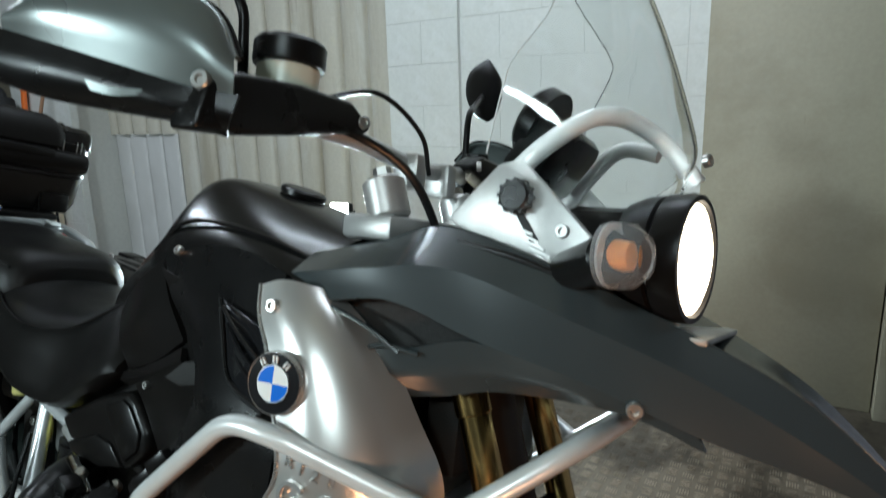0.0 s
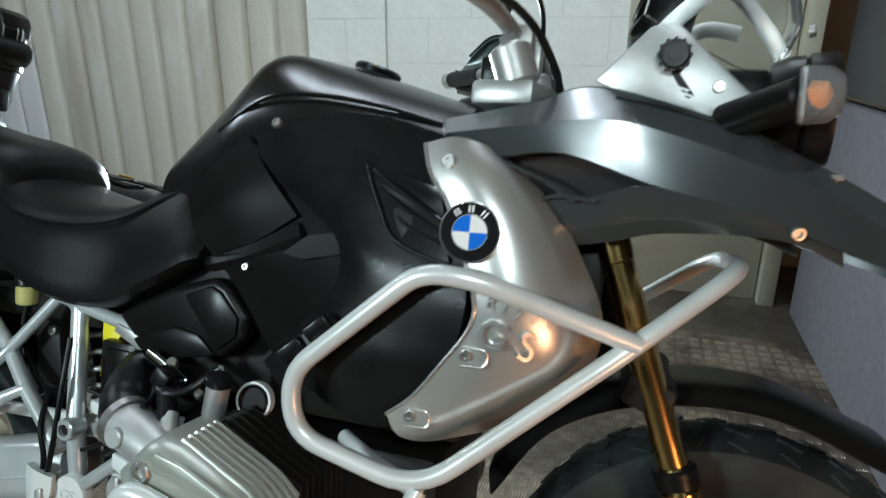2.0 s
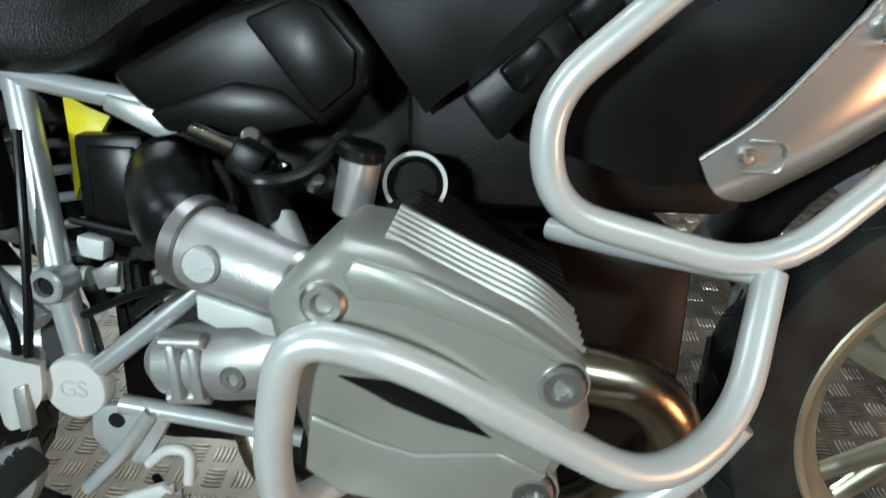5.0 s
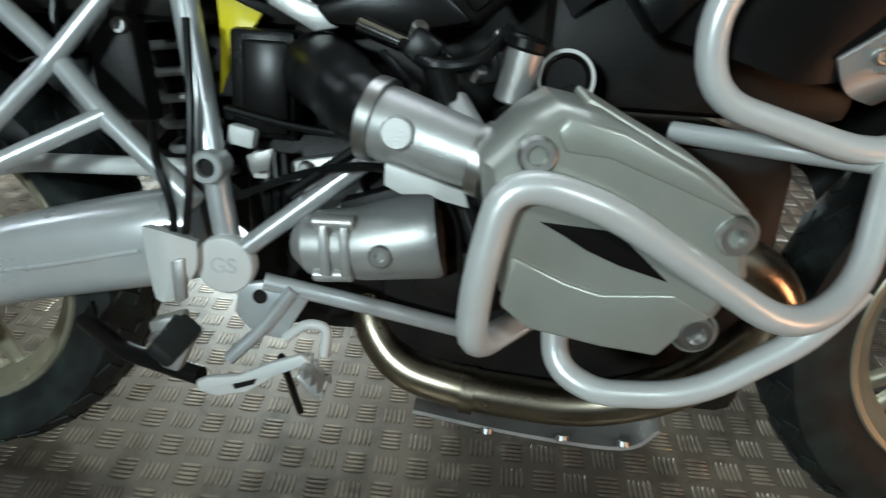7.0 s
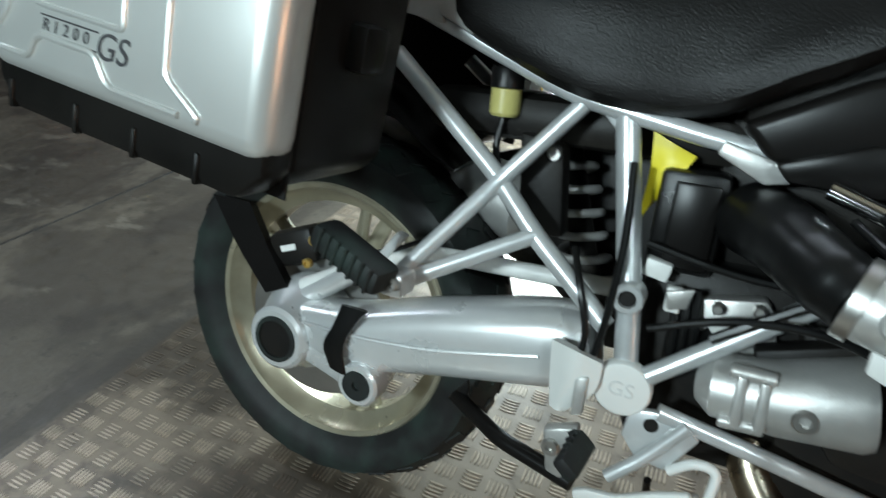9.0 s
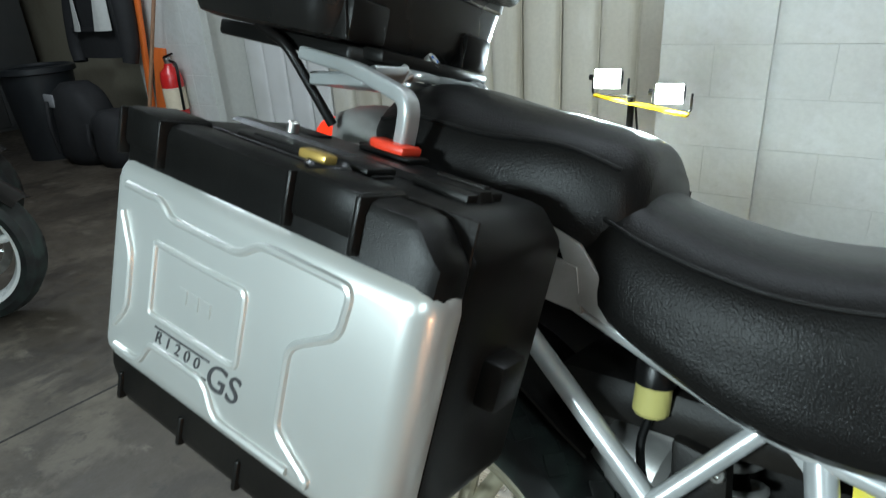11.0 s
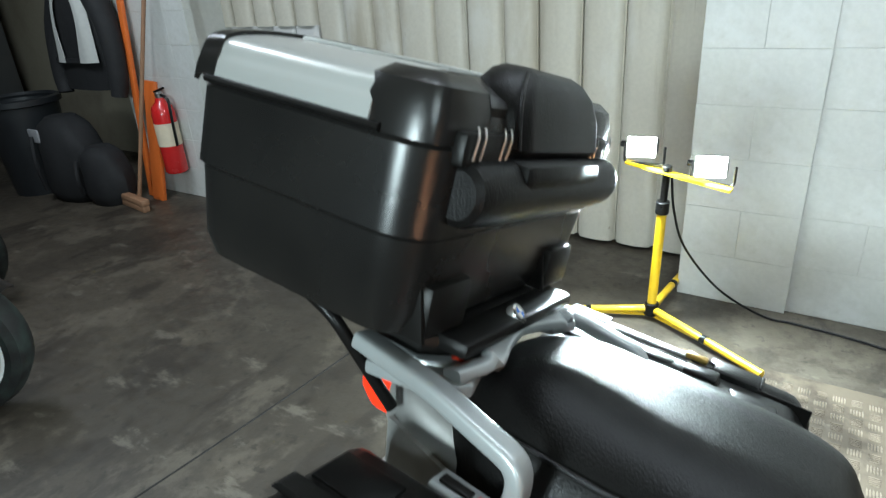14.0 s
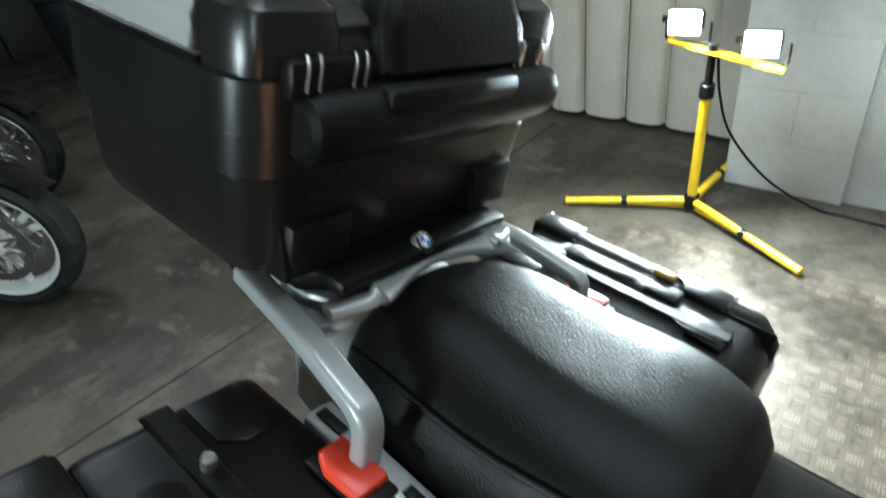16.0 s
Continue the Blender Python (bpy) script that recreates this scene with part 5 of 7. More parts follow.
# screen and its bracket
half = [[(1.345, -0.15, 1.215), (1.485, -0.105, 1.155), (1.545, 0.0, 1.215)], [(1.36, -0.155, 1.29), (1.485, -0.105, 1.25), (1.555, 0.0, 1.25)], [(1.367, -0.15, 1.325), (1.467, -0.10, 1.31), (1.528, 0.0, 1.335)], [(1.40, -0.135, 1.385), (1.445, -0.085, 1.39), (1.505, 0.0, 1.395)], [(1.395, -0.135, 1.42), (1.43, -0.085, 1.435), (1.485, 0.0, 1.44)], [(1.33, -0.15, 1.515), (1.39, -0.095, 1.54), (1.435, 0.0, 1.55)], [(1.27, -0.16, 1.62), (1.34, -0.10, 1.65), (1.385, 0.0, 1.66)]]
scr = part("windscreen", sheet([r + [(x, -y, z) for x, y, z in r[-2::-1]] for r in half], 0.0035, k=5, inward=(-1, 0, 0)), SCREEN, B, "clear plastic windscreen")
rim = part("screen_rim", hose([r[0] for r in half], 0.0011, 6), SCREENRIM, scr, "pale cut edge of the screen")
rim.visible_shadow = False
scr.visible_shadow = False
for s in (-1, 1):
    part("screen_bracket", prism([(1.29, 1.135), (1.355, 1.205), (1.385, 1.212), (1.50, 1.105), (1.495, 1.08), (1.34, 1.112)], s * 0.125, s * 0.135, 0.004), CAST, B, "cast silver screen bracket")
    kn = part("screen_knob", turned([(0.016, 0), (0.019, 0.003), (0.019, 0.016), (0.016, 0.019), (0, 0.019)], (1.386, s * 0.135, 1.166), (1.386, s * 0.3, 1.166), 24), PLASTIC, B, "black knurled screen knob")
    for i in range(12):
        a = i * math.pi / 6
        part("grip", rod((1.386 + 0.019 * math.cos(a), s * 0.137, 1.166 + 0.019 * math.sin(a)), (1.386 + 0.019 * math.cos(a), s * 0.152, 1.166 + 0.019 * math.sin(a)), 0.0025, 6), PLASTIC, kn)
    part("bracket_slot", prism([(1.385, 1.145), (1.392, 1.15), (1.415, 1.118), (1.407, 1.112)], s * 0.1345, s * 0.1362, 0), ENGINE, B)
    for i in range(5):
        part("scale_rib", box((1.395 + i * 0.008, s * 0.136, 1.128 - i * 0.008), (0.028, 0.002, 0.0025), 0, pose(0, 0, 0, 0, 20, 0)), CAST, B)
    screw((1.443, s * 0.136, 1.13), (0, s, 0), 0.008, B)
    screw((1.462, s * 0.136, 1.105), (0, s, 0), 0.008, B)
    stem = part("indicator", rod((1.45, s * 0.13, 1.085), (1.525, s * 0.225, 1.106), 0.023, 20, 0.008), PLASTIC_S, B, "front indicator with clear lens")
    part("indicator_lens", turned([(0.030, 0), (0.032, 0.008), (0.030, 0.03), (0.02, 0.042), (0, 0.046)], (1.515, s * 0.215, 1.106), (1.62, s * 0.235, 1.109), 28), LENS, stem)
    part("reflector", turned([(0.0285, 0.006), (0.027, 0.003), (0.012, 0.001), (0, 0.001)], (1.5155, s * 0.215, 1.106), (1.62, s * 0.235, 1.109), 28), WHITEE, stem, "bright reflector")
    part("indicator_bulb", turned([(0.010, 0.002), (0.014, 0.010), (0.012, 0.024), (0, 0.030)], (1.517, s * 0.215, 1.106), (1.62, s * 0.235, 1.109), 20), ORANGEB, stem)
    part("edge_strip", tube([(1.32, s * 0.152, 1.108), (1.40, s * 0.155, 1.095), (1.47, s * 0.153, 1.075)], 0.004, 0.02), PLASTIC_S, B)
part("screen_hoop", tube([(1.33, -0.115, 1.15), (1.385, -0.10, 1.225), (1.435, -0.06, 1.278), (1.465, -0.01, 1.29), (1.51, 0.05, 1.265), (1.55, 0.06, 1.215)], 0.012, 0.03), TUBE, B, "silver tubular screen hoop")
part("screen_hoop", tube([(1.33, 0.115, 1.15), (1.385, 0.115, 1.225), (1.43, 0.11, 1.275), (1.49, 0.10, 1.26)], 0.012, 0.03), TUBE, B)
ins = part("instrument_pod", box((1.37, 0.0, 1.235), (0.06, 0.15, 0.10), 0.018, pose(0, 0, 0, 0, 35, 0)), PLASTIC, B, "black instrument pod")
part("dial_hood", turned([(0.05, 0), (0.05, 0.02), (0.045, 0.026), (0.04, 0.02), (0, 0.02)], (1.372, -0.03, 1.27), (1.30, -0.03, 1.31), 28), PLASTIC_S, ins)
part("dial_hood", turned([(0.04, 0), (0.04, 0.02), (0.036, 0.026), (0.032, 0.02), (0, 0.02)], (1.365, 0.05, 1.24), (1.30, 0.05, 1.28), 28), PLASTIC_S, ins)
screw((1.568, -0.004, 1.235), (1, -0.3, 0.2), 0.008, B)

# handlebar
part("handlebar", tube([(0.90, -0.475, 1.255), (1.03, -0.36, 1.25), (1.14, -0.15, 1.235), (1.165, -0.05, 1.215), (1.165, 0.05, 1.215), (1.14, 0.15, 1.235), (1.03, 0.36, 1.25), (0.90, 0.475, 1.255)], 0.0125, 0.05), CAST, B, "silver tapered handlebar")
for s in (-1, 1):
    part("grip", rod((0.905, s * 0.472, 1.2555), (1.0, s * 0.387, 1.251), 0.018, 20, 0.003), RUBBER, B)
    part("bar_end", rod((0.892, s * 0.484, 1.256), (0.912, s * 0.466, 1.256), 0.019, 24, 0.003), CAST, B)
    part("bar_clamp", box((1.168, s * 0.045, 1.205), (0.045, 0.03, 0.055), 0.008), CAST, B)
    part("fork_cap", rod((1.185, s * 0.105, 1.13), (1.165, s * 0.105, 1.185), 0.03, 24, 0.005), CAST, B)
    part("fork_nut", rod((1.167, s * 0.105, 1.183), (1.161, s * 0.105, 1.20), 0.013, 6), STEEL, B)
    part("switch_box", box((1.045, s * 0.325, 1.245), (0.05, 0.05, 0.06), 0.01), PLASTIC, B)
part("top_yoke", prism([(1.12, -0.13), (1.21, -0.14), (1.24, -0.05), (1.24, 0.05), (1.21, 0.14), (1.12, 0.13), (1.13, 0), ], 1.10, 1.135, 0.008, axis="z"), CAST, B, "cast silver top yoke")
GUARDP = mat("guard_grey", (0.125, 0.145, 0.14), 0.3, metal=0.45, var=0.06, bump=0.05, dirt=(0.16, 0.16, 0.15), dirt_amt=0.3, dirt_scale=9)
for s in (-1, 1):
    f = (lambda r: r) if s < 0 else flip
    hg = part("hand_guard", sheet(f([
        [(0.929, -0.482, 1.280), (0.99, -0.468, 1.262), (1.09, -0.432, 1.239), (1.147, -0.405, 1.225), (1.180, -0.385, 1.222)],
        [(0.935, -0.486, 1.294), (0.995, -0.478, 1.302), (1.09, -0.445, 1.295), (1.15, -0.415, 1.272), (1.182, -0.388, 1.245)],
        [(0.947, -0.474, 1.308), (1.0, -0.460, 1.344), (1.095, -0.422, 1.333), (1.15, -0.397, 1.309), (1.177, -0.385, 1.264)],
        [(0.955, -0.452, 1.308), (1.005, -0.435, 1.346), (1.095, -0.40, 1.336), (1.145, -0.38, 1.312), (1.170, -0.37, 1.266)]]), 0.004, k=5, inward=(0, -s, 0)), GUARDP, B, "grey hand guard shell")
    part("guard_rim", hose([(0.952, s * 0.455, 1.309), (1.003, s * 0.437, 1.347), (1.05, s * 0.421, 1.346), (1.095, s * 0.402, 1.337), (1.145, s * 0.382, 1.313), (1.171, s * 0.371, 1.267)], 0.003, 8), PLASTIC_S, hg, "black rim of the hand guard")
    part("guard_base", sheet(f([
        [(0.912, -0.488, 1.284), (0.99, -0.471, 1.266), (1.09, -0.435, 1.242), (1.15, -0.407, 1.228), (1.186, -0.383, 1.226)],
        [(0.910, -0.493, 1.252), (0.985, -0.474, 1.235), (1.08, -0.440, 1.218), (1.135, -0.414, 1.206), (1.178, -0.385, 1.20)],
        [(0.922, -0.475, 1.225), (0.98, -0.455, 1.212), (1.07, -0.42, 1.202), (1.125, -0.395, 1.196), (1.16, -0.37, 1.187)],
        [(0.93, -0.44, 1.228), (0.98, -0.42, 1.216), (1.06, -0.39, 1.207), (1.11, -0.37, 1.203), (1.14, -0.35, 1.198)]]), 0.006, k=5, inward=(0, -s, 0)), PLASTIC, hg, "black hand guard base")
    part("guard_slot", sheet(f([[(1.045, -0.4555, 1.228), (1.075, -0.4445, 1.222), (1.105, -0.4315, 1.222)], [(1.05, -0.4515, 1.218), (1.075, -0.4425, 1.214), (1.10, -0.4325, 1.216)]]), 0.003, inward=(0, -s, 0)), GUARDP, hg, "grey metal seen in the guard slot")
    part("guard_arm", prism([(s * -y, z) for y, z in ((-0.417, 1.186), (-0.347, 1.194), (-0.268, 1.211), (-0.153, 1.238), (-0.142, 1.248), (-0.187, 1.272), (-0.278, 1.268), (-0.365, 1.256), (-0.405, 1.238))], 1.125, 1.168, 0.009, 3, axis="x"), PLASTIC, B, "dark hand guard arm")
    screw((1.158, s * 0.406, 1.236), (0.4, s, 0.1), 0.010, hg)
    screw((1.170, s * 0.166, 1.25), (1, s * 0.5, 0.1), 0.0085, B)
    mr = part("mirror_stem", tube([(1.075, s * 0.285, 1.26), (1.068, s * 0.29, 1.375), (1.02, s * 0.43, 1.45)], 0.0065, 0.03), PLASTIC_S, B, "black mirror stem")
    part("mirror_head", sweep(catmull([(1.03, s * 0.45, 1.40), (1.01, s * 0.46, 1.45), (1.0, s * 0.475, 1.505), (0.997, s * 0.485, 1.555)], 6), [0.004, 0.018, 0.026, 0.031, 0.035, 0.038, 0.041, 0.043, 0.044, 0.044, 0.044, 0.043, 0.041, 0.039, 0.034, 0.028, 0.021, 0.013, 0.004], 16, flat=0.40), PLASTIC_S, mr, "black mirror shell")
res = part("brake_reservoir", lathe([(0.034, 0), (0.038, 0.004), (0.038, 0.04), (0.034, 0.042)], pose(1.118, -0.255, 1.255), 28), MILK, B, "milky brake fluid reservoir with black cap")
part("cap", lathe([(0.043, 0), (0.044, 0.004), (0.044, 0.026), (0.04, 0.031), (0, 0.031)], pose(1.118, -0.255, 1.297), 28), PLASTIC, res)
part("reservoir", lathe([(0.022, 0), (0.022, 0.03), (0.0, 0.032)], pose(1.12, 0.25, 1.255), 24), PLASTIC, B)
part("brake_line", hose([(1.10, -0.22, 1.25), (1.17, -0.17, 1.23), (1.215, -0.11, 1.19), (1.245, -0.07, 1.11), (1.25, -0.05, 1.04)], 0.006), HOSE, B)
part("clutch_line", hose([(1.13, -0.20, 1.275), (1.17, -0.14, 1.295), (1.20, -0.075, 1.255), (1.205, -0.05, 1.20)], 0.0035), HOSE, B)
part("fuel_cap", lathe([(0.04, 0), (0.04, 0.008), (0.035, 0.012), (0, 0.012)], pose(0.92, 0, 1.165, 0, 15, 0), 28), PLASTIC_S, B)
part("ignition_surround", body([[1.08, (0, 1.125), (0.04, 1.12), (0.05, 1.09), (0, 1.08)], [1.12, (0, 1.135), (0.05, 1.125), (0.06, 1.09), (0, 1.08)], [1.16, (0, 1.12), (0.04, 1.11), (0.05, 1.08), (0, 1.07)]]), PLASTIC, B)

# screws, vents and lettering on the fairings
screw((1.136, -0.2585, 1.008), (0.05, -1, 0.1), 0.0085, B)
screw((1.545, -0.157, 0.955), (0.2, -1, -0.2), 0.009, B)
screw((0.846, -0.180, 1.054), (-0.1, -1, 0.5), 0.0075, B)
screw((0.813, -0.1875, 0.839), (0, -1, 0.1), 0.0058, B)
for x, y, z in ((1.181, -0.2765, 0.778), (1.111, -0.2590, 0.686)):
    screw((x, y, z), (0.1, -1, -0.1), 0.0065, B)
    part("screw_slot", tube([(x - 0.004, y - 0.0035, z - 0.011), (x + 0.024, y + 0.0005, z - 0.012), (x + 0.028, y + 0.0015, z), (x + 0.024, y + 0.0005, z + 0.010), (x - 0.002, y - 0.003, z + 0.011)], 0.0018, 0.008, 8), EMBOSS, B)


def on_cover(x, z, tilt):
    """A place on the curved side cover, facing out."""
    u = (x - 1.24) / 0.0545
    y = -0.274 + 0.0215 * u + 0.0165 * u * u
    turn = math.degrees(math.atan2(0.0215 + 0.033 * u, 0.0545))
    return Matrix.Translation((x, y, z)) @ pose(0, 0, 0, 90, 0, turn) @ pose(0, 0, 0, 0, 0, tilt)


for q, ch in enumerate("R1200"):
    letters("side_letters", ch, 0.0195, on_cover(1.208 + q * 0.0165, 0.845 - q * 0.0048, -14), EMBOSS, B, 0.0022, "embossed silver letters" if q == 0 else "")
letters("side_letters", "G", 0.050, on_cover(1.212, 0.806, -12), EMBOSS, B, 0.0026)
letters("side_letters", "S", 0.050, on_cover(1.252, 0.796, -12), EMBOSS, B, 0.0026)
for i in range(2):
    x, z = 0.943 + i * 0.042, 0.748 + i * 0.037
    part("vent_louvre", box((x, -0.266 - 0.012 * i, z), (0.036, 0.016, 0.021), 0.003, pose(0, 0, 0, 0, -42, 14)), PLASTIC_S, B, "black louvred vent")
part("louvre_frame", prism([(0.895, 0.725), (0.99, 0.805), (1.01, 0.79), (0.965, 0.735), (0.925, 0.69)], -0.262, -0.215, 0.006), PLASTIC, B)
part("intake_scoop", sheet([[(1.02, -0.236, 1.0), (1.07, -0.250, 0.99), (1.125, -0.256, 0.975)], [(1.04, -0.242, 0.965), (1.085, -0.248, 0.955), (1.135, -0.258, 0.945)], [(1.07, -0.256, 0.91), (1.10, -0.262, 0.895), (1.15, -0.270, 0.885)]], 0.004), BLACKE, B, "glossy black scoop beside the badge")
for i in range(3):
    part("scoop_rib", hose([(1.03 + i * 0.012, -0.241, 0.992 - i * 0.022), (1.08 + i * 0.008, -0.256, 0.965 - i * 0.022), (1.135, -0.263, 0.935 - i * 0.014)], 0.003, 8), BLACKE, B)
part("scoop_lip", hose([(1.018, -0.236, 1.002), (1.04, -0.245, 0.955), (1.075, -0.258, 0.905), (1.15, -0.270, 0.882)], 0.0035, 8), PLASTIC, B)
part("duct_opening", prism([(0.885, 0.868), (0.925, 0.898), (0.968, 0.905), (0.985, 0.898), (0.992, 0.885), (0.975, 0.874), (0.92, 0.862)], -0.2125, -0.195, 0.003), DUCTNET, B, "meshed duct opening")
ab = part("airbox_cover", prism([(0.566, 0.734), (0.667, 0.788), (0.751, 0.815), (0.775, 0.804), (0.814, 0.760), (0.811, 0.726), (0.767, 0.689), (0.69, 0.692), (0.60, 0.70)], -0.178, -0.145, 0.011, 3), PLASTIC_S, B, "faceted black airbox cover")
part("cover_facet", prism([(0.70, 0.782), (0.748, 0.802), (0.768, 0.794), (0.800, 0.757), (0.797, 0.728), (0.765, 0.702), (0.742, 0.728)], -0.1835, -0.175, 0.005, 2), PLASTIC_S, ab)
part("cover_step", prism([(0.605, 0.700), (0.685, 0.730), (0.729, 0.724), (0.764, 0.694), (0.70, 0.680), (0.62, 0.683)], -0.184, -0.15, 0.005, 2), PLASTIC_S, ab)
part("rail_cover", prism([(0.555, 0.715), (0.61, 0.70), (0.625, 0.68), (0.60, 0.675), (0.55, 0.70)], -0.165, -0.155, 0.003), CAST, B)
part("rear_side_plate", prism([(0.165, 0.90), (0.20, 0.885), (0.268, 0.805), (0.25, 0.80), (0.205, 0.82)], -0.152, -0.145, 0.002), CAST, B, "silver plate beneath the seat")
part("tail_side", sheet([[(-0.20, -0.12, 0.97), (-0.05, -0.145, 0.925), (0.10, -0.155, 0.885), (0.20, -0.155, 0.86)], [(-0.20, -0.12, 0.90), (-0.05, -0.14, 0.86), (0.10, -0.15, 0.83), (0.21, -0.15, 0.81)]], 0.006), CAST, B, "silver tail side panel")
part("tail_side", sheet(flip([[(-0.20, -0.12, 0.97), (-0.05, -0.145, 0.925), (0.10, -0.155, 0.885), (0.20, -0.155, 0.86)], [(-0.20, -0.12, 0.90), (-0.05, -0.14, 0.86), (0.10, -0.15, 0.83), (0.21, -0.15, 0.81)]]), 0.006, inward=(0, -1, 0)), CAST, B)

# luggage rack and tail
def bar(path, w, h, reach=0.02, k=5):
    """A cast bar of rounded rectangular section, w across and h high."""
    q = bent(path, reach, k)
    rings = []
    for i, p in enumerate(q):
        d = (q[min(i + 1, len(q) - 1)] - q[max(i - 1, 0)]).normalized()
        side = Vector((0, 1, 0)) - d * d.y
        side.normalize()
        up = d.cross(side)
        rings.append([p + side * w / 2 * math.copysign(abs(math.cos(a)) ** 0.45, math.cos(a)) + up * h / 2 * math.copysign(abs(math.sin(a)) ** 0.45, math.sin(a)) for a in (2 * math.pi * (n + 0.5) / 20 for n in range(20))])
    return stack(rings)


def stack(rings):
    bm = bmesh.new()
    v = [[bm.verts.new(p) for p in r] for r in rings]
    for a, b in zip(v, v[1:]):
        for j in range(len(a)):
            bm.faces.new((a[j], a[(j + 1) % len(a)], b[(j + 1) % len(a)], b[j]))
    bm.faces.new(v[0])
    bm.faces.new(v[-1])
    return bm


for s, q, dz in ((-1, 1.0, 0.0), (1, 0.87, -0.012)):
    y = s * q
    part("grab_rail", bar([(-0.20, y * 0.172, 1.075 + dz), (-0.10, y * 0.187, 1.056 + dz), (-0.004, y * 0.199, 1.022 + dz), (-0.008, y * 0.196, 0.985 + dz), (-0.022, y * 0.19, 0.945 + dz)], 0.027, 0.018, 0.022), GREYP, B, "grey cast grab rail")
    part("rail_web", prism([(-0.20, y * 0.168), (-0.10, y * 0.172), (-0.085, y * 0.145), (-0.10, y * 0.10), (-0.18, y * 0.10)], 1.036, 1.052, 0.004, axis="z"), GREYP, B)
    part("rail_step", bar([(-0.105, y * 0.152, 1.056), (-0.088, y * 0.100, 1.060), (-0.105, y * 0.055, 1.063), (-0.115, 0, 1.064)], 0.026, 0.014, 0.02), GREYP, B, "grey cast rim of the rack")
    part("rail_foot", bar([(-0.10, y * 0.172, 0.955), (-0.02, y * 0.176, 0.940), (0.08, y * 0.176, 0.915)], 0.034, 0.022, 0.02), GREYP, B)
    for x, z in ((-0.075, 0.963), (0.035, 0.938)):
        part("foot_slot", box((x, y * 0.176, z), (0.034, 0.012, 0.004), 0.001, pose(0, 0, 0, 0, 13, 0)), ENGINE, B)
part("rack_plate", prism([(-0.24, -0.13), (-0.15, -0.14), (-0.115, -0.125), (-0.105, -0.085), (-0.125, -0.04), (-0.128, 0.0), (-0.125, 0.04), (-0.105, 0.085), (-0.115, 0.125), (-0.15, 0.14), (-0.24, 0.13)], 1.042, 1.058, 0.005, axis="z"), GREYP, B, "grey luggage rack plate")
part("lock_button", lathe([(0.0075, 0), (0.0075, 0.006), (0.005, 0.008), (0, 0.008)], pose(-0.122, -0.112, 1.056), 16), REDP, B, "orange-red lock marker")
part("key_slot", box((-0.105, -0.118, 1.055), (0.020, 0.012, 0.01), 0.003), ENGINE, B)
tl = part("tail_light", body([[-0.282, (0, 0.988), (0.055, 0.984), (0.066, 0.97), (0.055, 0.956), (0, 0.95)], [-0.25, (0, 1.0), (0.076, 0.995), (0.088, 0.972), (0.076, 0.95), (0, 0.94)], [-0.215, (0, 1.005), (0.084, 0.997), (0.097, 0.972), (0.084, 0.95), (0, 0.94)]]), REDLENS, B, "lit red tail light")
part("tail_shell", body([[-0.216, (0, 1.015), (0.085, 1.005), (0.10, 0.975), (0.09, 0.945), (0, 0.93)], [-0.17, (0, 1.02), (0.095, 1.01), (0.12, 0.97), (0.10, 0.92), (0, 0.90)], [-0.08, (0, 0.99), (0.10, 0.98), (0.13, 0.95), (0.11, 0.90), (0, 0.88)]]), CAST, B, "silver tail housing")

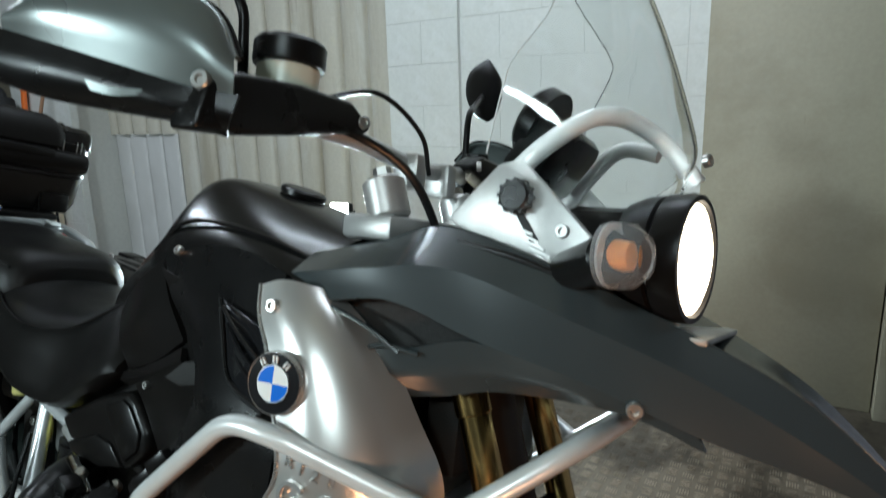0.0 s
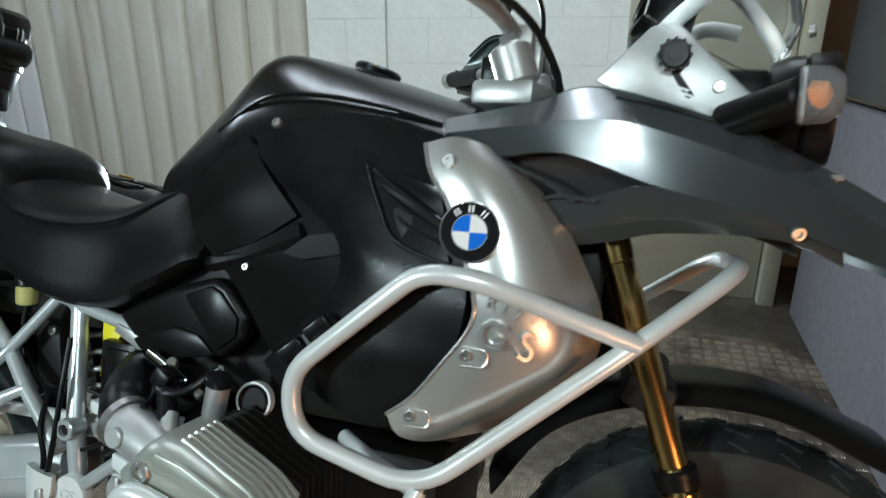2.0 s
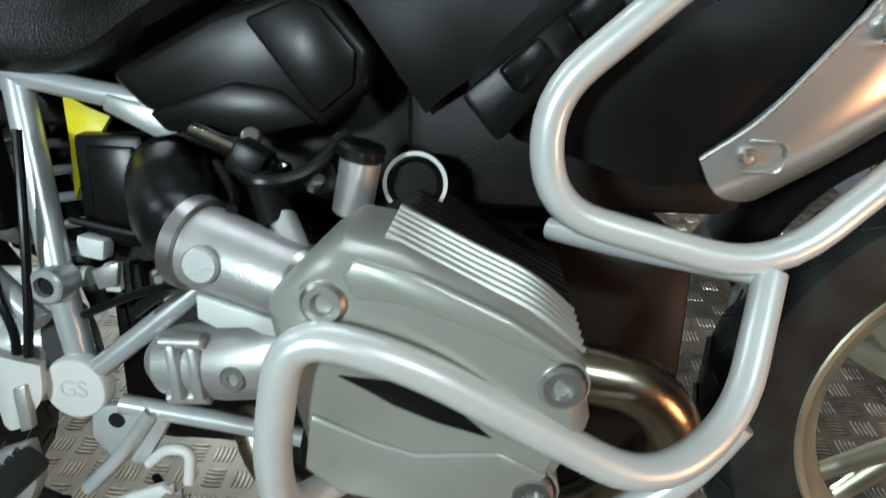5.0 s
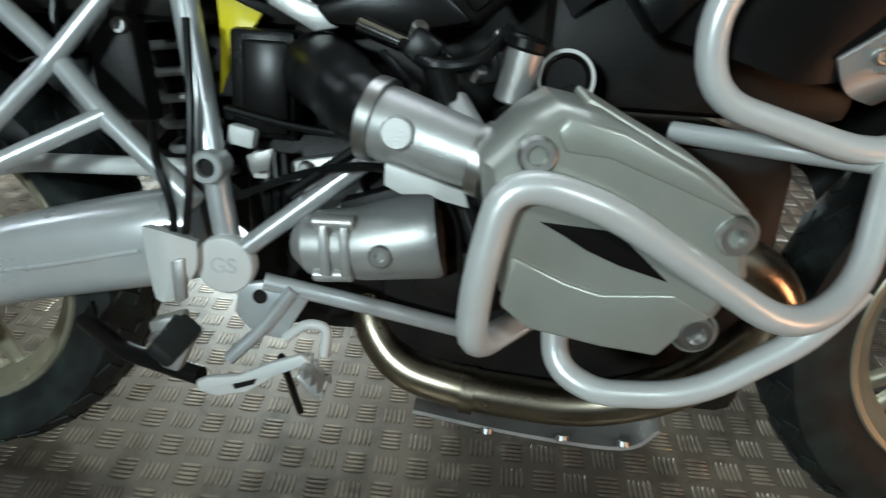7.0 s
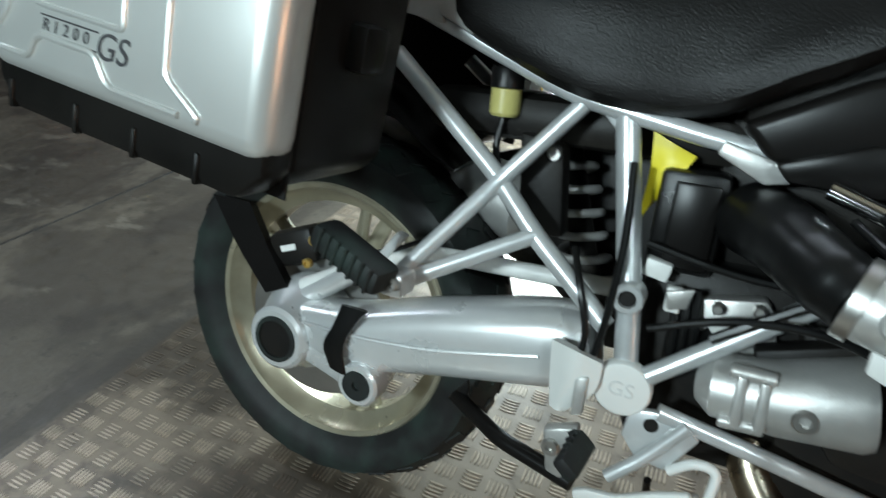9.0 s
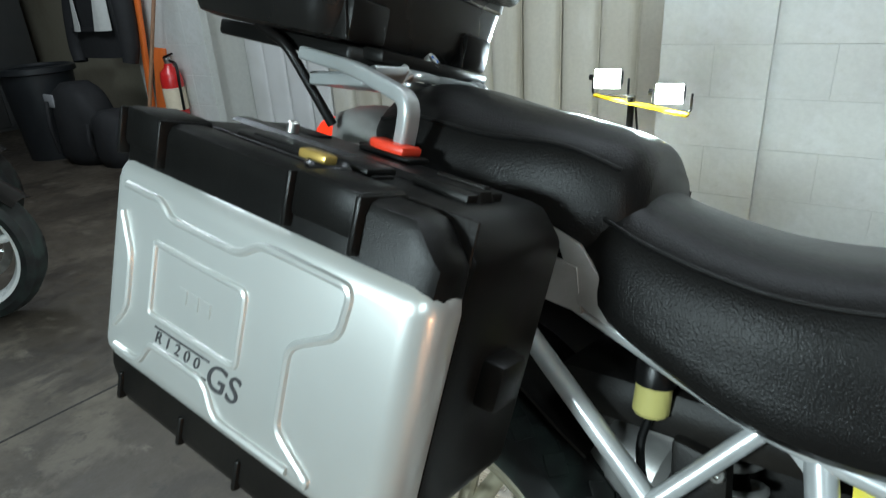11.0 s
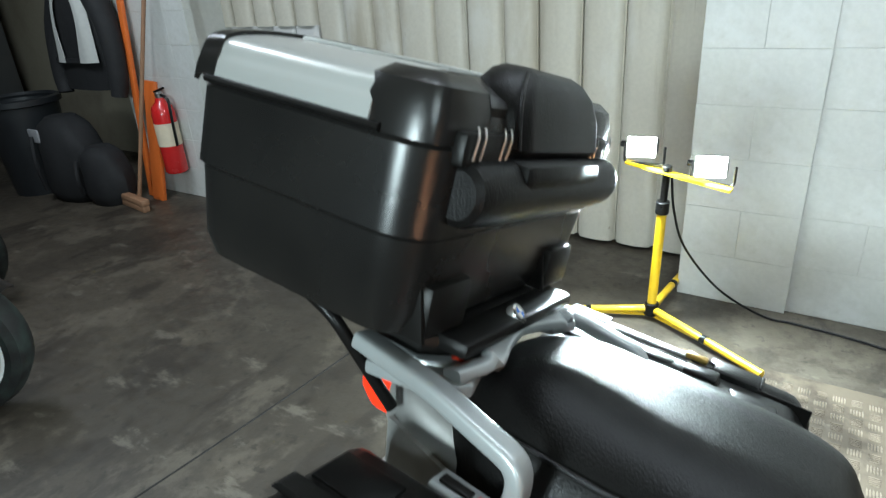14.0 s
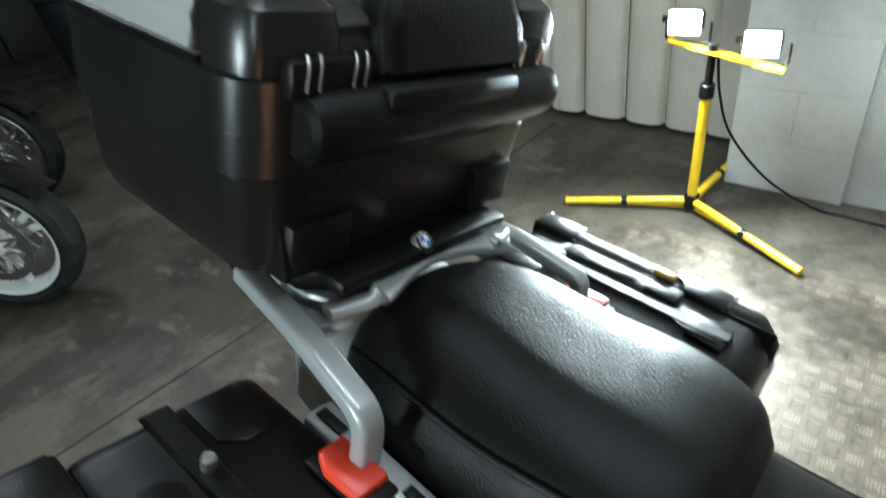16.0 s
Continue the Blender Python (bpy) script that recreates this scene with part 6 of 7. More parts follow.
# ---- luggage ----
def side_case(s, label):
    c = thing("side_case", label, "side case", BIKE, "side cases")
    M4 = pose(-0.018, s * 0.308, 0.797, 0, 8.8, 0)
    k = lambda bm: (bmesh.ops.transform(bm, matrix=M4, verts=bm.verts), bm)[1]
    L, W, H = 0.200, 0.115, 0.158
    shell = [(-L, -H), (-L + 0.0, H - 0.02), (-L + 0.02, H), (L - 0.03, H), (L, H - 0.03), (L, -H + 0.03), (L - 0.03, -H), (-L + 0.03, -H)]
    body_ = part("body", k(prism([(-L, -H + 0.03), (-L, H - 0.02), (-L + 0.02, H), (L - 0.03, H), (L, H - 0.03), (L, -H + 0.03), (L - 0.03, -H), (-L + 0.03, -H)], -s * W, s * (W - 0.055), 0.012)), CASEBK, c, "black plastic inner shell")
    cover = part("lid", k(prism([(-L - 0.002, -H + 0.03), (-L - 0.002, H - 0.02), (-L + 0.02, H + 0.002), (L - 0.03, H + 0.002), (L + 0.002, H - 0.03), (L + 0.002, -H + 0.03), (L - 0.03, -H - 0.002), (-L + 0.03, -H - 0.002)], s * (W - 0.052), s * (W - 0.002), 0.012)), CASEBK, c, "black plastic lid frame")
    face = [(-L - 0.007, -H + 0.042), (-L - 0.007, H - 0.042), (L + 0.007, H - 0.042), (L + 0.007, -H + 0.042)]
    fp = part("face_panel", k(prism(face, s * (W - 0.055), s * (W + 0.008), 0.026, 4)), CASEAL, cover, "silver metal lid skin with raised ribs")
    y = s * (W + 0.008)
    for pts in ([(-0.172, 0.088), (-0.11, 0.088), (-0.095, 0.075), (0.005, 0.075), (0.03, 0.092), (0.135, 0.092), (0.13, 0.05), (0.08, 0.02), (0.08, -0.06), (0.125, -0.088), (0.122, -0.093)], [(0.10, -0.092), (0.0, -0.092), (-0.02, -0.062), (-0.11, -0.062), (-0.125, -0.09), (-0.172, -0.09)], [(-0.175, 0.06), (-0.155, 0.02), (-0.155, -0.04), (-0.175, -0.065)]):
        part("rib", k(tube([(a, y, b) for a, b in pts], 0.0042, 0.012, 8)), CASEAL, fp)
    fr = [(-0.115, 0.045), (0.02, 0.045), (0.02, -0.03), (-0.115, -0.03), (-0.115, 0.046)]
    part("plate_frame", k(tube([(a, y, b) for a, b in fr], 0.0035, 0.008, 8)), CASEAL, fp)
    slant = pose(0, 0, 0, 90, 0, 0 if s < 0 else 180)
    slant = slant @ Matrix(((1, 0.22, 0, 0), (0, 1, 0, 0), (0, 0, 1, 0), (0, 0, 0, 1)))
    place = lambda x, z: M4 @ Matrix.Translation((x * -s, s * (W + 0.0085), z)) @ slant
    letters("case_letters", "GS", 0.040, place(0.006, -0.053), DECAL, fp, 0.0006, "grey lettering")
    for q, ch in enumerate("R1200"):
        letters("case_letters", ch, 0.0185, place(-0.096 + q * 0.0155, -0.050), DECAL, fp, 0.0006)
    part("letter_rule", k(box((-s * -0.062, s * (W + 0.0085), -0.060), (0.088, 0.0012, 0.0018))), DECAL, fp)
    part("letter_rule", k(box((-s * -0.060, s * (W + 0.0085), -0.040), (0.088, 0.0012, 0.0018))), DECAL, fp)
    for i in (-1, 0, 1):
        part("bar_mark", k(box((-0.047 + i * 0.018, s * (W + 0.0085), 0.008), (0.011, 0.0012, 0.014))), CASEAL, fp)
    for x, w in ((-0.165, 0.065), (0.085, 0.075)):
        part("cap_step", k(box((x, s * (W - 0.027), H - 0.014), (w, 0.058, 0.04), 0.006)), CASEBK, cover)
        for q in (-1, 1):
            part("cap_rib", k(box((x + q * w / 2, s * (W - 0.022), H - 0.020), (0.006, 0.058, 0.048), 0.0025)), CASEBK, cover)
    for x in (-0.17, -0.06, 0.03, 0.12):
        part("foot_rib", k(box((x, s * (W - 0.02), -H + 0.016), (0.007, 0.044, 0.034), 0.003)), CASEBK, cover)
    # top fittings
    part("seam", k(box((0.0, s * (W - 0.0535), 0.0), (2 * L - 0.01, 0.003, 2 * H + 0.0035), 0.001, seg=1)), ENGINE, c)
    v = lambda y: -s * y
    bx = lambda x, y, z, d, b: k(box((x, v(y), z), d, b))
    pl = lambda pts, z0, z1, b: k(prism([(x, v(y)) for x, y in pts], z0, z1, b, axis="z"))
    hd = part("handle", pl([(-0.108, -0.052), (0.058, -0.052), (0.07, -0.04), (0.07, -0.012), (0.058, -0.002), (-0.108, -0.002), (-0.12, -0.014), (-0.12, -0.04)], H - 0.003, H + 0.0035, 0.003), CASEBK, c, "black carry handle flap")
    part("handle_panel", pl([(-0.092, -0.044), (-0.012, -0.044), (0.0, -0.034), (0.0, -0.018), (-0.012, -0.010), (-0.092, -0.010)], H + 0.002, H + 0.0055, 0.002), CASEBK, hd)
    part("handle_grip", bx(0.042, -0.027, H + 0.005, (0.050, 0.044, 0.009), 0.004), CASEBK, hd)
    part("rail", k(stack([[(x, v(0.019 + a), H + b) for a, b in ((-0.014, 0), (-0.010, h), (0.010, h), (0.014, 0))] for x, h in ((-0.192, 0.001), (-0.185, 0.005), (0.085, 0.007), (0.15, 0.010), (0.153, 0.001))])), CASEBK, c, "raised rail along the case")
    part("rail_block", pl([(0.085, -0.006), (0.15, -0.010), (0.15, 0.055), (0.10, 0.050)], H - 0.002, H + 0.008, 0.003), CASEBK, c)
    for q in (0.036, 0.044):
        part("rail_slot", bx(0.112, q, H + 0.0095, (0.055, 0.003, 0.002), 0.0006), ENGINE, c)
    part("corner_step", pl([(-0.18, 0.04), (-0.125, 0.04), (-0.11, 0.06), (-0.11, 0.09), (-0.18, 0.09)], H - 0.003, H + 0.0025, 0.002), CASEBK, c)
    part("lock", k(turned([(0.020, 0), (0.021, 0.004), (0.018, 0.007), (0.015, 0.004), (0, 0.004)], (0.038, v(-0.068), H + 0.001), (0.038, v(-0.068), H + 1), 24)), PLASTIC, c, "black lock barrel")
    part("lock_tab", bx(0.026, -0.070, H + 0.010, (0.034, 0.017, 0.009), 0.003), BRASS, c, "brass-coloured lock tab")
    part("release_lever", pl([(-0.052, 0.116), (-0.052, 0.088), (-0.034, 0.078), (0.006, 0.078), (0.006, 0.116)], H + 0.006, H + 0.017, 0.004), REDP, c, "red release lever")
    part("lever_seat", bx(-0.02, 0.098, H + 0.003, (0.075, 0.04, 0.008), 0.003), CASEBK, c)
    part("knob", k(turned([(0.007, 0), (0.007, 0.012), (0.005, 0.014), (0, 0.014)], (-0.104, v(0.019), H + 0.004), (-0.104, v(0.019), 2), 16)), STEEL, c)
    part("mount_clip", bx(L + 0.008, 0.02, 0.005, (0.03, 0.05, 0.05), 0.008), CASEBK, c, "black mounting clip")
    return c


side_case(-1, "silver and black hard side case clipped beside the seat")
side_case(1, "black and silver hard side case on the far side")

tc = thing("top_case", "black hard top case with silver lid and padded backrest", "top case", BIKE)
M5 = pose(-0.264, -0.006, 1.208, 0, 8.5, 0)


def t5(bm):
    bmesh.ops.transform(bm, matrix=M5, verts=bm.verts)
    return bm


def rounded(L, W, z, r, n=7):
    """A rounded rectangle at height z."""
    out = []
    for cx, cy, a0 in ((L - r, W - r, 0), (-L + r, W - r, 90), (-L + r, -W + r, 180), (L - r, -W + r, 270)):
        for i in range(n):
            a = radians(a0 + 90 * i / (n - 1))
            out.append((cx + r * math.cos(a), cy + r * math.sin(a), z))
    return out


L5, W5 = 0.152, 0.216
part("lower_shell", t5(stack([rounded(L5 - 0.035, W5 - 0.035, -0.098, 0.03), rounded(L5 - 0.017, W5 - 0.02, -0.094, 0.035), rounded(L5 - 0.008, W5 - 0.010, -0.07, 0.04), rounded(L5 - 0.002, W5 - 0.002, 0.002, 0.042), rounded(L5 - 0.004, W5 - 0.004, 0.005, 0.042)])), TOPBK, tc, "satin black lower shell")
part("upper_shell", t5(stack([rounded(L5 - 0.003, W5 - 0.003, 0.003, 0.042), rounded(L5 + 0.002, W5 + 0.002, 0.007, 0.043), rounded(L5 + 0.002, W5 + 0.002, 0.084, 0.043), rounded(L5 - 0.001, W5 - 0.001, 0.088, 0.043)])), TOPBK, tc, "satin black upper shell")
lid5 = part("lid", t5(stack([rounded(L5 - 0.002, W5 - 0.002, 0.087, 0.042), rounded(L5 + 0.001, W5 + 0.001, 0.092, 0.043), rounded(L5 - 0.003, W5 - 0.004, 0.112, 0.045), rounded(L5 - 0.016, W5 - 0.018, 0.132, 0.05), rounded(L5 - 0.035, W5 - 0.045, 0.142, 0.05)])), TOPBK, tc, "black lid frame")
rows = []
for u in (-0.118, 0.0, 0.085):
    rows.append([(u, -W5 - 0.003, 0.094), (u, -W5 + 0.002, 0.116), (u, -W5 + 0.02, 0.137), (u, -0.10, 0.1475), (u, 0.10, 0.1475), (u, W5 - 0.02, 0.137), (u, W5 - 0.002, 0.116), (u, W5 + 0.003, 0.094)])
part("lid_panel", t5(prism([(-0.105, -0.12), (-0.03, -0.12), (-0.01, -0.09), (0.07, -0.09), (0.07, 0.09), (-0.01, 0.09), (-0.03, 0.12), (-0.105, 0.12)], 0.140, 0.1515, 0.004, axis="z")), CASEAL, lid5)
part("lid_skin", t5(sheet(rows, 0.004, inward=(0, 0, -1))), CASEAL, lid5, "silver metal lid skin")
band = [[(u, y * (1 + e), z + e) for y, z in ((-W5 - 0.003, 0.092), (-W5 + 0.002, 0.116), (-W5 + 0.02, 0.137), (-0.10, 0.1475), (0.10, 0.1475), (W5 - 0.02, 0.137), (W5 - 0.002, 0.116), (W5 + 0.003, 0.092))] for u, e in ((-0.146, -0.004), (-0.138, 0.002), (-0.114, 0.004))]
part("lid_end_band", t5(sheet(band, 0.005, inward=(0, 0, -1))), TOPBK, lid5, "black plastic end band of the lid")
for s in (-1, 1):
    part("lid_bead", t5(hose([(-0.125, s * (W5 + 0.003), 0.092), (-0.05, s * (W5 + 0.004), 0.092), (0.10, s * (W5 + 0.003), 0.092)], 0.0042, 8)), CASEBK, lid5, "black bead under the lid skin")
    part("lashing_bar", t5(box((-0.10 if s < 0 else 0.02, 0.165, 0.145), (0.07, 0.02, 0.012), 0.004)), CASEBK, lid5)
    part("corner_cap", t5(stack([[(x * 0.5 + 0.108, y * 0.24 + s * 0.166, z) for x, y, z in rounded(0.088, W5, zz, 0.08)] for zz, q in ((0.089, 1), (0.118, 1))] + [[(0.108 + (x * 0.5) * q, s * 0.166 + (y * 0.24) * q, zz) for x, y, z in rounded(0.088, W5, 0, 0.08)] for zz, q in ((0.135, 0.9), (0.145, 0.62))])), TOPBK, lid5, "black rounded lid corner")
    hg = part("hinge", t5(box((L5 + 0.004, s * 0.142, 0.088), (0.016, 0.085, 0.03), 0.004)), CASEBK, tc, "black lid hinge with wire loops")
    for q in (-0.03, -0.018, 0.018, 0.03):
        part("hinge_pin", t5(tube([(L5 + 0.013, s * 0.142 + q, 0.108), (L5 + 0.016, s * 0.142 + q, 0.10), (L5 + 0.014, s * 0.142 + q, 0.08)], 0.0013, 0.004, 6)), STEEL, hg)
    part("base_latch", t5(box((L5 - 0.008, s * 0.135, -0.068), (0.026, 0.075, 0.055), 0.008)), CASEBK, tc)
    part("latch_fin", t5(prism([(L5 - 0.012, -0.025), (L5 + 0.006, -0.095), (L5 - 0.02, -0.095)], s * 0.135 - 0.042, s * 0.135 - 0.036, 0.001)), CASEBK, tc)
rest5 = part("backrest", t5(stack([[(x, y, z) for x, y, z in r] for r in (
    rounded(0.022, 0.112, 0.080, 0.02), rounded(0.033, 0.117, 0.089, 0.03), rounded(0.034, 0.117, 0.122, 0.03), rounded(0.032, 0.105, 0.146, 0.03), rounded(0.026, 0.082, 0.160, 0.024), rounded(0.015, 0.066, 0.166, 0.014))])), LEATHER, tc, "black padded backrest")
for v in rest5.data.vertices:
    p = M5.inverted() @ v.co
    p.x += 0.142 - (p.z - 0.08) * 0.28
    p.y += 0.02
    v.co = M5 @ p
part("backrest_seam", t5(tube([(0.170, -0.096, 0.09), (0.163, -0.097, 0.122), (0.155, -0.086, 0.146), (0.144, -0.062, 0.160)], 0.002, 0.01, 6)), LEATHER, rest5)
pad = part("front_pad", t5(sweep([(L5 + 0.008, y, 0.048) for y in (-0.175, -0.17, -0.155, -0.10, 0.0, 0.11, 0.175, 0.19, 0.195)], [0.019, 0.025, 0.027, 0.028, 0.027, 0.028, 0.027, 0.025, 0.019], 18, flat=1.15)), LEATHER, tc, "black padded roll across the front")
part("pad_piece", t5(box((L5 + 0.012, 0, 0.066), (0.05, 0.20, 0.03), 0.012)), LEATHER, pad)
part("front_flap", t5(box((L5 - 0.035, -0.105, 0.122), (0.06, 0.07, 0.035), 0.010, pose(0, 0, 0, 0, 25, 0))), TOPBK, tc)
part("front_flap", t5(box((L5 - 0.035, 0.15, 0.122), (0.06, 0.05, 0.035), 0.010, pose(0, 0, 0, 0, 25, 0))), TOPBK, tc)
base5 = part("mount_plate", t5(prism([(-0.14, -0.14), (0.14, -0.15), (0.18, -0.10), (0.18, 0.10), (0.14, 0.15), (-0.14, 0.14)], -0.122, -0.099, 0.005, axis="z")), CASEBK, tc, "black mounting plate")
part("plate_lip", t5(box((0.165, 0.0, -0.105), (0.04, 0.27, 0.018), 0.006)), CASEBK, base5)
badge((-0.105, -0.017, 1.088), (0.75, 0, 0.65), 0.012, base5)
for s in (-1, 1):
    part("support_strut", tube([(-0.30, s * 0.17, 1.115), (-0.245, s * 0.168, 1.088), (-0.192, s * 0.125, 0.985)], 0.007, 0.02), PLASTIC_S, tc, "black rack support strut")

# ---- things round the motorcycle ----
stand = thing("flood_light_stand", "yellow tripod stand with two lit white flood lights", "work light")
H0 = Vector((-0.40, 2.08, 0.05))
part("pole", rod(H0, (-0.385, 2.06, 0.50), 0.019, 20), YELLOWP, stand)
part("inner_pole", rod((-0.385, 2.06, 0.50), (-0.378, 2.05, 0.665), 0.014, 16), PLASTIC_S, stand)
part("pole_clamp", rod((-0.386, 2.061, 0.49), (-0.384, 2.058, 0.545), 0.026, 16, 0.004), PLASTIC, stand)
part("pole_clamp", rod(H0 + Vector((0, 0, -0.03)), H0 + Vector((0, 0, 0.03)), 0.03, 16, 0.004), PLASTIC, stand)
for e in ((0.06, 1.84, 0.02), (-0.86, 1.90, 0.02), (-0.35, 2.55, 0.06)):
    e = Vector(e)
    lg = part("leg", rod(H0, e, 0.0155, 16, 0.002), YELLOWP, stand, "yellow painted leg")
    part("leg_joint", rod(H0.lerp(e, 0.50), H0.lerp(e, 0.545), 0.019, 12), PLASTIC, lg)
    part("brace", rod(H0 + Vector((0, 0, -0.03)), H0.lerp(e, 0.5) + Vector((0, 0, -0.012)), 0.007, 10), YELLOWP, lg)
    part("foot_cap", rod(H0.lerp(e, 0.985), e + (e - H0).normalized() * 0.004, 0.0165, 12), YELLOWP, lg)
part("cross_bar", box((-0.335, 2.02, 0.665), (0.40, 0.035, 0.014), 0.003, pose(0, 0, 0, 0, 8, -6)), YELLOWP, stand, "yellow cross bar")
part("wing_knob", rod((-0.37, 2.02, 0.675), (-0.37, 2.02, 0.70), 0.018, 12, 0.003), PLASTIC, stand)
for x, z in ((-0.462, 0.765), (-0.212, 0.715)):
    hd = part("flood_head", box((x, 2.035, z), (0.096, 0.05, 0.068), 0.014, pose(0, 0, 0, -6, 0, 12)), PLASTIC_S, stand, "black flood light head")
    part("flood_panel", box((x - 0.005, 2.004, z), (0.104, 0.012, 0.076), 0.005, pose(0, 0, 0, -6, 0, 12)), FLOODGLOW, hd, "lit flood panel")
    part("head_yoke", tube([(x - 0.075, 2.03, z), (x - 0.075, 2.03, z - 0.07), (x + 0.075, 2.03, z - 0.07), (x + 0.075, 2.03, z)], 0.005, 0.015, 8), PLASTIC, hd)
    part("clamp_knob", rod((x - 0.09, 2.03, z), (x - 0.072, 2.03, z), 0.012, 10), PLASTIC, hd)
cab = thing("power_cable", "black power cable trailing over the concrete floor", "cable")
part("lead", hose([(-0.36, 2.05, 0.66), (-0.345, 2.08, 0.50), (-0.30, 2.13, 0.33), (-0.17, 2.22, 0.13), (0.0, 2.27, 0.02), (0.13, 2.28, 0.008), (0.36, 2.25, 0.008), (0.8, 2.15, 0.008), (1.3, 2.2, 0.008)], 0.005, 8), HOSE, cab)

ext = thing("fire_extinguisher", "red fire extinguisher hung on the white pier", "fire extinguisher", pose(-3.86, 2.25, 0.21))
part("cylinder", lathe([(0.07, 0), (0.08, 0.015), (0.08, 0.42), (0.07, 0.47), (0.035, 0.505), (0.03, 0.53)], None, 28), REDEXT, ext)
part("valve", lathe([(0.025, 0.53), (0.028, 0.56), (0.015, 0.575)], None, 16), STEEL, ext)
part("lever", box((0.03, -0.01, 0.585), (0.12, 0.02, 0.014), 0.004, pose(0, 0, 0, 0, -15, 0)), PLASTIC, ext)
part("hose", hose([(0.02, 0, 0.55), (0.09, 0, 0.52), (0.10, -0.01, 0.38), (0.09, -0.01, 0.2)], 0.01), HOSE, ext)
part("label_patch", lathe([(0.0805, 0.2), (0.0805, 0.36), (0.0808, 0.36), (0.0808, 0.2)], None, 28, True), mat("pale_label", (0.7, 0.6, 0.45), 0.5), ext)

brm = thing("broom", "wooden broom leaning upright against the pier", "broom")
part("handle", rod((-4.02, 2.0, 0.05), (-3.72, 2.28, 1.55), 0.014, 12), WOOD, brm)
part("head", box((-4.05, 1.97, 0.07), (0.42, 0.06, 0.045), 0.01, pose(0, 0, 0, 0, 0, -8)), WOOD, brm)
part("bristles", box((-4.05, 1.97, 0.026), (0.40, 0.05, 0.052), 0.008, pose(0, 0, 0, 0, 0, -8)), WOOD, brm)
brd = thing("orange_barrier", "orange painted barrier leaning on the pier", "barrier")
part("leg", box((-4.0, 2.22, 0.42), (0.13, 0.03, 0.86), 0.006, pose(0, 0, 0, -8, 4, 0)), ORANGE, brd)
part("leg", box((-4.12, 2.25, 0.85), (0.05, 0.03, 1.7), 0.006, pose(0, 0, 0, -4, 3, 0)), ORANGE, brd)

jk = thing("jacket", "black and white riding jacket hung on the wall", "jacket")


def torso(rings):
    return skin([[(cx + rx * math.cos(a) * (1 + 0.07 * math.sin(5 * a + z * 9)), cy + ry * math.sin(a), z) for a in (2 * math.pi * i / 24 for i in range(24))] for cx, cy, rx, ry, z in rings])


part("back", torso([(-4.62, 2.22, 0.30, 0.08, 0.78), (-4.60, 2.22, 0.31, 0.09, 0.95), (-4.56, 2.22, 0.28, 0.10, 1.15), (-4.52, 2.22, 0.26, 0.10, 1.35), (-4.50, 2.23, 0.20, 0.09, 1.52), (-4.50, 2.24, 0.09, 0.07, 1.58)]), CLOTHB, jk, "black textile body")
for s in (-1, 1):
    part("white_panel", sheet([[(-4.50 + s * 0.05, 2.12, 1.52), (-4.50 + s * 0.13, 2.12, 1.50), (-4.50 + s * 0.19, 2.15, 1.44)], [(-4.53 + s * 0.14, 2.105, 1.30), (-4.53 + s * 0.18, 2.11, 1.28), (-4.53 + s * 0.23, 2.15, 1.26)], [(-4.57 + s * 0.10, 2.10, 0.98), (-4.57 + s * 0.19, 2.105, 0.98), (-4.57 + s * 0.27, 2.14, 0.98)]], 0.006), CLOTHW, jk, "off-white side panel")
    part("sleeve", sweep(catmull([(-4.50 + s * 0.2, 2.22, 1.45), (-4.52 + s * 0.34, 2.2, 1.2), (-4.55 + s * 0.38, 2.18, 0.9), (-4.55 + s * 0.36, 2.16, 0.75)], 6), [0.09 - 0.002 * i for i in range(19)], 14), CLOTHB, jk)
part("yoke", sheet([[(-4.62, 2.13, 1.50), (-4.50, 2.11, 1.54), (-4.38, 2.13, 1.50)], [(-4.60, 2.115, 1.44), (-4.50, 2.10, 1.47), (-4.40, 2.115, 1.44)]], 0.006), CLOTHW, jk)
part("hem_band", sheet([[(-4.86, 2.13, 1.01), (-4.60, 2.098, 1.01), (-4.33, 2.13, 1.01)], [(-4.86, 2.13, 0.98), (-4.60, 2.098, 0.98), (-4.33, 2.13, 0.98)]], 0.008), CLOTHB, jk)
bn = thing("waste_bin", "round black plastic waste bin", "bin", pose(-5.25, 1.95, 0.0))
part("tub", lathe([(0.22, 0.0), (0.27, 0.70), (0.26, 0.70), (0.21, 0.02), (0, 0.02)], None, 32), BINP, bn)
part("rim", lathe([(0.27, 0.68), (0.295, 0.69), (0.295, 0.73), (0.27, 0.74), (0.255, 0.72)], None, 32, True), BINP, bn)
for nm, cx, cy, rx, ry, h in (("rucksack", -4.72, 1.98, 0.30, 0.2, 0.62), ("kit_bag", -4.35, 2.0, 0.2, 0.16, 0.42)):
    bg = thing(nm, "black fabric bag slumped on the floor by the bin" if h > 0.5 else "dark blue-black kit bag on the floor", "bag")
    part("body", torso([(cx, cy, rx * 0.8, ry * 0.8, 0.0), (cx, cy, rx, ry, 0.08), (cx + 0.01, cy, rx * 0.98, ry, h * 0.5), (cx - 0.02, cy, rx * 0.8, ry * 0.85, h * 0.85), (cx - 0.02, cy, rx * 0.4, ry * 0.5, h)]), CLOTHB, bg)
    part("strap", hose([(cx - rx * 0.4, cy - ry, h * 0.8), (cx - rx * 0.2, cy - ry * 1.25, h * 0.5), (cx - rx * 0.3, cy - ry * 1.1, 0.1)], 0.015), CLOTHB, bg)
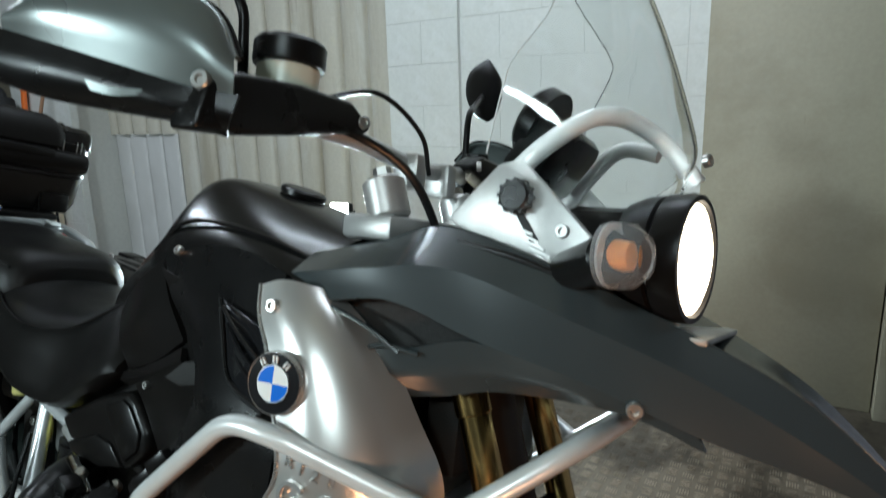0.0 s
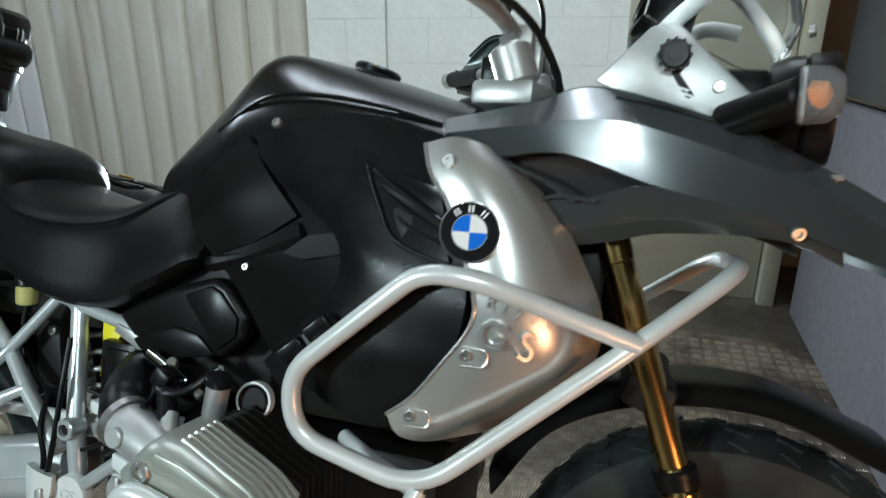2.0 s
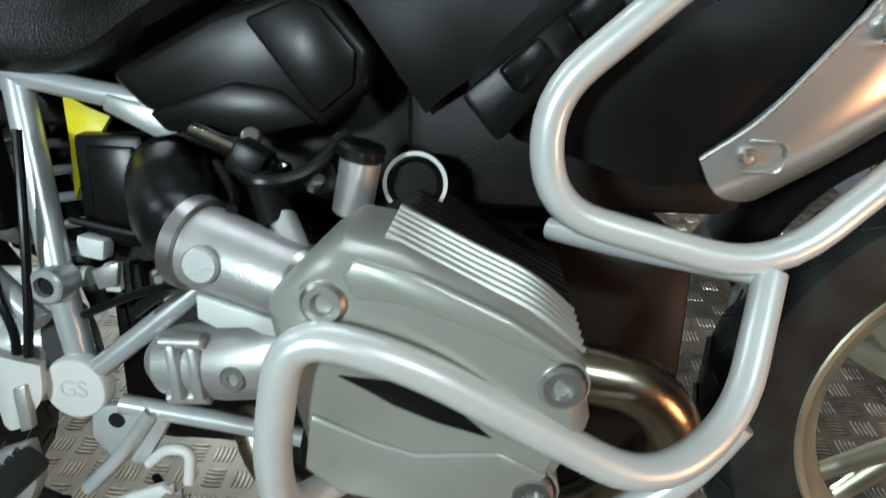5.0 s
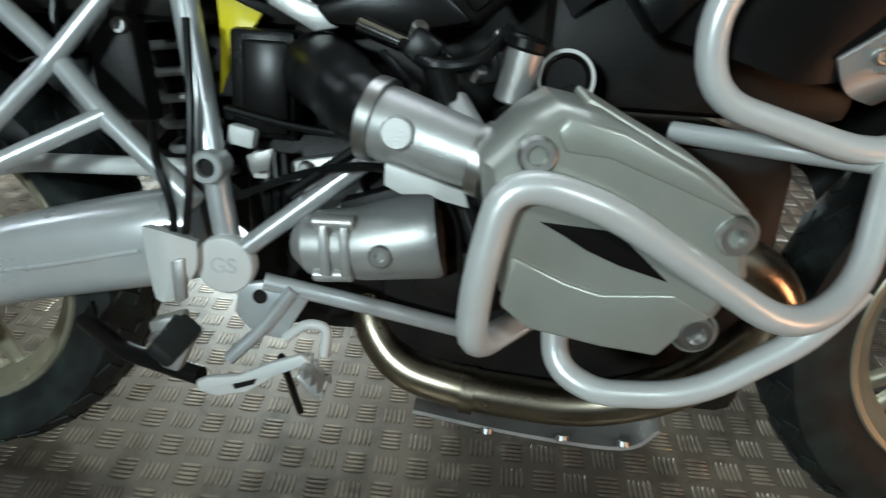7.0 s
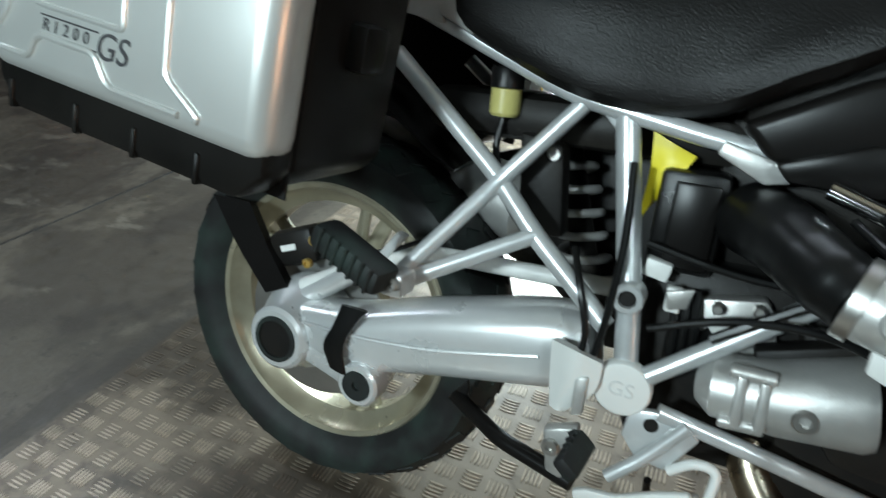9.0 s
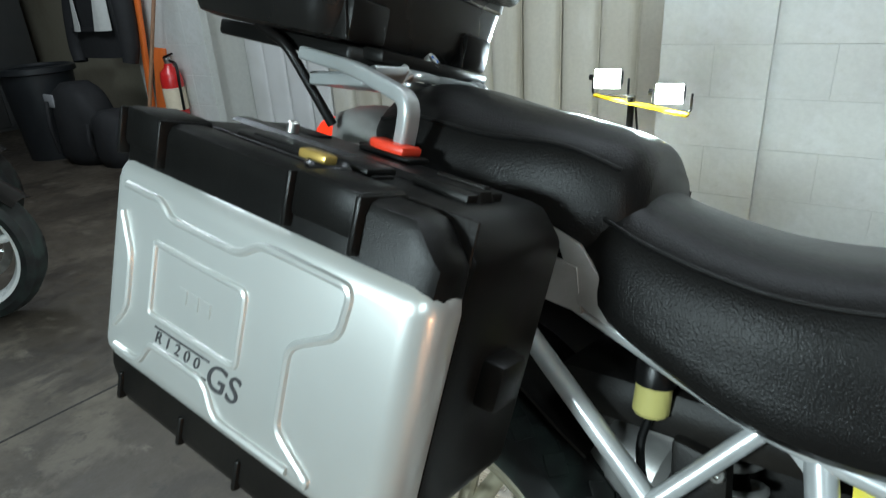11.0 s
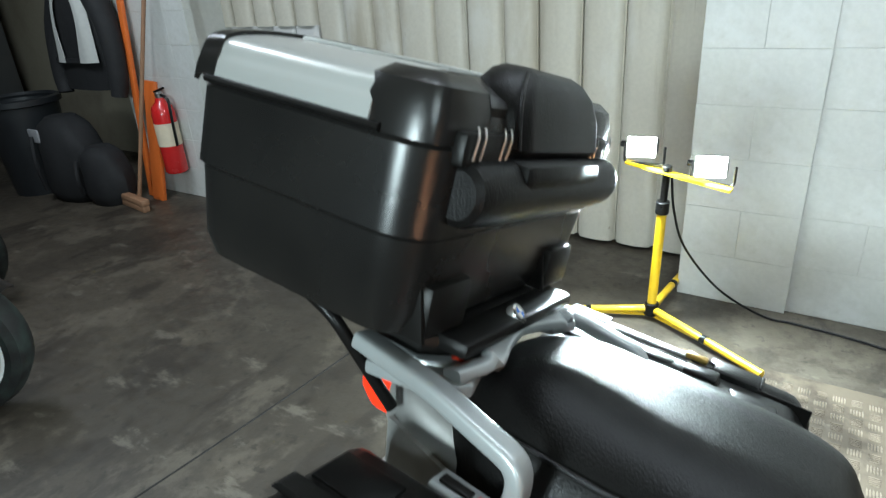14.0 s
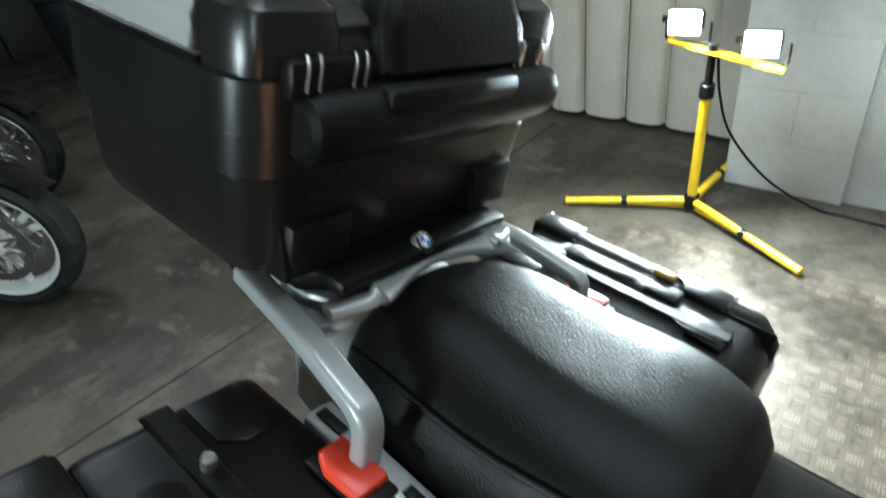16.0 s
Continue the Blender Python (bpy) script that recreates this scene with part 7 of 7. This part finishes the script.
part("patch", box((-4.83, 1.80, 0.50), (0.14, 0.02, 0.10), 0.01), mat("grey_patch", (0.3, 0.3, 0.31), 0.6), bg)

for i in range(4):
    lk = thing("steel_locker", "dark grey steel locker with a scuffed door", "locker", pose(-7.0, 2.3 - i * 0.92, 0.0), "lockers along the far wall")
    part("carcass", box((-0.25, 0, 1.0), (0.5, 0.9, 2.0), 0.006), LOCKER, lk)
    for q in (-1, 1):
        dr = part("door", box((0.006, q * 0.223, 1.0), (0.02, 0.435, 1.92), 0.004), LOCKER, lk)
        part("handle", box((0.022, q * 0.05, 1.02), (0.014, 0.02, 0.12), 0.004), STEEL, dr)
    if i == 0:
        part("red_sticker", rod((0.017, 0.2, 1.72), (0.0185, 0.2, 1.72), 0.06, 20), REDP, lk)
        part("paper_label", box((0.017, 0.36, 1.70), (0.002, 0.07, 0.05)), WHITEE, lk)


def parked(m, label, white):
    p = thing("parked_motorcycle", label, "motorcycle", m, "parked motorcycles")
    W = SPOTTY if white else CHROME
    for cx, R in ((0.0, 0.30), (-1.40, 0.30)):
        ax = pose(cx, 0, R, 90, 0, 0)
        part("tyre", lathe([(R - 0.075, -0.05), (R - 0.04, -0.062), (R - 0.012, -0.05), (R, 0), (R - 0.012, 0.05), (R - 0.04, 0.062), (R - 0.075, 0.05)], ax, 56, True), RUBBER, p)
        rm = part("rim", lathe([(R - 0.066, -0.055), (R - 0.08, -0.05), (R - 0.10, -0.02), (R - 0.10, 0.02), (R - 0.08, 0.05), (R - 0.066, 0.055)], ax, 56, True), W, p, "white painted rim" if white else "chromed rim")
        for i in range(3):
            a = i * 2 * math.pi / 3 + 0.4
            for d in (-0.18, 0.18):
                part("spoke", sweep([(cx + 0.03 * math.cos(a), 0, R + 0.03 * math.sin(a)), (cx + (R - 0.09) * math.cos(a + d), 0, R + (R - 0.09) * math.sin(a + d))], [0.018, 0.016], 10), W, rm)
        part("hub", lathe([(0.03, -0.06), (0.045, -0.05), (0.045, 0.05), (0.03, 0.06)], ax, 24), W, p)
        for s in (-1, 1):
            dsc = part("brake_disc", lathe([(0.15, s * 0.062), (0.15, s * 0.067), (0.115, s * 0.067), (0.115, s * 0.062)], ax, 48, True), STEEL, p, "steel brake disc with open carrier")
            for i in range(10):
                a = i * math.pi / 5
                part("carrier_arm", rod((cx + 0.045 * math.cos(a), -s * 0.062, R + 0.045 * math.sin(a)), (cx + 0.118 * math.cos(a + 0.35), -s * 0.0645, R + 0.118 * math.sin(a + 0.35)), 0.006, 8), STEEL, dsc)
                part("carrier_arm", rod((cx + 0.045 * math.cos(a), -s * 0.062, R + 0.045 * math.sin(a)), (cx + 0.118 * math.cos(a - 0.35), -s * 0.0645, R + 0.118 * math.sin(a - 0.35)), 0.006, 8), STEEL, dsc)
    for s in (-1, 1):
        part("fork_leg", rod((0.0, s * 0.10, 0.30), (-0.33, s * 0.10, 0.98), 0.025, 20, 0.003), STEEL, p, "polished fork leg")
        part("caliper", box((-0.10, s * 0.085, 0.40), (0.06, 0.05, 0.10), 0.012, pose(0, 0, 0, 0, -25, 0)), ENGINE, p)
        part("grip", rod((-0.42, s * 0.16, 1.05), (-0.50, s * 0.36, 1.06), 0.016, 16, 0.003), RUBBER, p)
    part("front_mudguard", sheet([[(0.28, y, 0.50 - abs(y) * 0.3), (0.16, y, 0.60 - abs(y) * 0.3), (0.0, y, 0.635 - abs(y) * 0.3), (-0.16, y, 0.60 - abs(y) * 0.3)] for y in (-0.07, -0.03, 0.03, 0.07)], 0.004, inward=(0, 0, -1)), PLASTIC_S, p, "dark front mudguard")
    part("headlight", rod((-0.30, 0, 0.88), (-0.16, 0, 0.86), 0.09, 28, 0.02), CHROME, p)
    part("tank", body([[-0.85, (0, 0.86), (0.08, 0.85), (0.11, 0.80), (0.09, 0.74), (0, 0.73)], [-0.65, (0, 0.98), (0.10, 0.96), (0.15, 0.88), (0.12, 0.78), (0, 0.76)], [-0.42, (0, 0.97), (0.09, 0.95), (0.12, 0.88), (0.10, 0.80), (0, 0.78)]]), TANKP, p, "dark fuel tank")
    part("seat", body([[-1.50, (0, 0.86), (0.08, 0.85), (0.10, 0.82), (0.08, 0.80), (0, 0.80)], [-1.15, (0, 0.80), (0.11, 0.79), (0.13, 0.76), (0.10, 0.74), (0, 0.74)], [-0.82, (0, 0.84), (0.08, 0.83), (0.10, 0.79), (0.08, 0.76), (0, 0.76)]]), LEATHER, p)
    part("engine", box((-0.68, 0, 0.48), (0.40, 0.36, 0.36), 0.05), ENGINE, p, "black engine block")
    part("swingarm", rod((-0.85, -0.12, 0.42), (-1.40, -0.12, 0.30), 0.03, 16, 0.004), CAST, p)
    part("exhaust", tube([(-0.50, -0.14, 0.50), (-0.42, -0.15, 0.30), (-0.70, -0.17, 0.22), (-1.5, -0.2, 0.32)], 0.035, 0.08), CHROME, p)
    part("stand", rod((-0.75, 0.12, 0.35), (-0.70, 0.30, 0.01), 0.012, 10), PLASTIC_S, p)
    return p


parked(pose(-2.42, 0.27, 0.0, 0, 0, 40), "parked motorcycle with white cast wheels", True)
parked(pose(-3.47, 0.64, 0.0, 0, 0, 40), "parked motorcycle with chromed front wheel", False)
